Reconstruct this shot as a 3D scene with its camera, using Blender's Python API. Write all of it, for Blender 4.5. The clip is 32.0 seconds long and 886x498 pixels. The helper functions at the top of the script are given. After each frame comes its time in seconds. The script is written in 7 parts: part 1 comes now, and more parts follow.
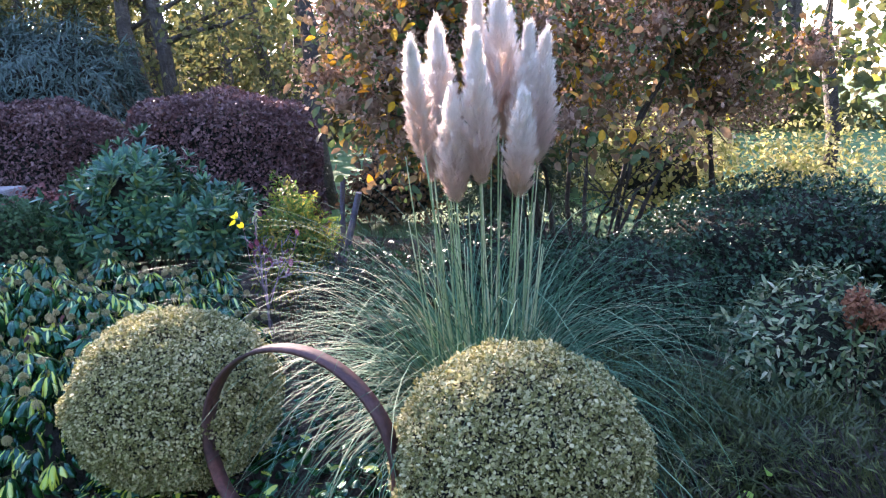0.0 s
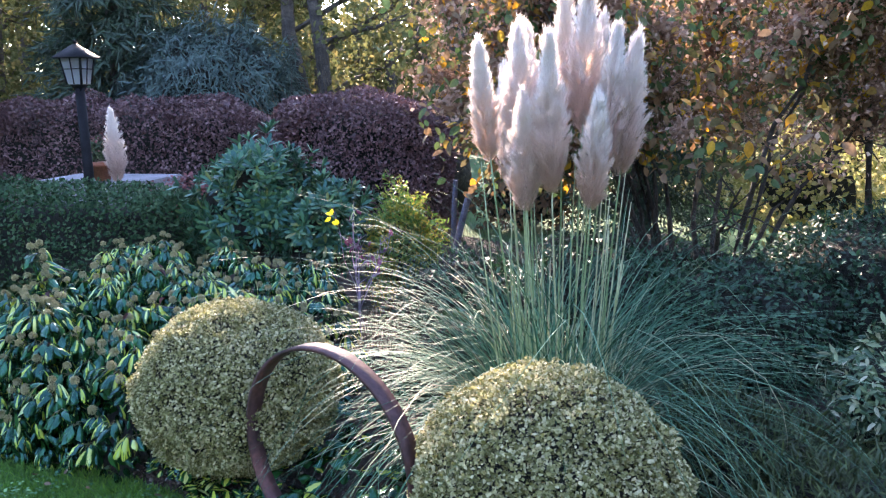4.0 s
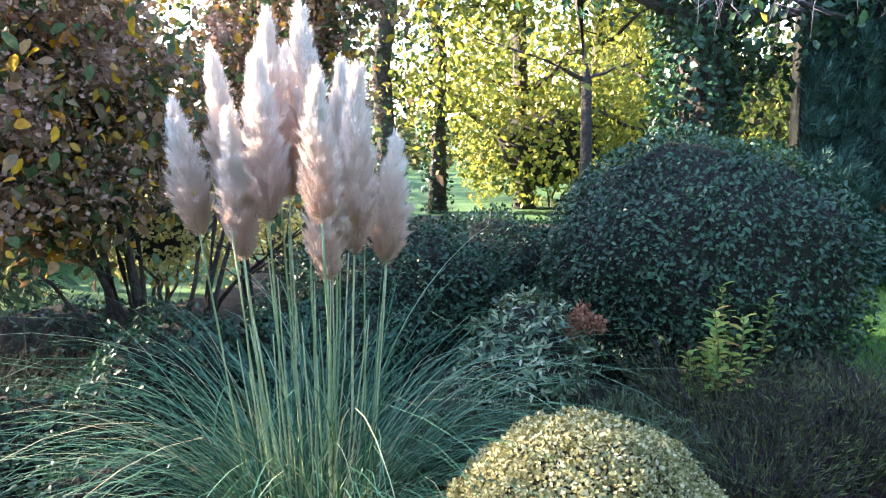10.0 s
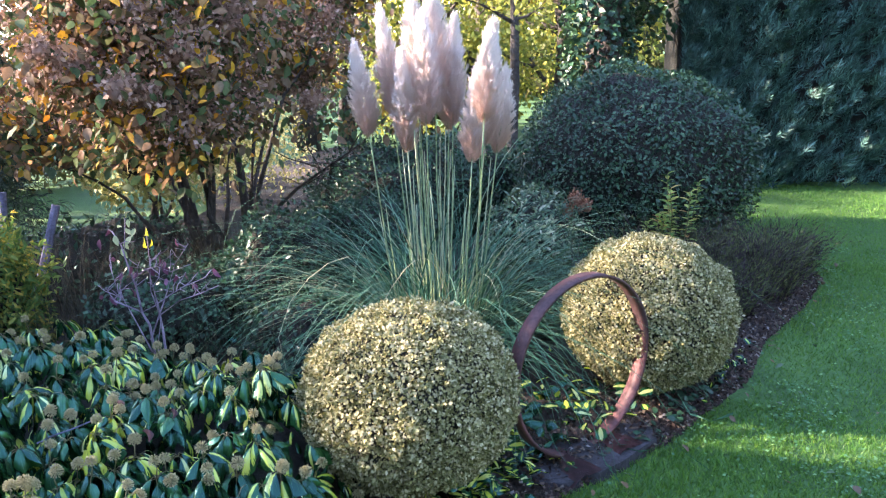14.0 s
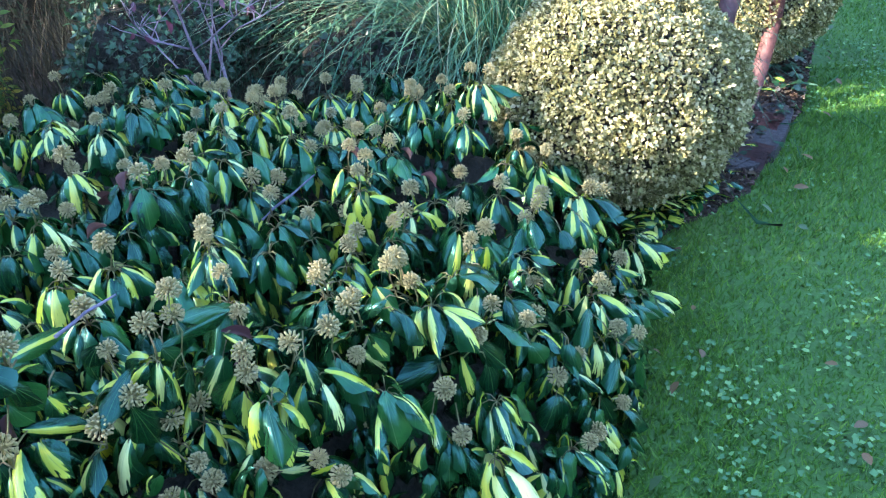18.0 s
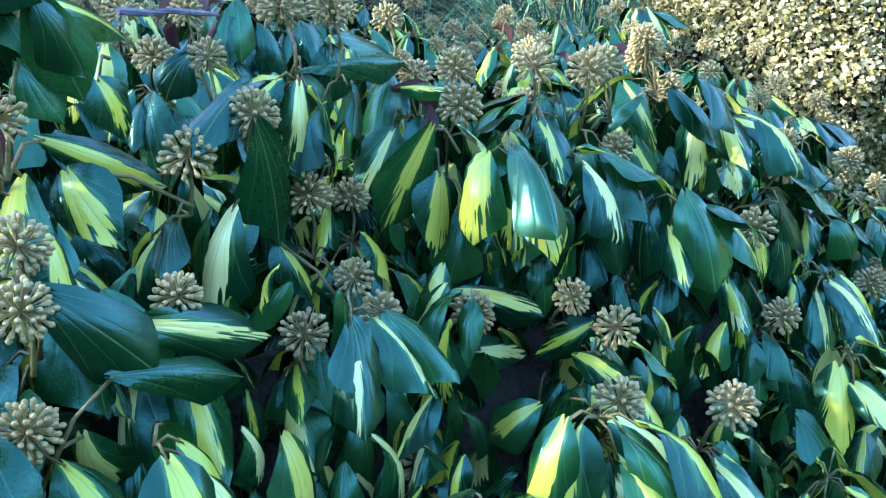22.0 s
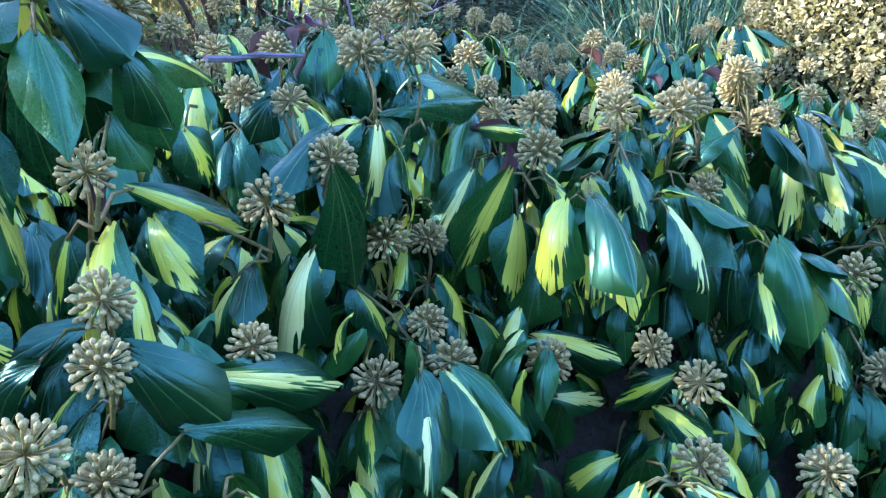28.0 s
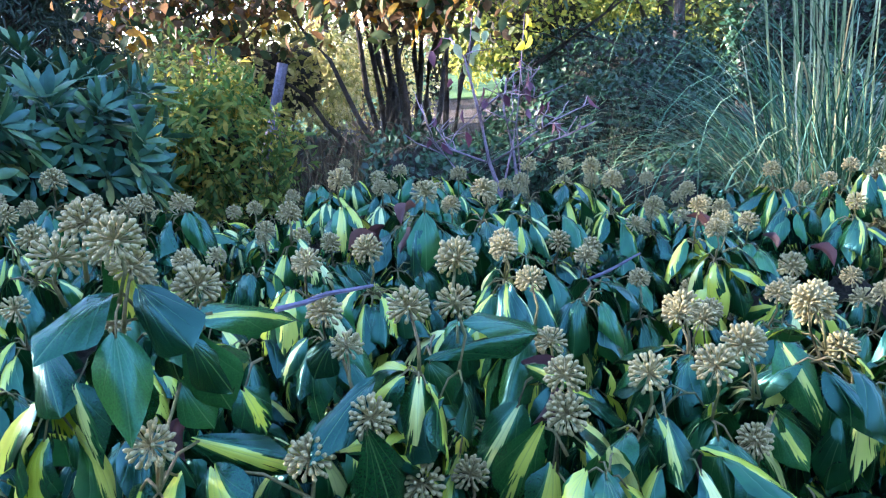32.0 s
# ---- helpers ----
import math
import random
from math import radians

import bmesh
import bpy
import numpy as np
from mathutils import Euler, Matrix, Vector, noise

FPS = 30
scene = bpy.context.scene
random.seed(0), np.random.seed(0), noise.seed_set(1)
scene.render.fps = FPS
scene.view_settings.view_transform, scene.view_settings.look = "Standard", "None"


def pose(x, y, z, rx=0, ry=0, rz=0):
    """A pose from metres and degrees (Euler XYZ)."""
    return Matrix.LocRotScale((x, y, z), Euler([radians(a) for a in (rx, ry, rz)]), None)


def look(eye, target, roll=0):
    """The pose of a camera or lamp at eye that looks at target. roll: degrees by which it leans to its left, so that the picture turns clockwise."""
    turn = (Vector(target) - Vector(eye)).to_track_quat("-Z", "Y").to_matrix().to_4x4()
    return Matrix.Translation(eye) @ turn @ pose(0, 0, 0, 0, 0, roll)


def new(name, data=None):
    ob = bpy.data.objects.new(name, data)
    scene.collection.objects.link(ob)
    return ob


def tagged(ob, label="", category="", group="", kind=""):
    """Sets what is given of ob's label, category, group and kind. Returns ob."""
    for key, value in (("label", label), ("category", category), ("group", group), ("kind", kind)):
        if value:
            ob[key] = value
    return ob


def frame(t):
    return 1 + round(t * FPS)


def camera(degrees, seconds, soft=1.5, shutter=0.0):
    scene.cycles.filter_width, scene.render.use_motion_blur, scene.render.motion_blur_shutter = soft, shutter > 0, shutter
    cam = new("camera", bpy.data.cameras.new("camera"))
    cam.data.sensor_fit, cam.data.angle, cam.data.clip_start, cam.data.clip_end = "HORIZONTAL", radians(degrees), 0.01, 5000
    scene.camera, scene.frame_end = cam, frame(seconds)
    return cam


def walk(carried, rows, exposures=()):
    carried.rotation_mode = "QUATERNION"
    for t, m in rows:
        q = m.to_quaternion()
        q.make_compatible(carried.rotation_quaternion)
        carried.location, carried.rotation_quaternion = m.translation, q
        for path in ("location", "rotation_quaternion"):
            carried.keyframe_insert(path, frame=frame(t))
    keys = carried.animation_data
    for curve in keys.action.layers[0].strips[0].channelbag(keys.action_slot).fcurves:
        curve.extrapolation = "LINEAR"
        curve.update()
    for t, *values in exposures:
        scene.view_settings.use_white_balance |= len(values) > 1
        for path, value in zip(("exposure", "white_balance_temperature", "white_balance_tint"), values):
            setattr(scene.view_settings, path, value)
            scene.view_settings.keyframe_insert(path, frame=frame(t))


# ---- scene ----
cam = camera(59.5, 32.0, 1.2)
# seconds, stops, white balance in kelvin, tint
LIGHT = [(0, 3.28, 6800, 30), (1, 3.36, 6900, 28), (5, 3.4, 6950, 28), (6, 3.38, 7100, 28), (7, 3.05, 7100, 28), (7.7, 3.25, 7100, 26), (9, 3.38, 7100, 22), (10, 3.42, 7100, 20), (13, 3.42, 6950, 28), (15, 3.5, 6900, 30), (18, 3.76, 6450, 18), (20, 3.8, 6200, 17), (22, 3.8, 6080, 16), (25, 3.66, 6050, 16), (28.5, 3.74, 6060, 24), (32, 3.64, 6060, 26)]
PATH = [
    (0, (-0.122, 0.065, 1.37), (-0.049, 2.02, 0.953), -2.0),
    (0.5, (-0.015, 0.158, 1.364), (-0.022, 2.123, 0.995), -0.4),
    (1, (0.066, 0.199, 1.368), (-0.018, 2.164, 1.005), -0.7),
    (1.5, (0.135, 0.198, 1.367), (-0.075, 2.149, 0.98), 0.1),
    (2, (0.198, 0.178, 1.37), (-0.131, 2.112, 0.98), 0.2),
    (2.5, (0.233, 0.159, 1.365), (-0.126, 2.089, 0.984), 0.3),
    (4.5, (0.167, 0.189, 1.36), (-0.155, 2.122, 0.959), -1.5),
    (5, (0.005, 0.217, 1.364), (-0.253, 2.165, 0.99), -1.1),
    (5.5, (-0.095, 0.249, 1.368), (-0.341, 2.2, 1.003), -1.3),
    (6, (-0.189, 0.359, 1.353), (-0.342, 2.321, 0.995), -0.6),
    (6.5, (-0.318, 0.458, 1.372), (-0.207, 2.416, 0.977), -1.3),
    (7, (-0.524, 0.554, 1.365), (-0.193, 2.48, 0.94), -0.7),
    (7.5, (-0.746, 0.628, 1.38), (-0.142, 2.478, 0.917), -2.2),
    (8, (-0.882, 0.78, 1.355), (-0.146, 2.581, 0.892), -1.4),
    (8.5, (-0.975, 0.949, 1.381), (-0.037, 2.657, 0.93), -2.7),
    (9, (-1.126, 1.079, 1.387), (0.138, 2.577, 0.986), -2.4),
    (9.5, (-1.28, 1.2, 1.404), (0.206, 2.486, 1.032), -2.7),
    (10, (-1.447, 1.23, 1.404), (0.131, 2.41, 1.065), -1.3),
    (10.5, (-1.653, 1.228, 1.409), (-0.004, 2.302, 1.053), -0.8),
    (11, (-1.846, 1.3, 1.407), (-0.141, 2.283, 1.048), -0.8),
    (11.5, (-2.069, 1.403, 1.41), (-0.275, 2.188, 1.002), -2.9),
    (12, (-2.279, 1.432, 1.402), (-0.455, 2.143, 0.996), -1.1),
    (12.5, (-2.506, 1.433, 1.425), (-0.694, 2.175, 1.014), -1.5),
    (13, (-2.673, 1.449, 1.425), (-0.859, 2.176, 1.002), -1.2),
    (13.5, (-2.859, 1.487, 1.417), (-1.053, 2.217, 0.966), -1.2),
    (14, (-2.95, 1.471, 1.427), (-1.199, 2.297, 0.928), -1.4),
    (14.5, (-3.035, 1.401, 1.422), (-1.308, 2.286, 0.94), -1.1),
    (15, (-3.085, 1.424, 1.396), (-1.441, 2.43, 0.865), -1.6),
    (15.5, (-3.153, 1.618, 1.38), (-1.573, 2.683, 0.772), -1.3),
    (17.5, (-3.092, 2.572, 1.28), (-1.412, 2.973, 0.272), -5.1),
    (18, (-2.946, 2.752, 1.209), (-1.305, 2.992, 0.091), -3.4),
    (18.5, (-2.748, 2.9, 1.072), (-1.187, 3.045, -0.17), -1.2),
    (19, (-2.663, 2.988, 0.833), (-0.999, 3.135, -0.267), -1.5),
    (19.5, (-2.644, 3.017, 0.67), (-0.847, 3.143, -0.199), -1.4),
    (20, (-2.671, 3.024, 0.632), (-0.833, 3.157, -0.145), -1.7),
    (20.5, (-2.713, 3.028, 0.626), (-0.857, 3.152, -0.109), -2.0),
    (21, (-2.742, 3.031, 0.617), (-0.882, 3.187, -0.101), -2.1),
    (21.5, (-2.759, 3.048, 0.61), (-0.899, 3.239, -0.099), -1.5),
    (22, (-2.774, 3.08, 0.607), (-0.919, 3.307, -0.104), -0.6),
    (22.5, (-2.788, 3.111, 0.607), (-0.932, 3.393, -0.084), -0.2),
    (23, (-2.802, 3.137, 0.607), (-0.945, 3.464, -0.06), 0.2),
    (23.5, (-2.813, 3.157, 0.606), (-0.953, 3.492, -0.048), 0.9),
    (24, (-2.814, 3.175, 0.6), (-0.949, 3.514, -0.036), 1.5),
    (24.5, (-2.809, 3.184, 0.599), (-0.944, 3.526, -0.037), 1.5),
    (25, (-2.79, 3.187, 0.608), (-0.93, 3.545, -0.036), 1.0),
    (25.5, (-2.771, 3.173, 0.619), (-0.916, 3.553, -0.024), 0.4),
    (26, (-2.762, 3.149, 0.617), (-0.916, 3.53, -0.051), -0.3),
    (26.5, (-2.757, 3.128, 0.615), (-0.918, 3.503, -0.077), -0.8),
    (28.5, (-2.755, 3.056, 0.651), (-0.94, 3.56, -0.021), -2.9),
    (29, (-2.742, 3.042, 0.682), (-0.939, 3.616, 0.035), -4.0),
    (29.5, (-2.732, 3.032, 0.703), (-0.955, 3.711, 0.086), -4.6),
    (30, (-2.72, 3.012, 0.713), (-0.969, 3.765, 0.109), -4.8),
    (30.5, (-2.713, 2.995, 0.731), (-0.981, 3.798, 0.136), -5.1),
    (31, (-2.713, 2.987, 0.744), (-0.986, 3.814, 0.166), -4.6),
    (31.5, (-2.714, 2.979, 0.76), (-0.996, 3.841, 0.209), -4.3),
    (32, (-2.718, 2.974, 0.774), (-0.989, 3.842, 0.265), -4.3),
]
walk(cam, [(t, look(eye, target, roll)) for t, eye, target, roll in PATH], LIGHT)

# ---- world and light ----
SUN_ELEV, SUN_AZ = radians(23), radians(-20)     # azimuth from +y towards +x
world = bpy.data.worlds.new("sky")
scene.world = world
world.use_nodes = True
sky = world.node_tree.nodes.new("ShaderNodeTexSky")
sky.sky_type, sky.sun_disc = "NISHITA", False
sky.sun_elevation, sky.sun_rotation = SUN_ELEV, SUN_AZ
sky.air_density, sky.dust_density, sky.ozone_density = 1.0, 0.15, 2.2
world.node_tree.links.new(sky.outputs[0], world.node_tree.nodes["Background"].inputs[0])
world.node_tree.nodes["Background"].inputs[1].default_value = 0.14
sun = new("sun", bpy.data.lights.new("sun", "SUN"))
sun.data.energy, sun.data.angle, sun.data.color = 4.3, radians(1.0), (1.0, 0.9, 0.74)
sun_way = Vector((math.sin(SUN_AZ) * math.cos(SUN_ELEV), math.cos(SUN_AZ) * math.cos(SUN_ELEV), math.sin(SUN_ELEV)))
sun.matrix_world = look(sun_way * 60, (0, 0, 0))

# ---- materials ----
def material(name):
    m = bpy.data.materials.new(name)
    m.use_nodes = True
    return m, m.node_tree.nodes, m.node_tree.links, m.node_tree.nodes["Principled BSDF"]


def ramp(nodes, stops):
    r = nodes.new("ShaderNodeValToRGB")
    while len(r.color_ramp.elements) < len(stops):
        r.color_ramp.elements.new(0.5)
    for e, (p, c) in zip(r.color_ramp.elements, stops):
        e.position, e.color = p, (*c, 1)
    return r


def noise_node(nodes, links, scale, detail=4.0, coords="Object"):
    co, n = nodes.new("ShaderNodeTexCoord"), nodes.new("ShaderNodeTexNoise")
    n.inputs["Scale"].default_value, n.inputs["Detail"].default_value = scale, detail
    links.new(co.outputs[coords], n.inputs["Vector"])
    return n


def mix(nodes, links, fac, a, b, mode="MIX"):
    n = nodes.new("ShaderNodeMix")
    n.data_type, n.blend_type = "RGBA", mode
    for socket, value in ((n.inputs[0], fac), (n.inputs[6], a), (n.inputs[7], b)):
        if hasattr(value, "is_output"):
            links.new(value, socket)
        elif isinstance(value, (int, float)):
            socket.default_value = value
        else:
            socket.default_value = (*value, 1)
    return n.outputs[2]


def bump(nodes, links, bsdf, height, strength, distance=0.005):
    b = nodes.new("ShaderNodeBump")
    b.inputs["Strength"].default_value, b.inputs["Distance"].default_value = strength, distance
    links.new(height, b.inputs["Height"])
    links.new(b.outputs[0], bsdf.inputs["Normal"])


def surface(name, stops, scale, rough=0.8, metal=0.0, relief=0.4, fine=8.0, depth=0.004):
    """A plain material with colour that varies at two scales, and fine relief."""
    m, nodes, links, bsdf = material(name)
    a, b = noise_node(nodes, links, scale), noise_node(nodes, links, scale * fine, 6)
    r = ramp(nodes, stops)
    links.new(a.outputs[0], r.inputs[0])
    dark = ramp(nodes, [(0.3, (0.62, 0.62, 0.62)), (0.75, (1.2, 1.2, 1.2))])
    links.new(b.outputs[0], dark.inputs[0])
    links.new(mix(nodes, links, 1.0, r.outputs[0], dark.outputs[0], "MULTIPLY"), bsdf.inputs["Base Color"])
    bsdf.inputs["Roughness"].default_value, bsdf.inputs["Metallic"].default_value = rough, metal
    bump(nodes, links, bsdf, b.outputs[0], relief, depth)
    return m


def leaf_material(name, stops, rough=0.45, through_light=0.3, patch=0.0, patch_scale=2.0, spec=0.5, by_object=False):
    """Foliage: each leaf its own colour from the ramp, a paler midrib, light that passes through."""
    m, nodes, links, bsdf = material(name)
    r = ramp(nodes, stops)
    if by_object:
        info = nodes.new("ShaderNodeObjectInfo")
        pick = info.outputs["Random"]
    else:
        info = nodes.new("ShaderNodeNewGeometry")
        pick = info.outputs["Random Per Island"]
    if patch:
        big = noise_node(nodes, links, patch_scale, 3)
        mn = nodes.new("ShaderNodeMath")
        mn.operation = "MULTIPLY_ADD"
        mn.use_clamp = True
        mn.inputs[1].default_value = patch * 2.4
        shift = nodes.new("ShaderNodeMath")
        shift.operation = "MULTIPLY_ADD"
        shift.inputs[1].default_value, shift.inputs[2].default_value = 1.0 - patch, -patch * 0.7
        links.new(pick, shift.inputs[0])
        links.new(big.outputs[0], mn.inputs[0])
        links.new(shift.outputs[0], mn.inputs[2])
        pick = mn.outputs[0]
    links.new(pick, r.inputs[0])
    fleck = noise_node(nodes, links, 60, 4)
    dark = ramp(nodes, [(0.3, (0.7, 0.7, 0.7)), (0.7, (1.15, 1.15, 1.15))])
    links.new(fleck.outputs[0], dark.inputs[0])
    colour = mix(nodes, links, 1.0, r.outputs[0], dark.outputs[0], "MULTIPLY")
    links.new(colour, bsdf.inputs["Base Color"])
    bsdf.inputs["Roughness"].default_value = rough
    bsdf.inputs["Specular IOR Level"].default_value = spec
    if through_light:
        tr, mx = nodes.new("ShaderNodeBsdfTranslucent"), nodes.new("ShaderNodeMixShader")
        links.new(colour, tr.inputs[0])
        mx.inputs[0].default_value = through_light
        links.new(bsdf.outputs[0], mx.inputs[1])
        links.new(tr.outputs[0], mx.inputs[2])
        links.new(mx.outputs[0], nodes["Material Output"].inputs[0])
    return m

# ---- tools ----
def quick_mesh(name, verts, faces, uvs=None, mats=(), smooth=True, mat_index=None):
    """A mesh from arrays: verts (n, 3), faces (m, k) with one k."""
    verts, faces = np.asarray(verts, np.float32), np.asarray(faces, np.int32)
    me = bpy.data.meshes.new(name)
    n, (m, k) = len(verts), faces.shape
    me.vertices.add(n)
    me.vertices.foreach_set("co", verts.ravel())
    me.loops.add(m * k)
    me.loops.foreach_set("vertex_index", faces.ravel())
    me.polygons.add(m)
    me.polygons.foreach_set("loop_start", np.arange(m, dtype=np.int32) * k)
    me.polygons.foreach_set("loop_total", np.full(m, k, np.int32))
    if smooth:
        me.polygons.foreach_set("use_smooth", np.ones(m, bool))
    if uvs is not None:
        layer = me.uv_layers.new(name="UVMap")
        layer.data.foreach_set("uv", np.asarray(uvs, np.float32)[faces.ravel()].ravel())
    for mt in mats:
        me.materials.append(mt)
    if mat_index is not None:
        me.polygons.foreach_set("material_index", np.asarray(mat_index, np.int32))
    me.update(calc_edges=True)
    return me


def part_mesh(name, me, parent, label=""):
    ob = new(name, me)
    ob.parent = parent
    return tagged(ob, label) if label else ob


def part(name, bm, mat, parent, label=""):
    me = bpy.data.meshes.new(name)
    bm.to_mesh(me)
    bm.free()
    for p in me.polygons:
        p.use_smooth = True
    me.materials.append(mat)
    return part_mesh(name, me, parent, label)


def thing(name, label, category, at=(0, 0, 0), group="", kind=""):
    ob = new(name)
    ob.location = at
    return tagged(ob, label, category, group, kind)


def unit(v):
    v = np.asarray(v, float)
    return v / np.maximum(np.linalg.norm(v, axis=-1, keepdims=True), 1e-9)


def frames(along, face):
    """Turns whose y is along and whose z is near face: (n, 3, 3), columns x, y, z."""
    y = unit(along)
    x = unit(np.cross(y, face))
    return np.stack([x, y, np.cross(x, y)], -1)


def scatter(template, at, turns, sizes, wide=None):
    """Copies of a leaf (verts, faces, uvs) as one set of arrays."""
    tv, tf, tu = template
    n, k = len(at), len(tv)
    s = np.repeat(np.asarray(sizes, float)[:, None], 3, 1) if np.ndim(sizes) == 1 else np.asarray(sizes)
    if wide is not None:
        s = s.copy()
        s[:, 0] *= wide
    v = np.einsum("nij,nkj->nki", turns, tv[None] * s[:, None]) + np.asarray(at)[:, None]
    f = tf[None] + (np.arange(n) * k)[:, None, None]
    return v.reshape(-1, 3), f.reshape(-1, tf.shape[1]), np.tile(tu, (n, 1))


def leaf(outline, fold=0.15, droop=0.1, curl=0.0):
    """A leaf of length 1 along y: outline rows (y, half width), a fold along the midrib and a drooping tip. Quads in two halves."""
    v, u = [], []
    for y, w in outline:
        z = -droop * y * y
        v += [(-w, y, z + fold * w + curl * w * w), (0, y, z), (w, y, z + fold * w + curl * w * w)]
        u += [(0.5 - w, y), (0.5, y), (0.5 + w, y)]
    f = []
    for i in range(len(outline) - 1):
        a, b = 3 * i, 3 * i + 3
        f += [(a, a + 1, b + 1, b), (a + 1, a + 2, b + 2, b + 1)]
    return np.array(v, float), np.array(f), np.array(u, float)


SMALL = leaf([(0, 0.02), (0.45, 0.3), (1, 0.02)], 0.3, 0.15)
OVAL = leaf([(0, 0.02), (0.2, 0.22), (0.55, 0.3), (0.85, 0.15), (1, 0.01)], 0.25, 0.25)
LANCE = leaf([(0, 0.03), (0.3, 0.15), (0.65, 0.15), (1, 0.01)], 0.3, 0.25)
NEEDLE = leaf([(0, 0.05), (0.5, 0.06), (1, 0.01)], 0.2, 0.2)
SLIM = (np.array([(0, 0, 0), (-0.075, 0.45, 0.02), (0, 1, -0.1), (0.075, 0.45, 0.02)]), np.array([(0, 2, 1), (0, 3, 2)]), np.array([(0.5, 0), (0.4, 0.5), (0.5, 1), (0.6, 0.5)]))
# a flat conifer spray of slim leaflets set along a stalk
SPRAY = [np.concatenate(q) for q in zip(*[(SLIM[0][:, [0, 1, 2]] @ np.array([(math.cos(a), math.sin(a), 0), (-math.sin(a), math.cos(a), 0), (0, 0, 1)]) * (l, l, l * 0.6) + (0, b, 0), SLIM[1] + 4 * k, SLIM[2])
                                              for k, (a, b, l) in enumerate(((0.0, 0.3, 0.7), (0.7, 0.05, 0.5), (-0.7, 0.12, 0.5), (0.6, 0.28, 0.45), (-0.6, 0.36, 0.42), (0.5, 0.5, 0.36), (-0.5, 0.58, 0.32), (0.0, 0.0, 0.5)))])]
rng = np.random.default_rng(7)


def random_ways(n, up=0.0):
    w = unit(rng.normal(size=(n, 3)))
    w[:, 2] += up
    return unit(w)


def lumpy(way, seed, bumps=0.12, size=2.2):
    """Radius factor in a direction, for an uneven outline."""
    return np.array([1 + bumps * 2 * noise.fractal(Vector(w) * size + Vector((seed, seed * 1.7, 0)), 1.0, 2.0, 2) for w in way])


def shell_points(n, centre, radii, depth=0.25, seed=1.0, bumps=0.12, low=-0.7, size=2.2):
    """Points near the skin of a lumpy ellipsoid, with their outward ways."""
    w = random_ways(int(n * 1.6))
    w = w[w[:, 2] > low][:n]
    r = (1 - depth * rng.random(len(w)) ** 1.6) * lumpy(w, seed, bumps, size)
    return np.asarray(centre) + w * r[:, None] * np.asarray(radii), unit(w / np.asarray(radii))


def leaf_cloud(name, mat, template, at, out, size, spread=0.6, hang=0.0, vary=0.35, lift=0.3):
    """One mesh of leaves at points, roughly facing outward, tips out and hanging by some."""
    n = len(at)
    along = unit(out * (0.4 + lift) + random_ways(n) * (spread + 0.5) + np.array([0, 0, -hang]))
    face = unit(out + random_ways(n) * spread + np.array([0, 0, 0.35]))
    v, f, u = scatter(template, at, frames(along, face), size * (1 - vary + 2 * vary * rng.random(n)))
    return quick_mesh(name, v, f, u, (mat,))


def tube(bm, pts, radii, sides=6):
    """A bent, tapered stem through points."""
    rings = []
    pts = [Vector(p) for p in pts]
    for i, p in enumerate(pts):
        d = (pts[min(i + 1, len(pts) - 1)] - pts[max(i - 1, 0)]).normalized()
        x = d.orthogonal().normalized()
        y = d.cross(x)
        rings.append([bm.verts.new(p + (x * math.cos(a) + y * math.sin(a)) * radii[i]) for a in (2 * math.pi * k / sides for k in range(sides))])
    for a, b in zip(rings, rings[1:]):
        best = min(range(sides), key=lambda s: (a[0].co - b[s].co).length)
        for k in range(sides):
            bm.faces.new((a[k], a[(k + 1) % sides], b[(k + 1 + best) % sides], b[(k + best) % sides]))
    bm.faces.new(rings[0][::-1])
    bm.faces.new(rings[-1])


def bent(a, b, wob, steps, rnd):
    """Points from a to b with some wander."""
    a, b = Vector(a), Vector(b)
    pts = []
    for i in range(steps + 1):
        s = i / steps
        off = Vector((rnd.uniform(-1, 1), rnd.uniform(-1, 1), rnd.uniform(-0.5, 0.5))) * wob * math.sin(math.pi * min(1, s * 1.2)) * (a - b).length
        pts.append(a.lerp(b, s) + off)
    return pts

# ---- ground ----
soil = surface("soil", [(0.3, (0.02, 0.015, 0.013)), (0.7, (0.06, 0.045, 0.036))], 9, 0.95, relief=1.0, fine=10, depth=0.02)
lawn_mat = surface("lawn", [(0.3, (0.022, 0.08, 0.018)), (0.55, (0.045, 0.14, 0.028)), (0.75, (0.085, 0.17, 0.04))], 1.6, 0.9, relief=0.6, fine=30, depth=0.01)
grass_mat = leaf_material("grass", [(0.0, (0.033, 0.13, 0.016)), (0.5, (0.075, 0.23, 0.027)), (0.88, (0.15, 0.32, 0.04)), (1.0, (0.36, 0.37, 0.1))], 0.5, 0.3, patch=0.2, patch_scale=1.3)

EDGE = [(-3.2, 6.0), (-2.78, 4.9), (-2.7, 3.6), (-2.6, 3.05), (-2.35, 2.72), (-1.95, 2.6), (-1.4, 2.52), (-1.12, 2.42), (-0.85, 2.12), (-0.26, 1.82), (0.39, 1.6),
        (0.9, 1.56), (1.54, 1.39), (2.1, 1.3), (2.5, 1.42), (2.9, 1.75), (3.4, 2.15), (4.2, 2.5), (9, 3.2)]


def edge_y(x):
    xs, ys = zip(*EDGE)
    return np.interp(x, xs, ys)


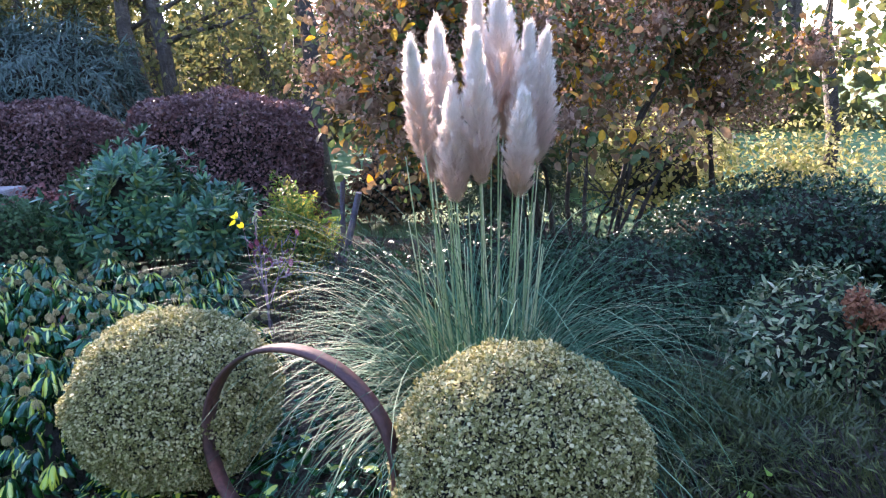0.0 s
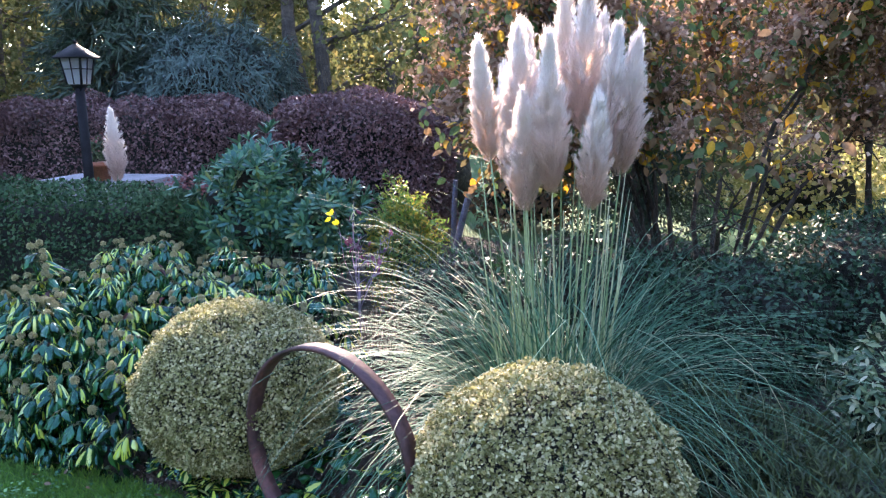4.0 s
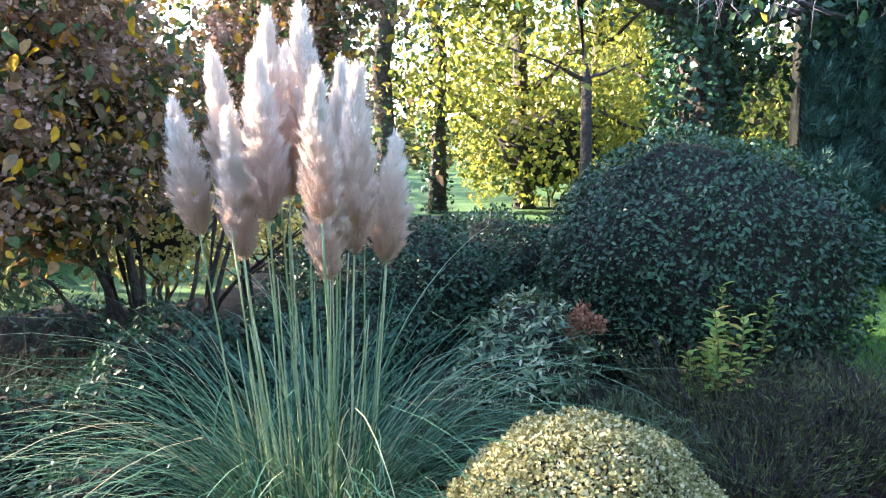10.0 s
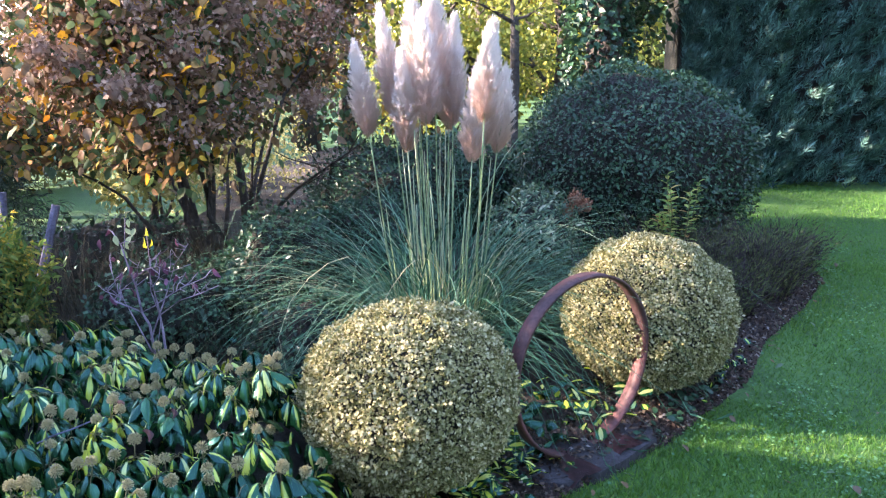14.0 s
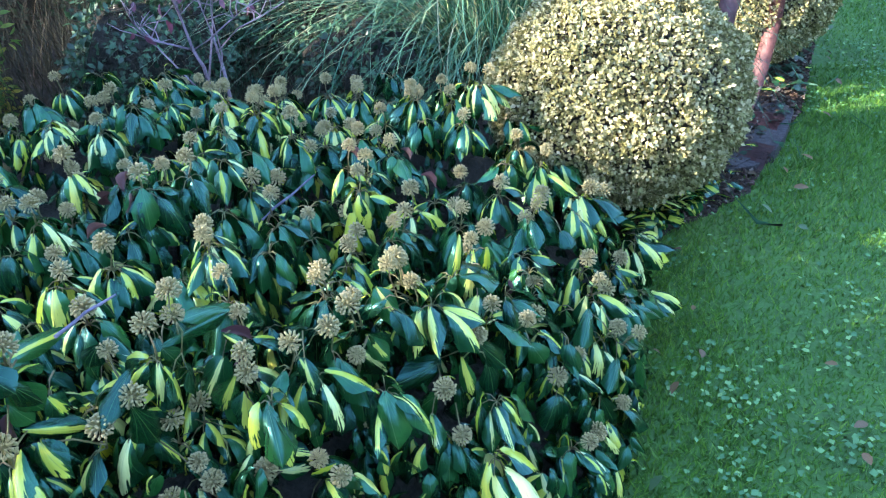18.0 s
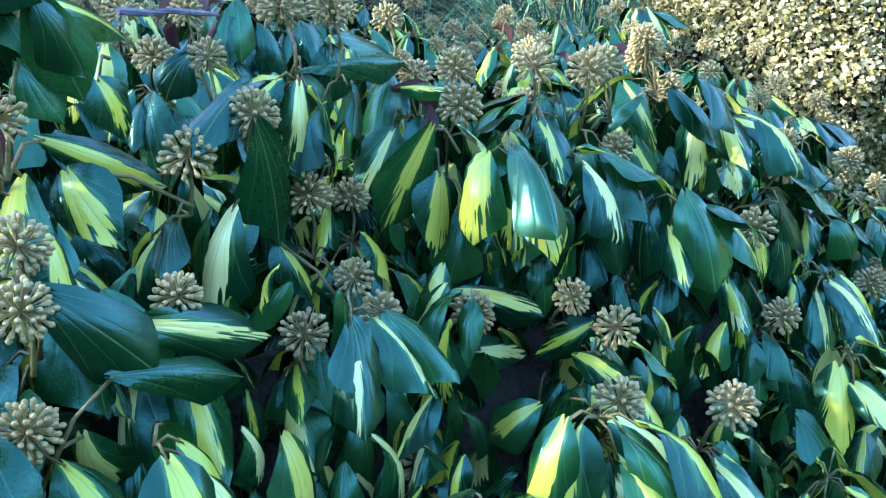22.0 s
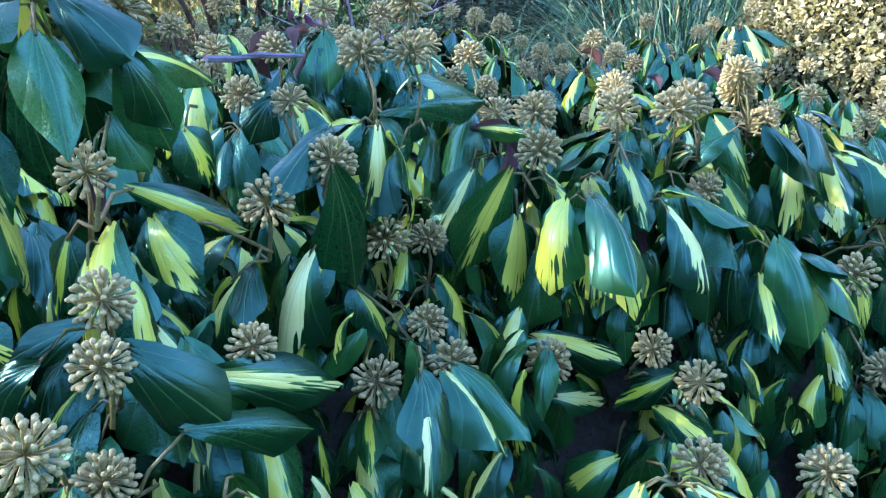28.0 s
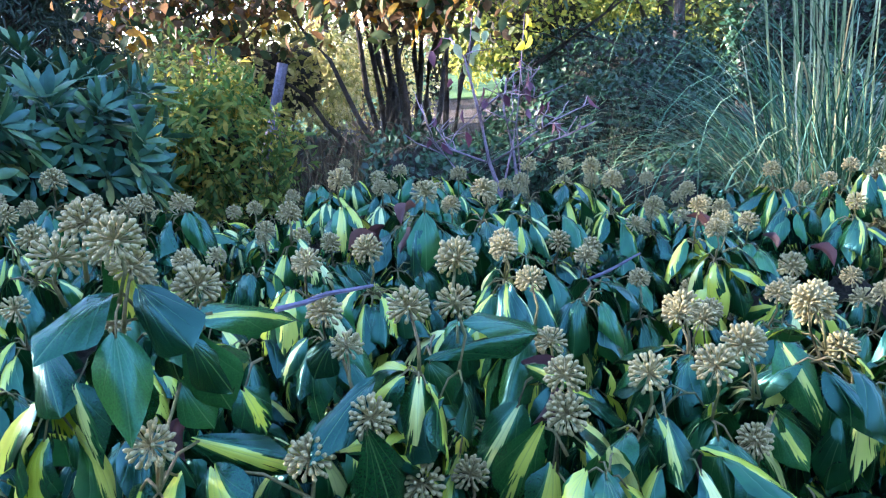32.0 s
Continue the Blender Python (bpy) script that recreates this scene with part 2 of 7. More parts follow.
def make_ground():
    n = 110
    s = np.linspace(-1, 1, n)
    xs = 150 * np.sign(s) * np.abs(s) ** 3
    gx, gy = np.meshgrid(xs, xs + 2.2)
    far = np.clip((np.hypot(gx, gy) - 12) / 60, 0, 1)
    v = np.stack([gx, gy, 0.5 * far * np.sin(gx * 0.11) * np.cos(gy * 0.09)], -1).reshape(-1, 3)
    i = np.arange(n * n).reshape(n, n)
    f = np.stack([i[:-1, :-1], i[:-1, 1:], i[1:, 1:], i[1:, :-1]], -1).reshape(-1, 4)
    ground = new("ground", quick_mesh("ground", v, f, None, (lawn_mat,)))
    tagged(ground, "mown green lawn running up to the planted bed", "lawn", kind="structure")
    # the dug bed: a low sheet of soil with a ragged edge
    xs = np.concatenate([np.linspace(-3.15, 3.4, 260), np.linspace(3.45, 7, 30)])
    rows = []
    for k, d in enumerate((0, 0.02, 0.06, 0.14, 0.3, 0.6, 1.2, 2.2, 3.4, 5.0)):
        ragged = np.array([0.035 * noise.noise(Vector((x * 9, k * 0.2, 3))) + 0.02 * noise.noise(Vector((x * 31, k, 7))) for x in xs]) if k < 4 else 0
        up = np.array([noise.noise(Vector((x * 6, d * 6, 1))) for x in xs])
        z = (-0.02, 0.004, 0.018, 0.03, 0.045)[min(k, 4)] + (0.012 * up if k > 1 else 0 * up)
        rows.append(np.stack([xs, edge_y(xs) + d + ragged, z], -1))
    v = np.concatenate(rows)
    i = np.arange(len(v)).reshape(len(rows), len(xs))
    f = np.stack([i[:-1, :-1], i[:-1, 1:], i[1:, 1:], i[1:, :-1]], -1).reshape(-1, 4)
    tagged(new("bed_soil", quick_mesh("bed_soil", v, f, None, (soil,))), "dark crumbly soil of the planted bed", "soil", kind="structure")


make_ground()


def make_grass(rng, patches, label):
    at = []
    for (x0, x1, y0, y1, n) in patches:
        p = np.stack([rng.uniform(x0, x1, n), rng.uniform(y0, y1, n)], -1)
        at.append(p[p[:, 1] < edge_y(p[:, 0]) + 0.03 + 0.02 * np.sin(p[:, 0] * 40) + 0.02 * np.sin(p[:, 0] * 17 + 1)])
    at = np.concatenate(at)
    n = len(at)
    h = rng.uniform(0.014, 0.034, n) * (0.8 + 0.35 * np.sin(at[:, 0] * 3.1) * np.sin(at[:, 1] * 2.7))
    a = rng.uniform(0, 2 * np.pi, n)
    side = np.stack([np.cos(a), np.sin(a), 0 * a], -1) * rng.uniform(0.0012, 0.003, n)[:, None]
    lean = np.stack([rng.normal(0, 0.55, n), rng.normal(0, 0.55, n), np.ones(n)], -1) * h[:, None]
    base = np.concatenate([at, np.full((n, 1), -0.002)], 1)
    v = np.stack([base - side, base + side, base + lean], 1).reshape(-1, 3)
    f = np.arange(3 * n).reshape(n, 3)
    tagged(new("grass", quick_mesh("grass", v, f, None, (grass_mat,))), label, "grass", kind="stuff")


# thick short blades where the lawn lies near, thinner beyond
make_grass(rng, ((-2.7, 0.2, 1.0, 2.75, 90000), (0.2, 2.6, 0.2, 1.6, 34000), (2.4, 6.2, -1.5, 2.8, 26000), (-3.6, -2.55, 1.8, 4.2, 9000), (-2.6, -0.9, 2.3, 2.75, 9000)), "short green grass blades of the lawn")
make_grass(np.random.default_rng(77), ((2.3, 5.6, -1.2, 2.4, 70000),), "short green grass blades towards the hedge")


litter_mat = leaf_material("leaf_litter", [(0.0, (0.025, 0.018, 0.015)), (0.45, (0.07, 0.045, 0.035)), (0.75, (0.11, 0.08, 0.06)), (0.93, (0.17, 0.14, 0.11)), (1.0, (0.3, 0.28, 0.26))], 0.85, 0.1, spec=0.2)


def make_litter():
    """Crumbs, bark bits and dry leaf scraps on the soil along the lawn's edge."""
    n = 16000
    x = rng.uniform(-2.3, 3.2, n)
    y = edge_y(x) + 0.01 + 0.5 * rng.random(n) ** 1.6
    at = np.stack([x, y, 0.012 + 0.03 * np.clip((y - edge_y(x)) / 0.14, 0, 1) + 0.012 * rng.random(n)], -1)
    chip = (np.array([(-0.4, -0.1, 0), (0, -0.5, 0.12), (0.45, 0, 0), (0.1, 0.5, 0.1), (0, 0, 0.28)]), np.array([(0, 1, 4), (1, 2, 4), (2, 3, 4), (3, 0, 4)]), np.zeros((5, 2)))
    v, f, u = scatter(chip, at, frames(random_ways(n), random_ways(n, 2.0)), rng.uniform(0.006, 0.022, n))
    tagged(new("leaf_litter", quick_mesh("leaf_litter", v, f, u, (litter_mat,), False)), "brown crumbs and leaf scraps on the soil", "litter", kind="stuff")


make_litter()

clover_mat = leaf_material("clover_leaf", [(0.0, (0.04, 0.16, 0.06)), (0.6, (0.08, 0.25, 0.09)), (1.0, (0.2, 0.4, 0.14))], 0.5, 0.25)


def make_clover():
    """Clover and moss patches in the mown lawn."""
    g = np.random.default_rng(19)
    at = []
    for _ in range(260):
        cx, cy = g.uniform(-2.4, 3.0), g.uniform(0.4, 2.6)
        m = int(g.integers(10, 60))
        at.append(np.stack([cx + g.normal(0, 0.06, m), cy + g.normal(0, 0.06, m)], -1))
    at = np.concatenate(at)
    at = at[at[:, 1] < edge_y(at[:, 0]) - 0.01]
    n = len(at)
    a = g.uniform(0, 6.28, n)
    pos = np.concatenate([at, g.uniform(0.012, 0.026, (n, 1))], 1)
    along = np.stack([np.cos(a), np.sin(a), g.uniform(-0.3, 0.3, n)], -1)
    face = np.stack([g.normal(0, 0.3, n), g.normal(0, 0.3, n), np.ones(n)], -1)
    v, f, u = scatter((np.array([(0, 0, 0), (-0.45, 0.5, 0.06), (0, 1, -0.1), (0.45, 0.5, 0.06)]), np.array([(0, 2, 1), (0, 3, 2)]), np.zeros((4, 2))), pos, frames(along, face), g.uniform(0.008, 0.018, n))
    tagged(new("clover", quick_mesh("clover", v, f, u, (clover_mat,))), "small clover leaves in patches in the lawn", "clover", kind="stuff")


make_clover()

# ---- main things ----
ball_mat = leaf_material("variegated_leaf", [(0.0, (0.08, 0.088, 0.035)), (0.3, (0.2, 0.195, 0.072)), (0.55, (0.37, 0.355, 0.16)), (0.8, (0.6, 0.56, 0.33)), (1.0, (0.72, 0.6, 0.33))], 0.6, 0.25, spec=0.2, patch=0.2, patch_scale=5)
twig_mat = surface("twig_bark", [(0.3, (0.045, 0.032, 0.025)), (0.7, (0.12, 0.09, 0.07))], 20, 0.85)
rust = surface("rust", [(0.25, (0.035, 0.02, 0.022)), (0.5, (0.1, 0.042, 0.042)), (0.75, (0.24, 0.085, 0.07))], 6, 0.65, 0.1, 0.5, 12)
slate = surface("slate", [(0.3, (0.02, 0.02, 0.023)), (0.7, (0.05, 0.048, 0.054))], 9, 0.75, relief=0.8, depth=0.01)
# near-black colour standing in for the shade between leaves
shade_mat = surface("shade_core", [(0.3, (0.008, 0.01, 0.007)), (0.7, (0.025, 0.025, 0.018))], 14, 0.95, relief=1.0, depth=0.02)


def inner_mass(centre, radii, seed, parent, name="shade_core", subdiv=3, bumps=0.1):
    """A near-black core under the leaves, standing in for the shade deep in a shrub."""
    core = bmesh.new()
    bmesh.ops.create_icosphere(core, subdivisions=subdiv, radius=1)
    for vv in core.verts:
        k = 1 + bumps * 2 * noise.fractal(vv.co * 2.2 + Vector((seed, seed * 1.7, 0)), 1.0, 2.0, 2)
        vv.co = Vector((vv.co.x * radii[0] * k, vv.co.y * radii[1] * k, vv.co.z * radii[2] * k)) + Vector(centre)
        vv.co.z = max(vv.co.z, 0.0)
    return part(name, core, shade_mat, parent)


def stems(parent, n, height, spread, r, seed, mat, name="stem", wob=0.06):
    rnd = random.Random(seed)
    for k in range(n):
        a = 2 * math.pi * (k + rnd.random()) / n
        s = spread * rnd.uniform(0.4, 1)
        bm = bmesh.new()
        pts = bent((0.15 * s * math.cos(a), 0.15 * s * math.sin(a), -0.03), (s * math.cos(a), s * math.sin(a), height * rnd.uniform(0.75, 1)), wob, 5, rnd)
        tube(bm, pts, [r * (1 - 0.13 * i) for i in range(len(pts))])
        part(name, bm, mat, parent)


TINY = (np.array([(0, 0, 0), (-0.36, 0.5, 0.1), (0, 1, -0.05), (0.36, 0.5, 0.1)]), np.array([(0, 2, 1), (0, 3, 2)]), np.array([(0.5, 0), (0.2, 0.5), (0.5, 1), (0.8, 0.5)]))


def clipped_ball(name, centre, r, h, seed, label):
    t = thing(name, label, "shrub", (centre[0], centre[1], 0), group="clipped balls by the hoop")
    c = np.array((0, 0, centre[2]))
    at, out = shell_points(66000, c, (r, r, h), 0.1, seed, 0.035, -0.97, 5)
    part_mesh("foliage", leaf_cloud("foliage", ball_mat, TINY, at, out, 0.0112, 0.8, vary=0.45), t)
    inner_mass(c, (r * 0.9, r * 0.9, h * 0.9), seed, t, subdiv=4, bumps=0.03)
    stems(t, 6, centre[2] - 0.05, 0.16, 0.012, seed, twig_mat)
    return t


clipped_ball("clipped_shrub", (-0.942, 2.551, 0.368), 0.345, 0.292, 3.0, "clipped round shrub of small yellow-green variegated leaves beside ivy")
clipped_ball("clipped_shrub", (0.139, 2.002, 0.362), 0.348, 0.312, 8.0, "clipped round shrub of small cream-green leaves at the lawn's edge")


def hoop():
    t = thing("iron_hoop", "rusty flat iron hoop standing upright on dark slate", "garden ornament", (-0.479, 2.113, 0.0))
    turn = Matrix.Rotation(-0.486, 4, "Z")
    bm = bmesh.new()
    r, w, th, n = 0.322, 0.026, 0.005, 120
    rings = []
    for i in range(n):
        a = 2 * math.pi * i / n
        ww = w * (1 + 0.03 * math.sin(5 * a))
        rr = r * (1 + 0.006 * math.sin(2 * a + 1))
        rings.append([bm.verts.new(turn @ Vector(((rr + dr) * math.cos(a), dw, 0.352 + (rr + dr) * math.sin(a)))) for dr, dw in ((th, -ww), (th, ww), (-th, ww), (-th, -ww))])
    for i in range(n):
        a, b = rings[i], rings[(i + 1) % n]
        for k in range(4):
            bm.faces.new((a[k], b[k], b[(k + 1) % 4], a[(k + 1) % 4]))
    ring = part("ring", bm, rust, t, "rust-brown flat iron ring")
    # two bent foot plates
    for s, y in ((-0.12, -0.05), (0.13, -0.02)):
        bm = bmesh.new()
        grid = []
        for i in range(7):
            u = i / 6 - 0.5
            grid.append([bm.verts.new(turn @ Vector((s + u * 0.17, y + vv, 0.022 + 0.028 * math.cos(u * 3.0) + 0.008 * math.sin(9 * u + vv * 20)))) for vv in (-0.11, -0.05, 0.02, 0.09)])
        for a, b in zip(grid, grid[1:]):
            for k in range(3):
                bm.faces.new((a[k], a[k + 1], b[k + 1], b[k]))
        bmesh.ops.solidify(bm, geom=bm.faces[:], thickness=0.006)
        part("foot_plate", bm, rust, t, "dark bent iron foot plate")
    bm = bmesh.new()
    bmesh.ops.create_icosphere(bm, subdivisions=1, radius=0.009)
    bmesh.ops.translate(bm, verts=bm.verts, vec=turn @ Vector((0.05, 0.03, 0.665)))
    part("rivet", bm, rust, ring)


hoop()


def put_slabs():
    for i, (x, y, a, b, tz) in enumerate(((-0.47, 2.06, 0.3, 0.13, -28), (-0.28, 2.1, 0.2, 0.15, 20), (-0.62, 2.2, 0.16, 0.14, 60))):
        me_ob = bpy.data.meshes.new("slate_slab")
        t = new("slate_slab", me_ob)
        rnd = random.Random(i)
        bm = bmesh.new()
        n = 16
        low, high = [], []
        for k in range(n):
            ang = 2 * math.pi * k / n
            q = 1 + rnd.uniform(-0.16, 0.1)
            low.append(bm.verts.new((a * q * math.cos(ang), b * q * math.sin(ang), -0.03)))
            high.append(bm.verts.new((a * q * 0.96 * math.cos(ang), b * q * 0.96 * math.sin(ang), 0.028 + rnd.uniform(-0.004, 0.004) - 0.002 * i)))
        for k in range(n):
            bm.faces.new((low[k], low[(k + 1) % n], high[(k + 1) % n], high[k]))
        bm.faces.new(high)
        bm.to_mesh(me_ob)
        bm.free()
        me_ob.materials.append(slate)
        t.matrix_basis = pose(x, y, 0.012, 0, 0, tz)
        tagged(t, "flat dark grey slate lying on the soil", "stone", "slates under the hoop")


put_slabs()

# ---- pampas grass ----
blade_mat = leaf_material("pampas_blade", [(0.0, (0.016, 0.075, 0.04)), (0.4, (0.04, 0.135, 0.078)), (0.7, (0.085, 0.22, 0.13)), (0.88, (0.19, 0.33, 0.2)), (0.95, (0.3, 0.34, 0.2)), (1.0, (0.4, 0.36, 0.22))], 0.6, 0.15, spec=0.2)
stalk_mat = leaf_material("pampas_stalk", [(0.0, (0.18, 0.28, 0.13)), (0.5, (0.3, 0.38, 0.19)), (1.0, (0.44, 0.44, 0.26))], 0.45, 0.0, by_object=True)
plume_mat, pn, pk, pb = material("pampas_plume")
# dusty pink foot to cream tip, sunlit glow painted into the top, each hair a little its own
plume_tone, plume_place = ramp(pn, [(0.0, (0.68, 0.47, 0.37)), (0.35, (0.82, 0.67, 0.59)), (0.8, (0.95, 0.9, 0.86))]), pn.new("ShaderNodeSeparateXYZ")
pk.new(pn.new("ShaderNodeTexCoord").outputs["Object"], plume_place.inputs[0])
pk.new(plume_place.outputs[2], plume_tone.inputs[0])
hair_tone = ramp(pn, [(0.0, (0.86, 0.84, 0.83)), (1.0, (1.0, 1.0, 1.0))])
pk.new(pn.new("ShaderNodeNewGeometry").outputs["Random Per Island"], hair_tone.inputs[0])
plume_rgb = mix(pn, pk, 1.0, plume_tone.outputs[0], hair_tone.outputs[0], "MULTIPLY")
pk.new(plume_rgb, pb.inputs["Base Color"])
pb.inputs["Roughness"].default_value, pb.inputs["Specular IOR Level"].default_value = 0.8, 0.1
plume_glow, plume_mix = pn.new("ShaderNodeBsdfTranslucent"), pn.new("ShaderNodeMixShader")
pk.new(plume_rgb, plume_glow.inputs[0])
plume_mix.inputs[0].default_value = 0.6
pk.new(pb.outputs[0], plume_mix.inputs[1])
pk.new(plume_glow.outputs[0], plume_mix.inputs[2])
pk.new(plume_mix.outputs[0], pn["Material Output"].inputs[0])


def strip_blades(n, centre, r0, lengths, lean, droop, width, seed, segs=9):
    """Arching blades as bent, tapering strips: each rises, leans out and falls over."""
    g = np.random.default_rng(seed)
    az = g.uniform(0, 2 * np.pi, n)
    start = np.asarray(centre) + np.stack([np.cos(az), np.sin(az), 0 * az], -1) * (r0 * np.sqrt(g.random(n)))[:, None]
    az = az + g.normal(0, 0.6, n)
    out = np.stack([np.cos(az), np.sin(az), 0 * az], -1)
    ln = g.uniform(*lengths, n)
    th = g.uniform(*lean, n)
    dr = g.uniform(*droop, n)
    s = np.linspace(0, 1, segs + 1)
    ang = th[:, None] + dr[:, None] * s[None] ** 1.25
    bend = np.where(g.random(n) < 0.16, g.uniform(0.4, 0.85, n), 2.0)
    ang = ang + 1.1 * np.clip((s[None] - bend[:, None]) * 6, 0, 1)
    step = ln[:, None] / segs
    x = np.concatenate([np.zeros((n, 1)), np.cumsum(np.sin(ang[:, :-1]) * step, 1)], 1)
    z = np.concatenate([np.zeros((n, 1)), np.cumsum(np.cos(ang[:, :-1]) * step, 1)], 1)
    side_way = np.cross(out, np.array([0, 0, 1.0]))
    sway = (g.normal(0, 0.27, n)[:, None] * s[None] ** 2 * ln[:, None])
    mid = start[:, None] + out[:, None] * x[..., None] + np.array([0, 0, 1.0]) * z[..., None] + side_way[:, None] * sway[..., None]
    w = (width * g.uniform(0.6, 1.2, n))[:, None] * np.clip(1.05 - s ** 2.2, 0.06, 1)[None]
    v = np.stack([mid - side_way[:, None] * w[..., None], mid + side_way[:, None] * w[..., None]], 2).reshape(-1, 3)
    k = 2 * (segs + 1)
    q = np.array([(2 * i, 2 * i + 1, 2 * i + 3, 2 * i + 2) for i in range(segs)])
    f = (q[None] + (np.arange(n) * k)[:, None, None]).reshape(-1, 4)
    return v, f


def plume_mesh(seed, fat):
    """A feathery flower head of length 1 along z: many side sprays that rise and arch out from the axis, each set with fine hairs."""
    g = np.random.default_rng(seed)
    sprays, per = 230, 110
    z0 = np.sort(g.random(sprays) ** 1.1) * 0.93
    az = 2.4 * np.arange(sprays) + g.normal(0, 0.35, sprays)
    full = np.interp(z0 + 0.04, (0, 0.06, 0.16, 0.3, 0.46, 0.62, 0.76, 0.88, 0.97), (0.4, 0.66, 0.92, 1, 0.86, 0.62, 0.4, 0.22, 0.07))
    reach = fat * full * g.uniform(0.62, 1.18, sprays)
    rise = g.uniform(0.09, 0.2, sprays) * (1.05 - 0.45 * z0)
    s = (0.1 + 0.9 * g.random((sprays, per)) ** 0.75)
    out = np.stack([np.cos(az), np.sin(az), 0 * az], -1)[:, None]
    side = np.stack([-np.sin(az), np.cos(az), 0 * az], -1)[:, None]
    r = reach[:, None] * s ** 0.85
    z = z0[:, None] + rise[:, None] * s ** 1.25
    sway = 0.05 * fat * np.sin(3 * z + seed)
    bow = 0.5 * fat * g.normal(0, 0.35, sprays)[:, None] * s ** 2
    base = out * r[..., None] + side * bow[..., None] + np.stack([sway, 0.6 * sway, z], -1) + fat * 0.05 * g.normal(size=(sprays, per, 3))
    along = unit(out * (reach[:, None] * 0.8)[..., None] + np.array([0, 0, 1.0]) * (rise[:, None] * (0.5 + s))[..., None] + 0.045 * g.normal(size=(sprays, per, 3)))
    base, along = base.reshape(-1, 3), along.reshape(-1, 3)
    n = len(base)
    hair = g.uniform(0.025, 0.075, n)[:, None]
    flat = unit(np.cross(along, g.normal(size=(n, 3)))) * g.uniform(0.0011, 0.0026, n)[:, None]
    mid = base + along * hair * 0.45
    v = np.stack([base, mid - flat, mid + flat, base + along * hair], 1).reshape(-1, 3)
    f = (np.array([[0, 1, 3, 2]])[None] + (np.arange(n) * 4)[:, None, None]).reshape(-1, 4)
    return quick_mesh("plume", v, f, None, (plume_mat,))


PLUMES = [(-0.055, 3.17, 1.06, 0.38), (-0.033, 3.0, 1.0, 0.4), (0.003, 2.927, 1.11, 0.45), (-0.073, 2.636, 1.13, 0.36), (0.032, 2.735, 0.955, 0.38),
          (0.118, 2.712, 1.02, 0.48), (0.242, 2.705, 0.97, 0.36), (0.14, 3.03, 1.2, 0.48), (0.21, 2.98, 1.2, 0.5), (0.28, 2.93, 1.08, 0.46),
          (0.345, 2.98, 1.05, 0.47), (0.02, 3.09, 1.12, 0.45), (0.24, 3.1, 1.14, 0.46)]


def pampas():
    c = (0.13, 2.95, 0.02)
    t = thing("pampas_grass", "pampas grass clump with pale pink plumes on tall stalks", "ornamental grass", c)
    o = np.array(c)
    sets = [strip_blades(640, (0, 0, 0), 0.2, (0.9, 1.7), (0.08, 0.8), (1.5, 3.1), 0.0023, 1, 13),
            strip_blades(760, (0, 0, 0), 0.26, (0.5, 1.2), (0.25, 1.05), (1.0, 2.5), 0.0024, 2, 11),
            strip_blades(50, (0, 0, 0), 0.2, (0.7, 1.1), (0.03, 0.4), (0.3, 1.2), 0.0018, 3)]
    v, f, k = [], [], 0
    for a, b in sets:
        v.append(a), f.append(b + k)
        k += len(a)
    v = np.concatenate(v)
    v[:, 2] = np.maximum(v[:, 2], 0.01 + 0.02 * rng.random(len(v)))
    tagged(part_mesh("blade_tuft", quick_mesh("blade_tuft", v, np.concatenate(f), None, (blade_mat,)), t), "arching narrow blue-green blades", kind="stuff")
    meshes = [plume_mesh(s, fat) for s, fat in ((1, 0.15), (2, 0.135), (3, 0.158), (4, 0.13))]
    rnd = random.Random(5)
    for i, (x, y, z, ln) in enumerate(PLUMES):
        head = Vector((x, y, z)) - Vector(c)
        foot = Vector((head.x * 0.55 + rnd.uniform(-0.03, 0.03), head.y * 0.55 + rnd.uniform(-0.03, 0.03), 0))
        way = (head - foot).normalized()
        top = head + way * ln
        bm = bmesh.new()
        pts = bent(foot, head + way * 0.05, 0.006, 6, rnd)
        tube(bm, pts, [0.0043, 0.0041, 0.0039, 0.0037, 0.0035, 0.0033, 0.003], 5)
        st = part("stalk", bm, stalk_mat, t, "pale green upright stalk")
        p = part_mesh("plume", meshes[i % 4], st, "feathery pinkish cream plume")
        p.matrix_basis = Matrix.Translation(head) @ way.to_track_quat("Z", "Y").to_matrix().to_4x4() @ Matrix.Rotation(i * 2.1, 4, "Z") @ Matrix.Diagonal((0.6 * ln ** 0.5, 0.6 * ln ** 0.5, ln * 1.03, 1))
    for k in range(26):
        foot = Vector((rnd.uniform(-0.16, 0.16), rnd.uniform(-0.16, 0.16), 0))
        bm = bmesh.new()
        tube(bm, bent(foot, foot * 1.5 + Vector((rnd.uniform(-0.05, 0.05), rnd.uniform(-0.05, 0.05), rnd.uniform(0.6, 1.15))), 0.008, 5, rnd), [0.0037, 0.0036, 0.0033, 0.003, 0.0026, 0.0018], 5)
        part("stalk", bm, stalk_mat, t)
    # dry thatch at the foot
    v, f = strip_blades(350, (0, 0, 0), 0.2, (0.2, 0.5), (0.3, 1.3), (0.5, 1.5), 0.003, 9)
    v[:, 2] = np.maximum(v[:, 2], 0.01)
    tagged(part_mesh("thatch", quick_mesh("thatch", v, f, None, (dry_mat,)), t), "dry straw-coloured leaf bases", kind="stuff")


dry_mat = leaf_material("dry_leaf", [(0.0, (0.06, 0.035, 0.02)), (0.5, (0.12, 0.08, 0.045)), (1.0, (0.2, 0.15, 0.085))], 0.7, 0.2)
pampas()

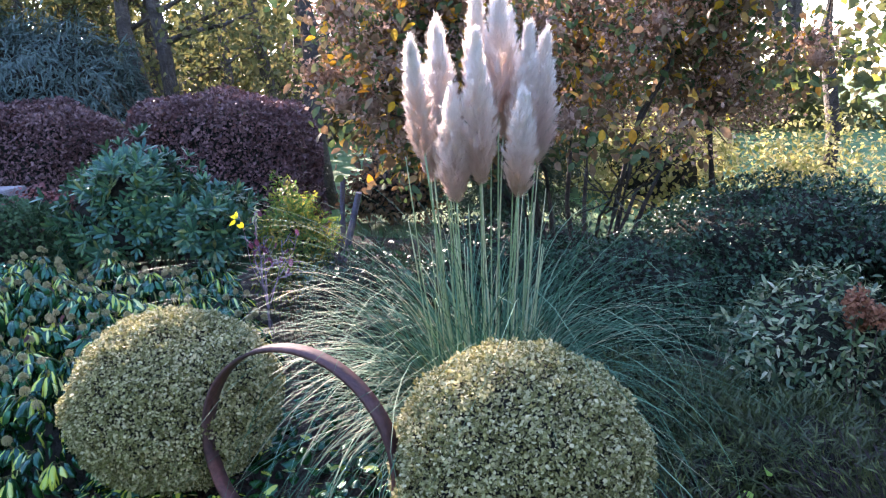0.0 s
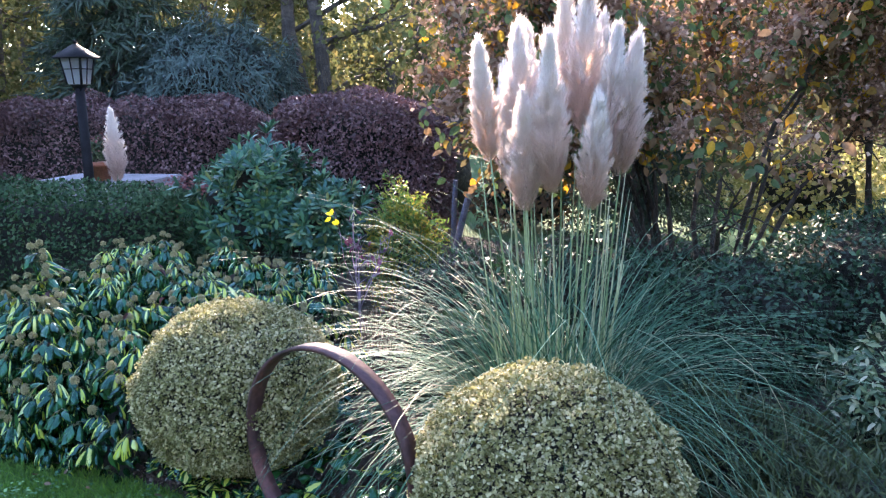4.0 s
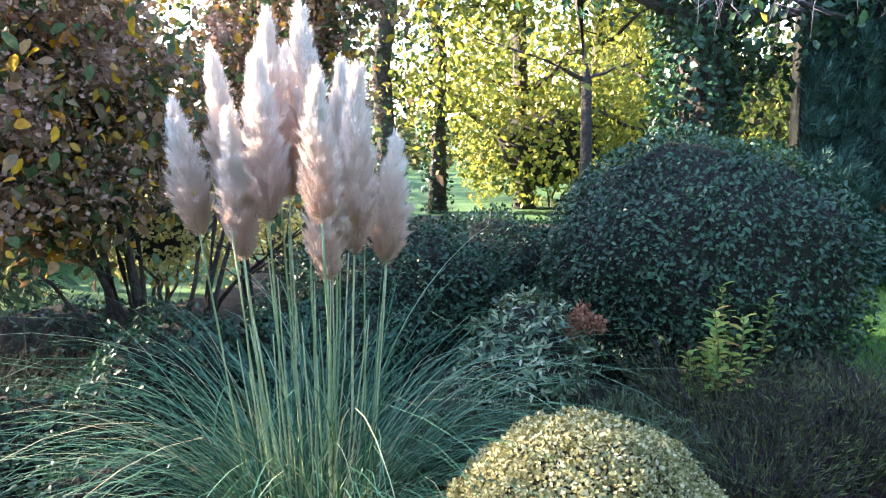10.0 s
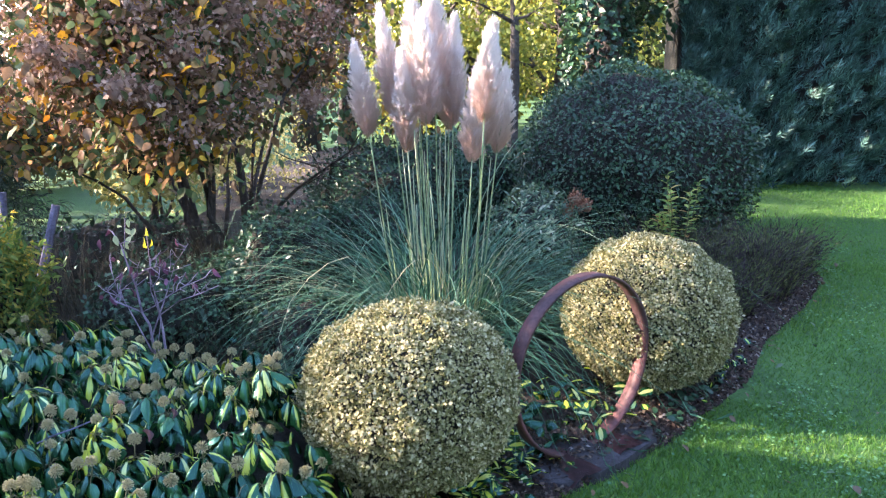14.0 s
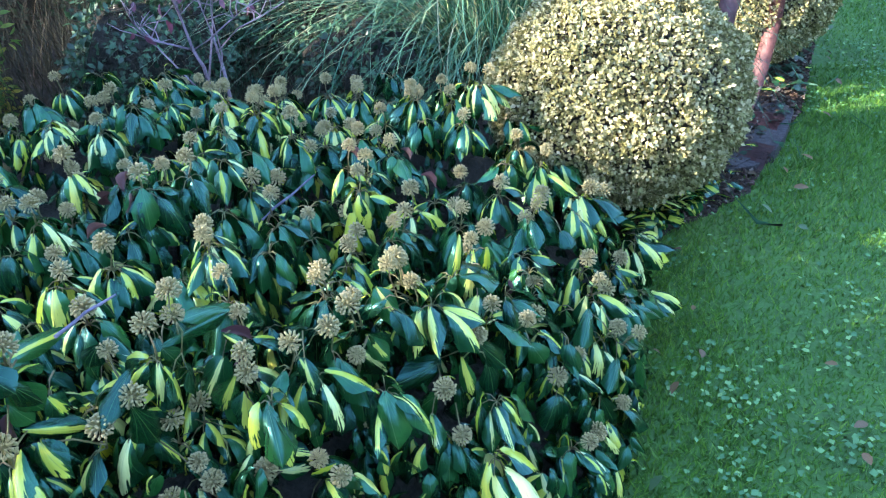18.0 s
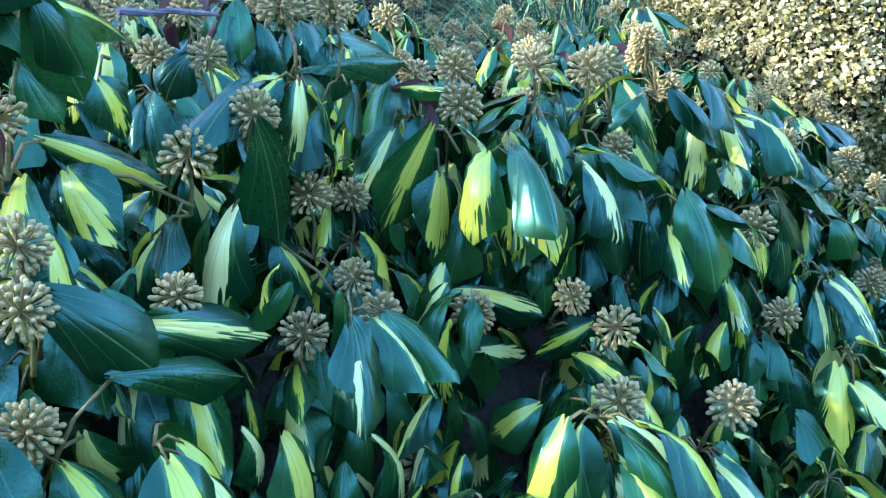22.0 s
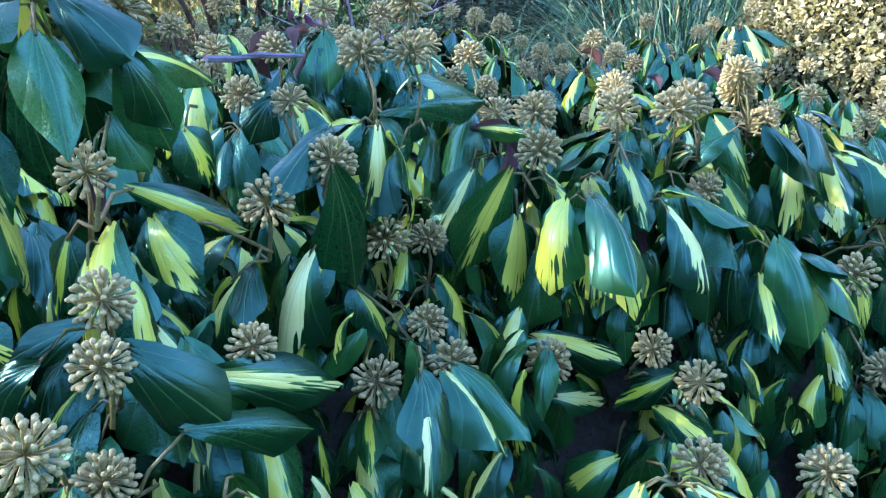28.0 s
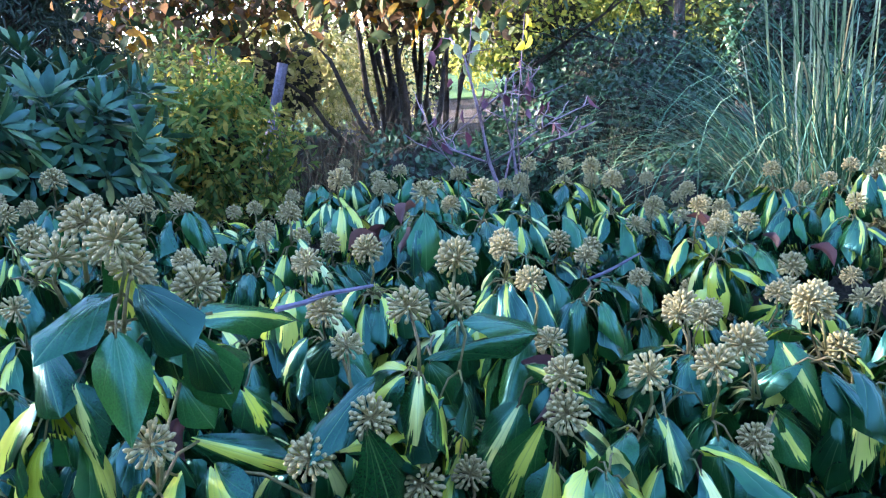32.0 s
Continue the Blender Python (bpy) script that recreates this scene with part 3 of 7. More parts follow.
# ---- ivy ----
def ivy_material(name, by_object, blotch):
    """Dark glossy leaf with a cream and yellow blotch along the midrib on some leaves, and pale veins."""
    m, nodes, links, bsdf = material(name)
    if by_object:
        pick = nodes.new("ShaderNodeObjectInfo").outputs["Random"]
    else:
        pick = nodes.new("ShaderNodeNewGeometry").outputs["Random Per Island"]
    uv = nodes.new("ShaderNodeTexCoord")
    sep = nodes.new("ShaderNodeSeparateXYZ")
    links.new(uv.outputs["UV"], sep.inputs[0])

    def calc(op, a, b=0.0, c=0.0, clamp=False):
        n = nodes.new("ShaderNodeMath")
        n.operation, n.use_clamp = op, clamp
        for s, x in zip(n.inputs, (a, b, c)):
            if hasattr(x, "is_output"):
                links.new(x, s)
            else:
                s.default_value = x
        return n.outputs[0]

    across = calc("ABSOLUTE", calc("SUBTRACT", sep.outputs[0], 0.5))
    along = sep.outputs[1]
    shift = calc("MULTIPLY", pick, 37.0)
    wob = nodes.new("ShaderNodeTexNoise")
    wob.inputs["Scale"].default_value, wob.inputs["Detail"].default_value = 7.0, 1.0
    vec = nodes.new("ShaderNodeCombineXYZ")
    lean = calc("MULTIPLY_ADD", calc("FRACT", calc("MULTIPLY", pick, 17.3)), 0.16, -0.08)
    fan = calc("ADD", calc("DIVIDE", calc("SUBTRACT", sep.outputs[0], 0.5), calc("ADD", along, 0.12)), lean)
    links.new(calc("ADD", calc("MULTIPLY", fan, 2.6), shift), vec.inputs[0])
    links.new(calc("MULTIPLY", along, 0.35), vec.inputs[1])
    links.new(vec.outputs[0], wob.inputs["Vector"])
    # feathered streaks run out from the leaf's foot, each as far as it will
    chance = calc("FRACT", calc("MULTIPLY", pick, 7.3))
    open_to = calc("MULTIPLY_ADD", chance, 0.1, (0.1, 0.17, 0.3, 0.46)[blotch])
    has = 1.0 if blotch else 0.0
    slim = calc("SUBTRACT", 1.0, calc("POWER", calc("DIVIDE", calc("ABSOLUTE", fan), open_to), 1.6))
    far = calc("MULTIPLY", slim, calc("MULTIPLY_ADD", wob.outputs[0], 1.9, (0.0, -0.1, 0.04, 0.15)[blotch]))
    spot = calc("MULTIPLY", calc("MULTIPLY", calc("SUBTRACT", far, along), 16.0, clamp=True), has, clamp=True)
    green = ramp(nodes, [(0.0, (0.0015, 0.018, 0.006)), (0.5, (0.004, 0.04, 0.012)), (1.0, (0.016, 0.09, 0.02))])
    links.new(calc("FRACT", calc("MULTIPLY", pick, 3.1)), green.inputs[0])
    pale = ramp(nodes, [(0.0, (0.42, 0.5, 0.04)), (0.55, (0.58, 0.62, 0.1)), (1.0, (0.66, 0.7, 0.3))])
    links.new(calc("FRACT", calc("MULTIPLY", pick, 5.7)), pale.inputs[0])
    mottle = noise_node(nodes, links, 45, 3)
    grey = ramp(nodes, [(0.35, (0.75, 0.8, 0.78)), (0.65, (1.35, 1.3, 1.2))])
    links.new(mottle.outputs[0], grey.inputs[0])
    base = mix(nodes, links, 1.0, green.outputs[0], grey.outputs[0], "MULTIPLY")
    wider = calc("MULTIPLY", calc("SUBTRACT", 1.0, calc("DIVIDE", calc("ABSOLUTE", fan), calc("MULTIPLY_ADD", open_to, 1.3, 0.06))), calc("MULTIPLY_ADD", wob.outputs[0], 1.9, 0.15))
    halo = calc("MULTIPLY", calc("MULTIPLY", calc("SUBTRACT", wider, along), 8.0, clamp=True), calc("MULTIPLY", has, 0.6), clamp=True)
    soft = mix(nodes, links, halo, base, (0.035, 0.15, 0.035))
    body = mix(nodes, links, spot, soft, pale.outputs[0])
    # veins: the midrib and pairs that spread from the leaf's foot
    ray = calc("DIVIDE", across, calc("ADD", along, 0.04))
    side = calc("MINIMUM", calc("ABSOLUTE", calc("SUBTRACT", ray, 0.2)), calc("ABSOLUTE", calc("SUBTRACT", ray, 0.46)))
    vein = calc("MAXIMUM", calc("LESS_THAN", across, 0.008), calc("MULTIPLY", calc("LESS_THAN", calc("MULTIPLY", side, calc("ADD", along, 0.1)), 0.006), calc("MULTIPLY", calc("SUBTRACT", 0.85, along), 0.9, clamp=True)))
    rgb = mix(nodes, links, calc("MULTIPLY", vein, 0.32), body, (0.16, 0.26, 0.10))
    links.new(rgb, bsdf.inputs["Base Color"])
    bsdf.inputs["Roughness"].default_value = 0.27
    bsdf.inputs["Specular IOR Level"].default_value = 1.0
    bsdf.inputs["Specular Tint"].default_value = (0.26, 0.82, 0.76, 1)
    bsdf.inputs["Coat Weight"].default_value, bsdf.inputs["Coat Roughness"].default_value, bsdf.inputs["Coat IOR"].default_value = 0.03, 0.2, 1.4
    wave = noise_node(nodes, links, 42, 2)
    swell = calc("MULTIPLY", calc("MINIMUM", calc("MULTIPLY", side, calc("ADD", along, 0.1)), across), 16.0, clamp=True)
    bump(nodes, links, bsdf, calc("ADD", calc("MULTIPLY", wave.outputs[0], 0.7), calc("MULTIPLY", calc("POWER", swell, 0.5), 0.8)), 0.22, 0.002)
    tr, mx = nodes.new("ShaderNodeBsdfTranslucent"), nodes.new("ShaderNodeMixShader")
    links.new(rgb, tr.inputs[0])
    mx.inputs[0].default_value = 0.16
    links.new(bsdf.outputs[0], mx.inputs[1])
    links.new(tr.outputs[0], mx.inputs[2])
    links.new(mx.outputs[0], nodes["Material Output"].inputs[0])
    return m


ivy_plain, ivy_streaked, ivy_pale, ivy_white = (ivy_material("ivy_leaf_" + n, True, b) for n, b in (("plain", 0), ("streaked", 1), ("pale", 2), ("white", 3)))
ivy_mass = [ivy_material("ivy_mass_" + n, False, b) for n, b in (("plain", 0), ("streaked", 1), ("pale", 2), ("white", 3))]
bud_mat = surface("ivy_bud", [(0.3, (0.27, 0.235, 0.1)), (0.7, (0.43, 0.375, 0.18))], 120, 0.6, relief=0.2)
stem_mat = surface("ivy_stem", [(0.3, (0.09, 0.12, 0.035)), (0.7, (0.2, 0.15, 0.07))], 40, 0.6)

IVY_OUT = [(0, 0.02), (0.06, 0.09), (0.16, 0.175), (0.3, 0.25), (0.45, 0.31), (0.57, 0.335), (0.67, 0.315), (0.77, 0.235), (0.87, 0.14), (0.95, 0.055), (1, 0.006)]
IVY_BROAD_TIP = [(0, 0.02), (0.08, 0.105), (0.2, 0.185), (0.35, 0.25), (0.5, 0.305), (0.62, 0.34), (0.72, 0.335), (0.81, 0.25), (0.9, 0.14), (0.96, 0.06), (1, 0.006)]
IVY_LONG_TIP = [(0, 0.03), (0.05, 0.12), (0.13, 0.205), (0.24, 0.27), (0.36, 0.3), (0.48, 0.29), (0.6, 0.235), (0.72, 0.165), (0.83, 0.1), (0.93, 0.04), (1, 0.004)]


def ivy_leaf_shape(fold, droop, curl, lobe=0.0, twist=0.0, step=1, outline=IVY_OUT):
    """A broad ivy leaf with a notched base: it bows between base and tip, its margins roll under and wave."""
    v, u = [], []
    rows = outline[::step]
    for y, w in rows:
        w2 = w * 1.08 * (1 + lobe * math.sin(y * 9))
        for s in (-1, -0.5, 0, 0.5, 1):
            x = s * w2
            bow = droop * (1.1 * y * (1 - y) * (1.35 - 0.75 * y) - 0.05 * y * y)
            z = bow + fold * abs(x) + curl * x * x + twist * x * (y - 0.4) + 0.035 * math.sin(11 * y + 3 * s + 9 * twist) * s * s - 0.02 * math.exp(-(s / 0.3) ** 2) * (1 - y)
            v.append((x + 0.05 * twist * math.sin(2.6 * y), y - 0.07 * abs(s) * (1 - y) ** 3, z))
            u.append((0.5 + x, y))
    f = []
    for i in range(len(rows) - 1):
        for k in range(4):
            a = 5 * i + k
            f.append((a, a + 1, a + 6, a + 5))
    return np.array(v), np.array(f), np.array(u)


IVY_FORMS = [(-0.2, 0.5, -1.9, 0.0, 0.1, IVY_OUT), (0.25, 0.55, -2.3, 0.06, 0.25, IVY_LONG_TIP), (-0.45, 0.6, -1.1, 0.1, -0.3, IVY_BROAD_TIP), (0.35, 0.4, -2.2, -0.05, 0.4, IVY_OUT),
             (-0.5, 0.45, -0.8, 0.12, 0.2, IVY_LONG_TIP), (0.1, 0.7, -2.6, 0.04, -0.35, IVY_BROAD_TIP), (-0.7, 0.35, -0.3, 0.06, -0.5, IVY_LONG_TIP)]
IVY_SHAPES, IVY_COARSE = ([ivy_leaf_shape(a, b, c, d, e, step, o) for a, b, c, d, e, o in IVY_FORMS] for step in (1, 2))


def ivy_depth(x, y):
    """How far inside the ivy's outline a place lies."""
    lawn = y - np.interp(x, (-2.75, -2.5, -2.2, -1.95, -1.4, -1.1, -0.7), (3.1, 2.86, 2.72, 2.54, 2.44, 2.6, 3.0))
    back = np.interp(x, (-2.7, -1.6, -1.1, -0.75), (4.7, 4.6, 4.3, 3.6)) - y
    return np.minimum(np.minimum(lawn, back), np.minimum(x + 2.68, -0.72 - x))


def ivy_height(x, y):
    d = np.clip(ivy_depth(x, y) / 0.36, 0, 1)
    lump = 0.045 * np.sin(x * 7.3 + 1) * np.sin(y * 6.1) + 0.03 * np.sin(x * 15 + y * 11)
    # a high shoulder towards the corner, a hollow before it, the crest behind
    hump = 0.17 * np.exp(-((x + 2.45) ** 2 + (y - 3.47) ** 2) / 0.022) + 0.07 * np.exp(-((x + 2.19) ** 2 + (y - 3.25) ** 2) / 0.015)
    hump = hump - 0.07 * np.exp(-((x + 2.4) ** 2 + (y - 3.1) ** 2) / 0.012) - 0.05 * np.exp(-((x + 1.55) ** 2 + (y - 3.1) ** 2) / 0.06)
    hump = hump + 0.09 * np.exp(-((x + 2.2) ** 2 + (y - 4.0) ** 2) / 0.1) + 0.05 * np.exp(-((x + 1.85) ** 2 + (y - 3.6) ** 2) / 0.05)
    return 0.45 * np.sqrt(d) * (1.0 + lump) + (hump + lump * 0.6) * d


def umbel_mesh(seed, buds):
    """A round head of club-shaped green buds on fine stalks round one centre."""
    bm = bmesh.new()
    rnd = random.Random(seed)
    for i in range(buds):
        z = 1 - 1.72 * (i + 0.5) / buds
        a = 2.39996 * i
        r = math.sqrt(max(0, 1 - z * z))
        way = (Vector((r * math.cos(a), r * math.sin(a), z)) + Vector((rnd.uniform(-1, 1), rnd.uniform(-1, 1), rnd.uniform(-1, 1))) * 0.08).normalized()
        ln = 0.0148 * rnd.uniform(0.9, 1.08)
        q = way.to_track_quat("Z", "Y").to_matrix().to_4x4()
        sides, prof = 6, ((0.0, 0.0005), (0.0100, 0.0005), (0.0130, 0.0013), (0.0150, 0.0017), (0.0163, 0.0005))
        rings = []
        for zz, rr in prof:
            rings.append([bm.verts.new(q @ Vector((rr * math.cos(2 * math.pi * k / sides), rr * math.sin(2 * math.pi * k / sides), zz * ln / 0.0148))) for k in range(sides)])
        for p, s in zip(rings[1:], rings[2:]):
            for k in range(sides):
                bm.faces.new((p[k], p[(k + 1) % sides], s[(k + 1) % sides], s[k]))
        for k in (0, 2, 4):
            bm.faces.new((rings[0][k], rings[0][(k + 2) % 6], rings[1][(k + 2) % 6], rings[1][k]))
        bm.faces.new(rings[-1])
    me = bpy.data.meshes.new("umbel")
    bm.to_mesh(me)
    bm.free()
    for p in me.polygons:
        p.use_smooth = True
    me.materials.append(bud_mat)
    return me


# flower heads that stand out: x, y, z
HEADS_CORNER = [(-2.324, 3.229, 0.37), (-2.31, 3.018, 0.322), (-2.313, 3.153, 0.265), (-2.387, 3.282, 0.424), (-2.382, 3.376, 0.525), (-2.433, 3.34, 0.47), (-2.47, 3.318, 0.452), (-2.52, 3.323, 0.435),
    (-2.482, 3.42, 0.44), (-2.494, 3.428, 0.498), (-2.536, 3.416, 0.411), (-2.348, 3.441, 0.671), (-2.493, 3.442, 0.408), (-2.48, 3.321, 0.391), (-2.307, 3.303, 0.487), (-2.364, 3.396, 0.664),
    (-2.375, 3.442, 0.652), (-2.327, 3.427, 0.633), (-2.44, 3.49, 0.45)]
HEADS_FRONT = [(-2.248, 3.243, 0.444), (-2.277, 3.205, 0.393), (-2.29, 3.184, 0.371), (-2.254, 3.122, 0.358), (-2.238, 3.049, 0.367), (-2.252, 3.016, 0.35), (-2.278, 2.934, 0.305), (-2.22, 3.319, 0.539),
    (-2.203, 3.267, 0.572), (-2.178, 3.082, 0.527), (-2.215, 3.135, 0.504), (-2.131, 3.04, 0.519), (-2.271, 3.27, 0.507), (-2.102, 2.886, 0.379), (-2.18, 3.237, 0.57), (-2.203, 3.139, 0.529),
    (-2.172, 3.237, 0.606), (-2.117, 3.413, 0.526), (-2.2, 3.224, 0.428), (-2.299, 3.394, 0.612), (-2.113, 3.011, 0.45), (-2.126, 2.859, 0.306), (-2.132, 2.995, 0.334)]
HEADS_LAWN = [(-1.885, 2.674, 0.263), (-1.972, 2.639, 0.161), (-1.856, 2.568, 0.295), (-1.486, 2.641, 0.382), (-1.669, 2.896, 0.438), (-1.361, 2.772, 0.4), (-1.574, 2.826, 0.441), (-1.614, 2.776, 0.382),
    (-1.639, 2.751, 0.431), (-1.779, 2.87, 0.438), (-1.755, 2.754, 0.328), (-1.945, 2.823, 0.421), (-1.884, 2.751, 0.354), (-2.013, 2.841, 0.411), (-1.65, 2.649, 0.312), (-1.534, 2.571, 0.234),
    (-1.731, 2.631, 0.318), (-1.827, 2.601, 0.282), (-1.948, 2.711, 0.268), (-2.076, 2.809, 0.24)]
HEADS_CREST = [(-1.957, 3.282, 0.554), (-2.014, 3.088, 0.515), (-1.726, 3.402, 0.573), (-1.921, 3.297, 0.551), (-1.992, 3.088, 0.514), (-1.963, 2.973, 0.522), (-2.057, 3.216, 0.553), (-1.902, 3.609, 0.571),
    (-2.076, 3.458, 0.562), (-1.756, 3.621, 0.589), (-1.811, 3.451, 0.584), (-1.757, 3.014, 0.458), (-1.992, 2.979, 0.529), (-1.968, 2.949, 0.479), (-1.737, 3.182, 0.459), (-1.797, 3.094, 0.433),
    (-2.077, 3.025, 0.516), (-1.938, 3.831, 0.587), (-1.866, 3.834, 0.571), (-1.988, 3.437, 0.554), (-1.735, 3.093, 0.421), (-1.946, 2.973, 0.506), (-2.052, 3.024, 0.51), (-2.096, 3.186, 0.509),
    (-1.99, 3.94, 0.63)]
HEADS_BACK = [(-1.445, 3.142, 0.497), (-1.508, 3.411, 0.571), (-1.414, 3.377, 0.556), (-1.35, 3.349, 0.542), (-1.45, 3.285, 0.535), (-1.417, 3.224, 0.486), (-1.574, 3.13, 0.522), (-1.658, 3.097, 0.509),
    (-1.628, 3.003, 0.455), (-1.615, 3.33, 0.471), (-1.673, 3.272, 0.466), (-1.45, 3.072, 0.472), (-1.581, 3.098, 0.502), (-1.598, 3.449, 0.546), (-1.438, 3.36, 0.443), (-1.589, 3.287, 0.455),
    (-1.673, 3.124, 0.427), (-1.695, 3.005, 0.444)]

# large leaves: base, tip, breadth, and how pale (0 plain to 3 nearly white)
LEAVES_0 = [(-2.492, 3.387, 0.413, -2.494, 3.406, 0.39, 0.017, 1),
    (-2.49, 3.361, 0.419, -2.503, 3.385, 0.398, 0.018, 1),
    (-2.459, 3.469, 0.504, -2.444, 3.418, 0.489, 0.022, 2),
    (-2.458, 3.368, 0.441, -2.464, 3.42, 0.403, 0.031, 0),
    (-2.458, 3.316, 0.457, -2.441, 3.273, 0.406, 0.038, 0),
    (-2.454, 3.287, 0.41, -2.405, 3.243, 0.384, 0.025, 0),
    (-2.453, 3.311, 0.372, -2.444, 3.309, 0.342, 0.039, 2),
    (-2.45, 3.52, 0.6, -2.466, 3.449, 0.538, 0.042, 3),
    (-2.447, 3.428, 0.459, -2.438, 3.403, 0.43, 0.024, 2),
    (-2.423, 3.293, 0.424, -2.355, 3.244, 0.385, 0.033, 1),
    (-2.415, 3.366, 0.445, -2.438, 3.401, 0.432, 0.023, 0)]
LEAVES_1 = [(-2.373, 3.406, 0.479, -2.382, 3.418, 0.431, 0.031, 1),
    (-2.366, 3.465, 0.547, -2.37, 3.448, 0.489, 0.03, 1),
    (-2.355, 3.387, 0.484, -2.415, 3.36, 0.453, 0.029, 3),
    (-2.354, 3.505, 0.568, -2.383, 3.464, 0.536, 0.034, 0),
    (-2.353, 3.431, 0.578, -2.337, 3.435, 0.5, 0.036, 0),
    (-2.352, 3.427, 0.617, -2.424, 3.412, 0.601, 0.038, 0),
    (-2.344, 3.403, 0.622, -2.353, 3.357, 0.588, 0.038, 0),
    (-2.339, 3.367, 0.584, -2.32, 3.356, 0.54, 0.031, 0),
    (-2.336, 3.388, 0.549, -2.328, 3.371, 0.513, 0.029, 0),
    (-2.336, 3.369, 0.482, -2.351, 3.332, 0.44, 0.04, 2),
    (-2.334, 3.382, 0.502, -2.283, 3.335, 0.46, 0.029, 2)]
LEAVES_2 = [(-2.332, 3.373, 0.589, -2.319, 3.36, 0.526, 0.039, 0),
    (-2.315, 3.24, 0.342, -2.371, 3.222, 0.332, 0.023, 1),
    (-2.315, 3.314, 0.444, -2.366, 3.298, 0.424, 0.022, 0),
    (-2.308, 3.355, 0.534, -2.297, 3.349, 0.495, 0.031, 1),
    (-2.294, 3.404, 0.583, -2.181, 3.396, 0.541, 0.028, 1),
    (-2.29, 3.427, 0.581, -2.321, 3.39, 0.553, 0.031, 0),
    (-2.29, 3.261, 0.505, -2.262, 3.262, 0.412, 0.045, 0),
    (-2.279, 3.215, 0.334, -2.316, 3.188, 0.297, 0.027, 2),
    (-2.26, 3.263, 0.41, -2.264, 3.243, 0.368, 0.029, 1),
    (-2.255, 3.071, 0.282, -2.264, 3.107, 0.256, 0.037, 1),
    (-2.246, 3.281, 0.524, -2.314, 3.294, 0.491, 0.029, 0)]
LEAVES_3 = [(-2.238, 3.044, 0.319, -2.278, 3.009, 0.321, 0.027, 2),
    (-2.224, 3.033, 0.337, -2.219, 3.074, 0.305, 0.028, 1),
    (-2.215, 3.119, 0.306, -2.196, 3.082, 0.295, 0.027, 2),
    (-2.213, 3.337, 0.539, -2.221, 3.351, 0.513, 0.031, 0),
    (-2.209, 3.137, 0.354, -2.214, 3.072, 0.339, 0.028, 2),
    (-2.206, 3.158, 0.485, -2.189, 3.2, 0.399, 0.04, 1),
    (-2.2, 3.152, 0.447, -2.212, 3.155, 0.387, 0.036, 2),
    (-2.194, 3.257, 0.52, -2.184, 3.246, 0.481, 0.034, 0),
    (-2.192, 3.256, 0.524, -2.115, 3.195, 0.523, 0.021, 0),
    (-2.166, 3.135, 0.409, -2.192, 3.146, 0.357, 0.043, 0),
    (-2.163, 3.244, 0.541, -2.174, 3.244, 0.502, 0.037, 0)]
LEAVES_4 = [(-2.163, 3.078, 0.484, -2.173, 3.057, 0.436, 0.029, 1),
    (-2.162, 3.072, 0.481, -2.185, 3.056, 0.44, 0.028, 1),
    (-2.159, 3.196, 0.473, -2.19, 3.226, 0.415, 0.037, 1),
    (-2.145, 3.191, 0.506, -2.176, 3.142, 0.507, 0.014, 1),
    (-2.131, 3.094, 0.447, -2.085, 3.056, 0.36, 0.037, 0),
    (-2.097, 3.014, 0.445, -2.047, 2.987, 0.359, 0.045, 1),
    (-2.09, 3.2, 0.514, -2.165, 3.235, 0.548, 0.029, 0),
    (-2.079, 2.998, 0.461, -2.05, 2.971, 0.399, 0.036, 0),
    (-2.076, 2.903, 0.336, -2.06, 2.944, 0.272, 0.046, 0),
    (-2.075, 3.002, 0.455, -2.082, 2.972, 0.414, 0.03, 1),
    (-2.068, 2.875, 0.315, -2.057, 2.878, 0.263, 0.033, 0)]
LEAVES_5 = [(-2.034, 2.786, 0.149, -2.079, 2.799, 0.15, 0.019, 1),
    (-2.021, 2.907, 0.353, -2.069, 2.973, 0.345, 0.036, 0),
    (-2.02, 2.867, 0.365, -2.035, 2.851, 0.303, 0.025, 2),
    (-2.006, 2.761, 0.158, -2.032, 2.74, 0.105, 0.034, 1),
    (-2.004, 2.997, 0.487, -2.014, 2.965, 0.42, 0.036, 1),
    (-1.994, 2.909, 0.34, -2.038, 2.954, 0.328, 0.05, 0),
    (-1.992, 2.829, 0.337, -2.001, 2.818, 0.273, 0.036, 0),
    (-1.99, 2.848, 0.378, -1.979, 2.798, 0.315, 0.038, 0),
    (-1.974, 2.992, 0.406, -1.938, 2.949, 0.334, 0.04, 0),
    (-1.958, 2.713, 0.226, -1.982, 2.73, 0.171, 0.044, 0),
    (-1.955, 2.665, 0.106, -1.954, 2.637, 0.015, 0.042, 0)]
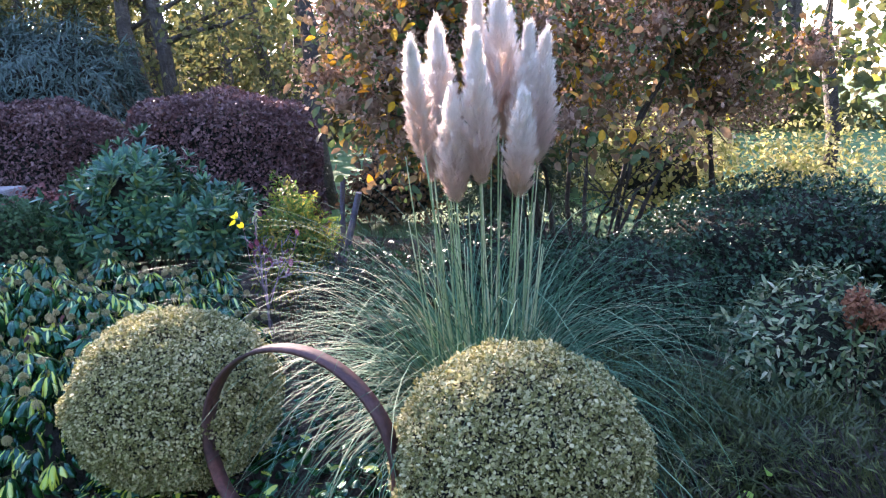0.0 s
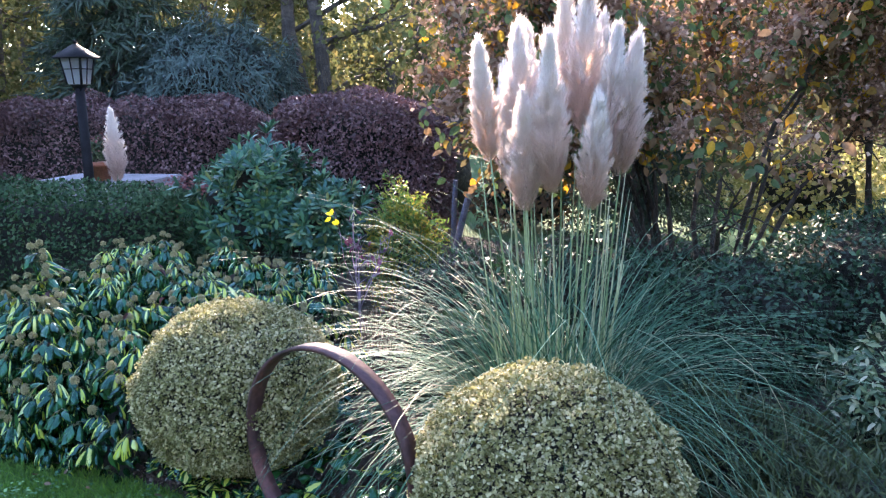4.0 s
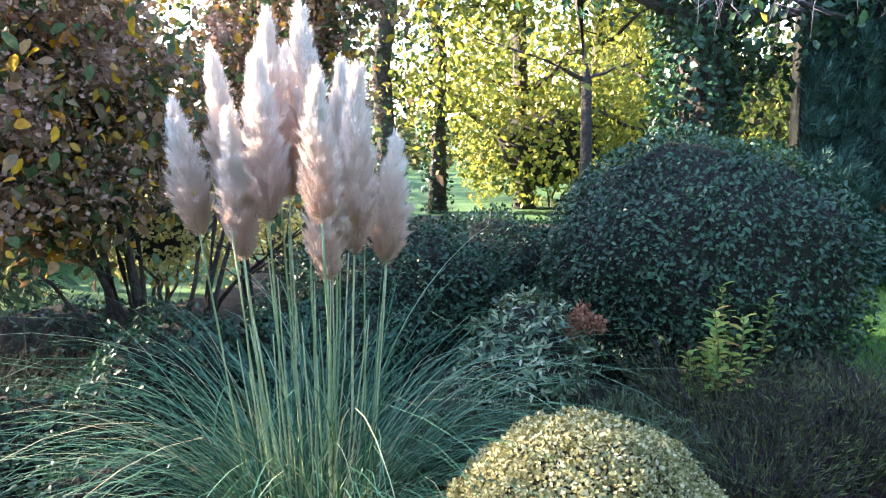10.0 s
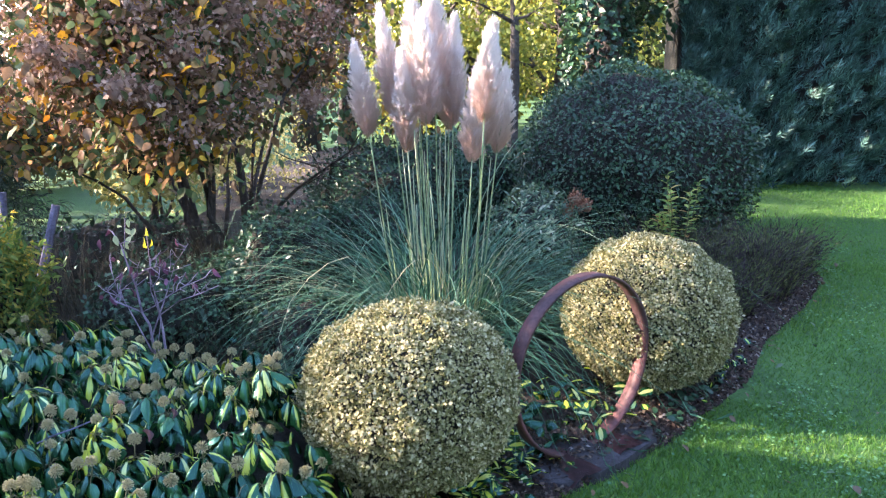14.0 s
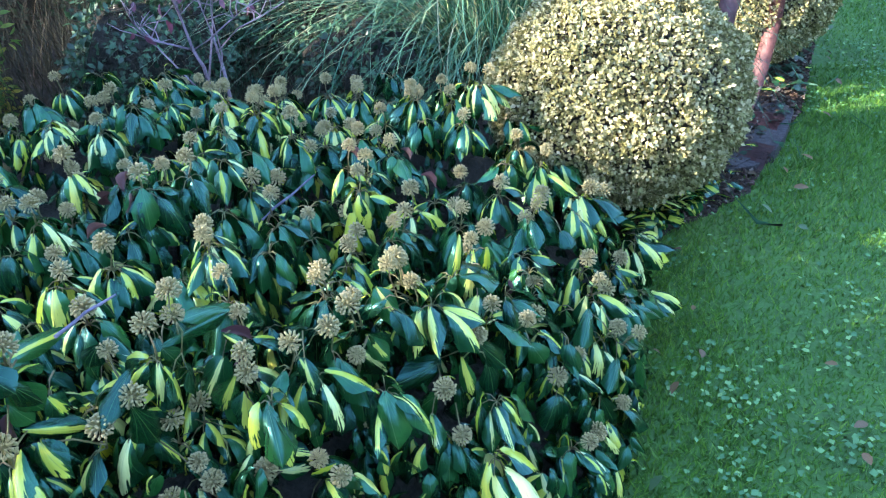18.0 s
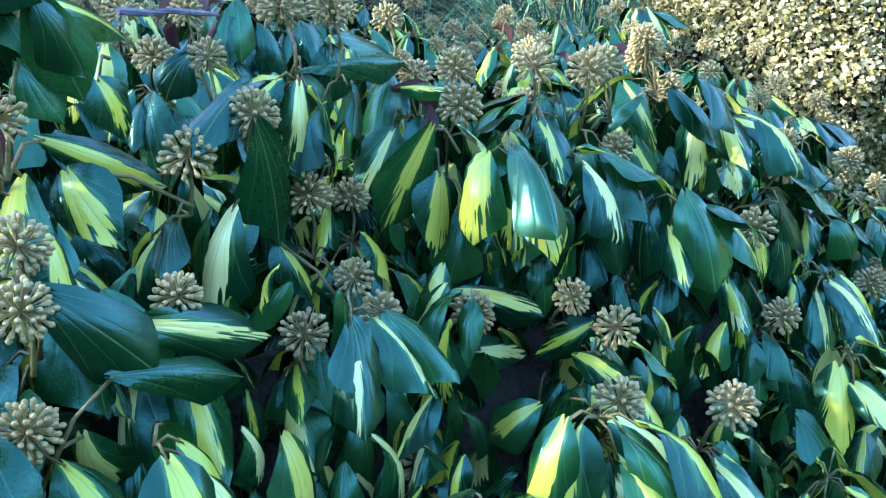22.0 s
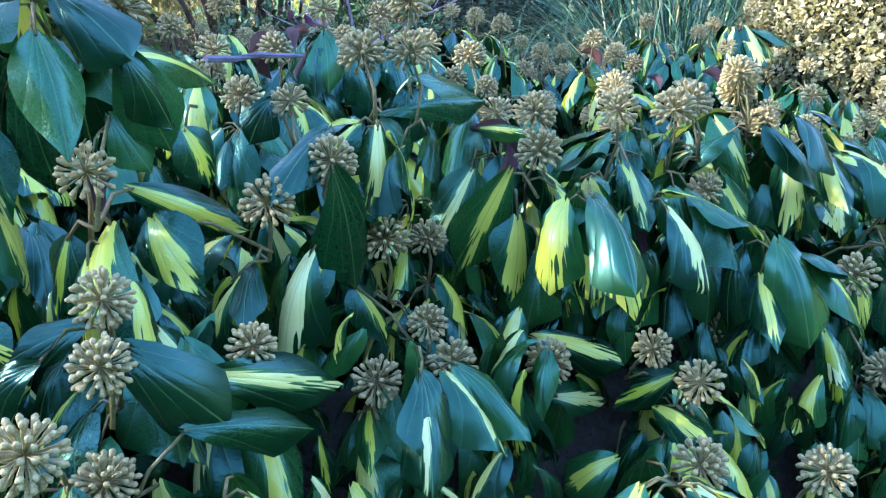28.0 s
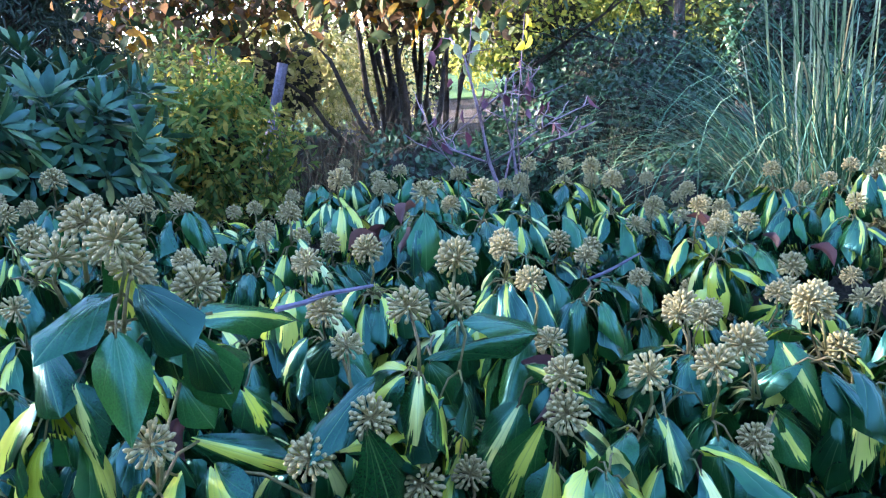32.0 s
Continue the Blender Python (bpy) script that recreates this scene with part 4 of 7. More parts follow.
LEAVES_6 = [(-1.938, 2.759, 0.332, -1.943, 2.739, 0.3, 0.038, 0),
    (-1.908, 2.632, 0.186, -1.901, 2.599, 0.111, 0.034, 0),
    (-1.871, 2.853, 0.377, -1.937, 2.859, 0.359, 0.037, 2),
    (-1.862, 2.603, 0.234, -1.923, 2.619, 0.212, 0.029, 0),
    (-1.845, 2.567, 0.222, -1.831, 2.538, 0.143, 0.028, 0),
    (-1.81, 2.869, 0.405, -1.84, 2.867, 0.349, 0.038, 2),
    (-1.791, 2.653, 0.289, -1.872, 2.668, 0.27, 0.033, 0),
    (-1.788, 2.841, 0.423, -1.791, 2.841, 0.374, 0.031, 2),
    (-1.784, 2.63, 0.294, -1.821, 2.621, 0.255, 0.023, 2),
    (-1.78, 2.868, 0.411, -1.82, 2.864, 0.356, 0.024, 2),
    (-1.769, 2.894, 0.434, -1.81, 2.902, 0.372, 0.027, 2)]
LEAVES_7 = [(-1.596, 2.703, 0.338, -1.623, 2.683, 0.318, 0.034, 0)]


def ivy():
    o = np.array((-1.9, 3.3, 0.0))
    ov = Vector(o)
    t = thing("ivy_bush", "spreading variegated ivy with drooping dark leaves and green flower heads", "ivy", tuple(o))
    g = np.random.default_rng(11)
    rnd = random.Random(4)
    stem_bm = bmesh.new()
    heads = np.array(HEADS_CORNER + HEADS_FRONT + HEADS_LAWN + HEADS_CREST + HEADS_BACK)
    meshes = [umbel_mesh(s, b) for s, b in ((1, 66), (2, 54), (3, 74))]
    # the large leaves that stand out
    big = [[quick_mesh("leaf", *sh, (mt,)) for sh in IVY_SHAPES] for mt in (ivy_plain, ivy_streaked, ivy_pale, ivy_white)]
    spans = [float(np.ptp(sh[0][:, 0])) for sh in IVY_SHAPES]
    outward = np.array((-0.74, -0.18, 0.64))
    chosen = []
    for i, (ax, ay, az, bx, by, bz, broad, kind) in enumerate(LEAVES_0 + LEAVES_1 + LEAVES_2 + LEAVES_3 + LEAVES_4 + LEAVES_5 + LEAVES_6 + LEAVES_7):
        a, b = Vector((ax, ay, az)), Vector((bx, by, bz))
        ln = max((b - a).length * 1.06, broad * 1.25)
        k = rnd.randrange(len(IVY_SHAPES)) if kind else rnd.choice((0, 2, 3, 5))
        chosen += [np.array(a.lerp(b, q)) for q in (0.15, 0.5, 0.85)]
        lf = part_mesh("leaf", big[kind][k], t)
        face = outward + g.normal(0, 0.16, 3)
        m = Matrix([list(r) for r in frames(np.array([b - a]), np.array([face]))[0]]).to_4x4()
        lf.matrix_basis = Matrix.Translation(a - ov) @ m @ Matrix.Diagonal((broad * 1.12 / spans[k], ln, (ln + broad) * 0.5, 1))
        near = heads[np.argmin(np.linalg.norm(heads - np.array(a) + (0, 0, 0.03), axis=1))]
        root = Vector(near) - Vector((0, 0, 0.035))
        if (root - a).length > 0.09:
            root = a + (a - b).normalized() * 0.02 + Vector((0.045, 0.01, -0.01))
        tube(stem_bm, [a - ov, (a + root) / 2 - ov + Vector((0, 0, 0.009)), root - ov], [0.0012, 0.0013, 0.0015], 4)
    chosen = np.array(chosen)
    n_out = unit(outward)

    def covers(p, r):
        """Whether a leaf at p would lie against one of the large leaves, or over it."""
        off = np.array(p) - chosen
        rise = off @ n_out
        side = np.linalg.norm(off - rise[:, None] * n_out, axis=1)
        return bool(np.any((side < r) & (rise > -0.016) & (rise < 0.055)))

    # shoots over the whole mound, no two too close
    n = 3600
    xy = np.stack([g.uniform(-2.68, -0.72, n), g.uniform(2.42, 4.7, n)], -1)
    xy = xy[ivy_depth(xy[:, 0], xy[:, 1]) > 0.02]
    keep, cell = [], {}
    for i, (x, y) in enumerate(xy):
        key = (int(x / 0.08), int(y / 0.08))
        if any((xy[j][0] - x) ** 2 + (xy[j][1] - y) ** 2 < 0.074 ** 2 for a in (-1, 0, 1) for b in (-1, 0, 1) for j in cell.get((key[0] + a, key[1] + b), ())):
            continue
        cell.setdefault(key, []).append(i)
        keep.append(i)
    shoots = [(*p, True) for p in heads]
    for x, y in xy[keep]:
        z = float(ivy_height(x, y))
        if np.min(np.linalg.norm(heads - (x, y, z), axis=1)) > 0.055:
            crowd = x < -1.5 and y < 3.55
            shoots.append((x, y, z + g.uniform(-0.015, 0.05), g.random() < ((0.06 if y > 2.95 else 0.35) if crowd else 0.7)))
    one, many = [], [[] for _ in IVY_SHAPES]
    made_heads = 0
    for x, y, z, flower in shoots:
        e = 0.03
        grad = np.array([float(ivy_height(x + e, y) - ivy_height(x - e, y)), float(ivy_height(x, y + e) - ivy_height(x, y - e))]) / (2 * e)
        grad = grad / max(1.0, float(np.hypot(*grad)) / 1.6)
        up = Vector((-grad[0] * 0.5, -grad[1] * 0.5, 1)).normalized()
        head = Vector((x, y, z))
        foot = head - up * rnd.uniform(0.035, 0.06) if flower else head - up * 0.015
        if flower:
            tube(stem_bm, [foot - ov, (foot + head) / 2 - ov + Vector((rnd.uniform(-1, 1), rnd.uniform(-1, 1), 0)) * 0.006, head - ov], [0.0018, 0.0015, 0.001], 4)
            if made_heads < 300:
                made_heads += 1
                u = part_mesh("flower_head", meshes[rnd.randrange(3)], t, "")
                k = rnd.uniform(0.92, 1.2)
                u.matrix_basis = Matrix.Translation(head - ov) @ up.to_track_quat("Z", "Y").to_matrix().to_4x4() @ Matrix.Rotation(rnd.uniform(0, 6.28), 4, "Z") @ Matrix.Scale(k, 4)
        a0 = rnd.uniform(0, 6.28)
        count = rnd.choice((7, 8, 9, 10))
        tone = rnd.choices((0, 1, 2, 3), (4, 4, 4, 1))[0]
        for k in range(count):
            a = a0 + 6.283 * k / count + rnd.uniform(-0.4, 0.4)
            side = Vector((math.cos(a), math.sin(a), 0))
            down = Vector((-grad[0], -grad[1], 0))
            size = rnd.uniform(0.048, 0.082)
            drop = rnd.uniform(0.5, 2.8)
            along = (side * 1.0 + down * 0.7 + Vector((0, 0, -drop))).normalized()
            face = (side * rnd.uniform(0.5, 1.1) + down * 0.4 + Vector((rnd.uniform(-0.55, 0.55), rnd.uniform(-0.55, 0.55), 0.7))).normalized()
            at = foot + side * rnd.uniform(0.012, 0.03) + Vector((0, 0, rnd.uniform(-0.02, 0.012)))
            shape = rnd.randrange(len(IVY_SHAPES))
            if covers(at + along * size * 0.5, 0.034):
                continue
            tube(stem_bm, [foot - ov, (foot + at) / 2 - ov + Vector((0, 0, 0.006)), at - ov], [0.0012, 0.0011, 0.0009], 3)
            rec = (at - ov, along, face, size, shape, tone if rnd.random() < 0.75 else 0)
            (one if x < -2.0 and 2.85 < y < 3.6 and len(one) < 215 else many[shape]).append(rec)
    # a lower layer that closes the gaps
    for q in range(17500):
        x, y = (g.uniform(-2.66, -0.74), g.uniform(2.46, 4.65)) if q < 5500 else (g.uniform(-2.66, -1.6), g.uniform(2.5, 3.8))
        if ivy_depth(x, y) < 0.03:
            continue
        z = float(ivy_height(x, y)) * g.uniform(0.2, 0.9) - 0.025
        a = g.uniform(0, 6.28)
        along = Vector((math.cos(a), math.sin(a), g.uniform(-4.0, -0.7))).normalized()
        face = Vector((math.cos(a) * 0.8 + g.normal() * 0.35, math.sin(a) * 0.8 + g.normal() * 0.35, 0.6)).normalized()
        k = int(g.integers(len(IVY_SHAPES)))
        if covers(Vector((x, y, z)) + along * 0.03, 0.03):
            continue
        many[k].append((Vector((x, y, z)) - ov, along, face, g.uniform(0.038, 0.064), k, int(g.choice(4, p=(0.66, 0.2, 0.12, 0.02)))))
    for at, along, face, size, k, tone in one:
        lf = part_mesh("leaf", big[tone][k], t)
        m = Matrix([list(r) for r in frames(np.array([along]), np.array([face]))[0]]).to_4x4()
        lf.matrix_basis = Matrix.Translation(at) @ m @ Matrix.Diagonal((size * rnd.uniform(0.64, 0.92), size, size, 1))
    vs, fs, us, tones, k0 = [], [], [], [], 0
    fine = [(s, [r for r in rs if r[0][0] < 0.0]) for s, rs in zip(IVY_SHAPES, many)]
    coarse = [(s, [r for r in rs if r[0][0] >= 0.0]) for s, rs in zip(IVY_COARSE, many)]
    for shape, recs in fine + coarse:
        at = np.array([r[0] for r in recs])
        v, f, u = scatter(shape, at, frames(np.array([r[1] for r in recs]), np.array([r[2] for r in recs])), np.array([r[3] for r in recs]), g.uniform(0.6, 0.92, len(recs)))
        vs.append(v), fs.append(f + k0), us.append(u), tones.append(np.repeat([r[5] for r in recs], len(shape[1])))
        k0 += len(v)
    tagged(part_mesh("leaf_mass", quick_mesh("leaf_mass", np.concatenate(vs), np.concatenate(fs), np.concatenate(us), ivy_mass, mat_index=np.concatenate(tones)), t), kind="stuff")
    part("stem_web", stem_bm, stem_mat, t)
    # sheet inside the mound, coloured near black as the shade under the leaves
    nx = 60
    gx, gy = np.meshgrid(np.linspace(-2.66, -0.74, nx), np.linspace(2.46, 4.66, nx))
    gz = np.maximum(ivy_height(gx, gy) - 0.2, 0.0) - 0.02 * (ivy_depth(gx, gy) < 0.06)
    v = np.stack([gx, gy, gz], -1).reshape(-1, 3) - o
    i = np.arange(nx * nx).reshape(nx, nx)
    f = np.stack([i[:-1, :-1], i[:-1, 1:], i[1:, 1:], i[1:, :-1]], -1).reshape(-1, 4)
    part_mesh("shade_core", quick_mesh("shade_core", v, f, None, (shade_mat,)), t)


ivy()

# ---- planting in the bed ----
bark = surface("bark", [(0.3, (0.03, 0.026, 0.022)), (0.7, (0.09, 0.075, 0.065))], 6, 0.9, relief=1.0, fine=6, depth=0.03)
grey_wood = surface("weathered_wood", [(0.3, (0.07, 0.07, 0.11)), (0.7, (0.19, 0.175, 0.25))], 12, 0.85, relief=0.6, depth=0.006)
rhodo_mat = leaf_material("rhododendron_leaf", [(0.0, (0.02, 0.075, 0.04)), (0.6, (0.05, 0.145, 0.07)), (0.93, (0.1, 0.2, 0.06)), (1.0, (0.2, 0.22, 0.07))], 0.33, 0.2, spec=0.6)
dark_leaf = leaf_material("dark_shrub_leaf", [(0.0, (0.007, 0.032, 0.018)), (0.6, (0.022, 0.078, 0.04)), (0.88, (0.05, 0.135, 0.065)), (1.0, (0.1, 0.18, 0.08))], 0.4, 0.12, patch=0.2, patch_scale=3, spec=0.4)
holly_mat = leaf_material("pale_edged_leaf", [(0.0, (0.03, 0.08, 0.04)), (0.6, (0.07, 0.14, 0.06)), (0.8, (0.22, 0.28, 0.13)), (1.0, (0.5, 0.5, 0.34))], 0.35, 0.12)
purple_hedge_mat = leaf_material("purple_hedge_leaf", [(0.0, (0.06, 0.03, 0.033)), (0.5, (0.14, 0.068, 0.07)), (0.85, (0.25, 0.145, 0.14)), (1.0, (0.38, 0.27, 0.24))], 0.6, 0.2, patch=0.25, patch_scale=3)
green_hedge_mat = leaf_material("green_hedge_leaf", [(0.0, (0.02, 0.055, 0.028)), (0.6, (0.042, 0.1, 0.045)), (1.0, (0.08, 0.14, 0.07))], 0.65, 0.12, spec=0.12)
yellow_bush_mat = leaf_material("yellowing_leaf", [(0.0, (0.06, 0.14, 0.04)), (0.45, (0.13, 0.25, 0.06)), (0.75, (0.34, 0.34, 0.07)), (1.0, (0.6, 0.42, 0.08))], 0.45, 0.5, spec=0.2, patch=0.2, patch_scale=4)
brown_head_mat = leaf_material("dry_flower", [(0.0, (0.18, 0.1, 0.07)), (0.5, (0.42, 0.25, 0.18)), (1.0, (0.58, 0.41, 0.31))], 0.8, 0.4)
autumn_mat = leaf_material("autumn_leaf", [(0.0, (0.05, 0.1, 0.04)), (0.3, (0.11, 0.15, 0.055)), (0.5, (0.2, 0.13, 0.075)), (0.82, (0.3, 0.17, 0.085)), (0.93, (0.6, 0.36, 0.03)), (1.0, (0.6, 0.24, 0.03))], 0.6, 0.36, spec=0.25)
orange_mat = leaf_material("orange_flower", [(0.0, (0.22, 0.085, 0.05)), (0.6, (0.36, 0.15, 0.085)), (1.0, (0.5, 0.26, 0.16))], 0.8, 0.35)
spurge_mat = leaf_material("spurge_leaf", [(0.0, (0.12, 0.26, 0.06)), (0.6, (0.26, 0.38, 0.08)), (0.9, (0.45, 0.42, 0.1)), (1.0, (0.55, 0.25, 0.1))], 0.5, 0.35, by_object=True)
heather_mat = leaf_material("heather_leaf", [(0.0, (0.03, 0.024, 0.028)), (0.4, (0.07, 0.052, 0.056)), (0.62, (0.075, 0.11, 0.045)), (0.86, (0.17, 0.2, 0.075)), (1.0, (0.22, 0.17, 0.14))], 0.85, 0.1, spec=0.15, patch=0.3, patch_scale=4)
low_green_mat = leaf_material("low_green_leaf", [(0.0, (0.025, 0.05, 0.02)), (0.6, (0.055, 0.085, 0.03)), (0.9, (0.10, 0.14, 0.04)), (1.0, (0.2, 0.16, 0.08))], 0.5, 0.2, patch=0.25, patch_scale=5)
lime_mat = leaf_material("lime_leaf", [(0.0, (0.10, 0.26, 0.05)), (0.5, (0.3, 0.5, 0.08)), (0.8, (0.55, 0.62, 0.18)), (1.0, (0.75, 0.78, 0.5))], 0.4, 0.3, by_object=True)
purple_leaf_mat = leaf_material("purple_leaf", [(0.0, (0.10, 0.035, 0.07)), (0.6, (0.16, 0.055, 0.1)), (1.0, (0.24, 0.1, 0.15))], 0.5, 0.35)
purple_twig = surface("purple_twig", [(0.3, (0.16, 0.125, 0.17)), (0.7, (0.34, 0.27, 0.34))], 25, 0.8)
yellow_leaf_mat = leaf_material("bright_yellow_leaf", [(0.0, (0.75, 0.68, 0.02)), (1.0, (0.85, 0.8, 0.05))], 0.5, 0.4)
pale_tuft_mat = leaf_material("pale_tuft_leaf", [(0.0, (0.3, 0.42, 0.2)), (1.0, (0.55, 0.62, 0.36))], 0.5, 0.45, by_object=True)
red_leaf_mat = leaf_material("red_leaf", [(0.0, (0.16, 0.045, 0.045)), (0.6, (0.26, 0.08, 0.075)), (1.0, (0.34, 0.15, 0.11))], 0.5, 0.3)
rhodo_mat.node_tree.nodes["Principled BSDF"].inputs["Specular Tint"].default_value = (0.35, 0.8, 1.0, 1)
DIAMOND = (np.array([(0, 0, 0), (-0.33, 0.5, 0.06), (0, 1, -0.1), (0.33, 0.5, 0.06)]), np.array([(0, 2, 1), (0, 3, 2)]), np.array([(0.5, 0), (0.2, 0.5), (0.5, 1), (0.8, 0.5)]))


def shrub(name, at, radii, up, mat, template, size, count, label, seed, category="shrub", group="", bumps=0.12, depth=0.3, low=-0.75, spread=0.6, hang=0.0, core=0.82, stem=(5, 0.02), lift=0.3):
    """A bush: stems, a core painted shade-dark and a skin of leaves with an uneven outline. up: the height of its
    middle.
    """
    t = thing(name, label, category, (at[0], at[1], 0), group)
    pts, out = shell_points(count, (0, 0, up), radii, depth, seed, bumps, low)
    ok = pts[:, 2] > 0.015
    part_mesh("foliage", leaf_cloud("foliage", mat, template, pts[ok], out[ok], size, spread, hang, lift=lift), t)
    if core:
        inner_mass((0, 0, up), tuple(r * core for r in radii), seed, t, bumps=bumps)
    if stem:
        stems(t, stem[0], up, min(radii[:2]) * 0.6, stem[1], int(seed * 10), twig_mat)
    return t


def whorls(n, centre, radii, seed, per=9, low=-0.6):
    """Leaves in whorls at shoot ends: places, ways and facings."""
    tips, out = shell_points(n, centre, radii, 0.32, seed, 0.22, low)
    a = np.linspace(0, 2 * np.pi, per, endpoint=False)[None] + rng.random((len(tips), 1)) * 6.28
    x = unit(np.cross(out, [0.3, 0.2, 1.0]))
    y = np.cross(out, x)
    ray = x[:, None] * np.cos(a)[..., None] + y[:, None] * np.sin(a)[..., None]
    along = unit(ray + out[:, None] * rng.uniform(0.3, 1.9, ray.shape[:2])[..., None] + np.array([0, 0, 0.15]))
    face = unit(out[:, None] * 1.0 - ray * 0.2 + np.array([0, 0, 0.3]))
    at = tips[:, None] + ray * 0.008
    return at.reshape(-1, 3), along.reshape(-1, 3), face.reshape(-1, 3)


def rhododendron():
    t = thing("rhododendron", "rounded rhododendron with long dark glossy leaves in whorls", "shrub", (-1.62, 4.85, 0))
    at, along, face = (np.concatenate(q) for q in zip(whorls(520, (-0.22, 0.1, 0.62), (0.44, 0.42, 0.42), 5.0, 9), whorls(330, (0.24, -0.03, 0.5), (0.3, 0.34, 0.31), 2.0, 9)))
    broad = leaf([(0, 0.02), (0.12, 0.06), (0.4, 0.125), (0.7, 0.14), (0.9, 0.075), (1, 0.01)], -0.15, 0.25)
    v, f, u = scatter(broad, at, frames(along, face), rng.uniform(0.05, 0.088, len(at)))
    part_mesh("foliage", quick_mesh("foliage", v, f, u, (rhodo_mat,)), t)
    inner_mass((-0.22, 0.1, 0.58), (0.36, 0.34, 0.34), 5.0, t)
    inner_mass((0.24, -0.03, 0.47), (0.25, 0.28, 0.26), 2.0, t)
    stems(t, 7, 0.6, 0.35, 0.018, 51, twig_mat)


rhododendron()
shrub("yellowing_bush", (-0.84, 4.68), (0.22, 0.2, 0.36), 0.42, yellow_bush_mat, LANCE, 0.036, 6000, "small loose bush with yellowing green leaves", 6.1, hang=0.2, core=0.5, bumps=0.3, depth=0.5)
shrub("round_evergreen", (2.68, 2.6), (0.86, 0.86, 0.72), 0.57, dark_leaf, SMALL, 0.027, 27000, "large dome-shaped evergreen shrub with dark glossy leaves", 7.3, bumps=0.05, depth=0.14, low=-0.85, core=0.9)
shrub("dark_laurel", (1.85, 4.1), (0.85, 0.6, 0.44), 0.36, dark_leaf, SMALL, 0.028, 20000, "low spreading laurel with dark glossy leaves", 9.1, bumps=0.16)
shrub("dark_laurel", (3.2, 4.3), (0.9, 0.7, 0.42), 0.28, dark_leaf, SMALL, 0.029, 17000, "low spreading laurel with dark glossy leaves", 9.9, bumps=0.16)
shrub("dark_laurel", (0.95, 3.75), (0.5, 0.35, 0.34), 0.28, dark_leaf, SMALL, 0.027, 7500, "low spreading laurel with dark glossy leaves behind the pampas", 3.9, bumps=0.16)
shrub("dark_laurel", (-0.35, 4.15), (0.42, 0.3, 0.28), 0.2, dark_leaf, SMALL, 0.028, 4600, "low dark evergreen under the brown shrub", 2.9, bumps=0.2)
shrub("dark_laurel", (-0.3, 3.4), (0.3, 0.24, 0.24), 0.16, dark_leaf, SMALL, 0.028, 2100, "low dark evergreen between ivy and pampas", 2.1, bumps=0.2)
shrub("dark_laurel", (0.35, 3.95), (0.55, 0.32, 0.36), 0.26, dark_leaf, SMALL, 0.029, 7600, "low dark evergreen under the tall shrub", 1.1, bumps=0.2)
shrub("dark_laurel", (0.5, 5.6), (0.9, 0.4, 0.25), 0.15, dark_leaf, SMALL, 0.045, 1800, "low dark evergreen behind the tall shrub", 1.7, bumps=0.2)
shrub("pale_edged_shrub", (1.45, 2.95), (0.36, 0.27, 0.3), 0.3, holly_mat, LANCE, 0.04, 3600, "small shrub with pale-edged pointed leaves", 4.4, bumps=0.15, hang=0.3)
shrub("green_groundcover", (1.05, 2.35), (0.42, 0.3, 0.2), 0.1, low_green_mat, NEEDLE, 0.042, 7500, "low tufted green plants on the soil", 4.9, bumps=0.25, low=-0.2, core=0.7, stem=None, lift=0.9)
shrub("green_groundcover", (0.75, 2.7), (0.4, 0.25, 0.22), 0.1, low_green_mat, NEEDLE, 0.042, 6500, "low tufted green plants on the soil", 5.9, bumps=0.25, low=-0.2, core=0.7, stem=None, lift=0.9)


def heather(x, y, r, h, n, seed, label):
    """A heather: many thin upright sprigs with tiny leaves."""
    t = thing("heather", label, "heather", (x, y, 0), group="heathers at the lawn's edge")
    g = np.random.default_rng(seed)
    v, f = strip_blades(n, (0, 0, 0), r * 0.75, (h * 0.7, h * 1.3), (0.0, 0.65), (0.0, 0.5), 0.0026, seed, 4)
    v[:, 2] = np.maximum(v[:, 2], 0.01)
    tagged(part_mesh("sprig_mass", quick_mesh("sprig_mass", v, f, None, (heather_mat,)), t), kind="stuff")
    k = v.reshape(n, -1, 3)
    at = np.concatenate([k[:, 2 * i] for i in (1, 2, 3, 4)])
    at = np.concatenate([at, at + g.normal(0, 0.012, at.shape)])
    at = at[at[:, 2] > 0.03]
    out = unit(np.stack([at[:, 0], at[:, 1], at[:, 2] * 0 + h], -1))
    part_mesh("foliage", leaf_cloud("foliage", heather_mat, SLIM, at, out, 0.034, 0.5, lift=1.6), t)


heather(1.2, 1.9, 0.3, 0.26, 620, 21, "dark purplish heather with thin brown-green sprigs")
heather(1.65, 1.72, 0.32, 0.3, 700, 22, "dark purplish heather with thin brown-green sprigs")
heather(2.12, 1.62, 0.3, 0.28, 620, 23, "dark purplish heather with thin brown-green sprigs")
heather(1.7, 2.15, 0.34, 0.34, 600, 24, "taller brownish heather behind the others")
heather(0.62, 2.05, 0.2, 0.16, 300, 25, "small brown heather beside the clipped ball")


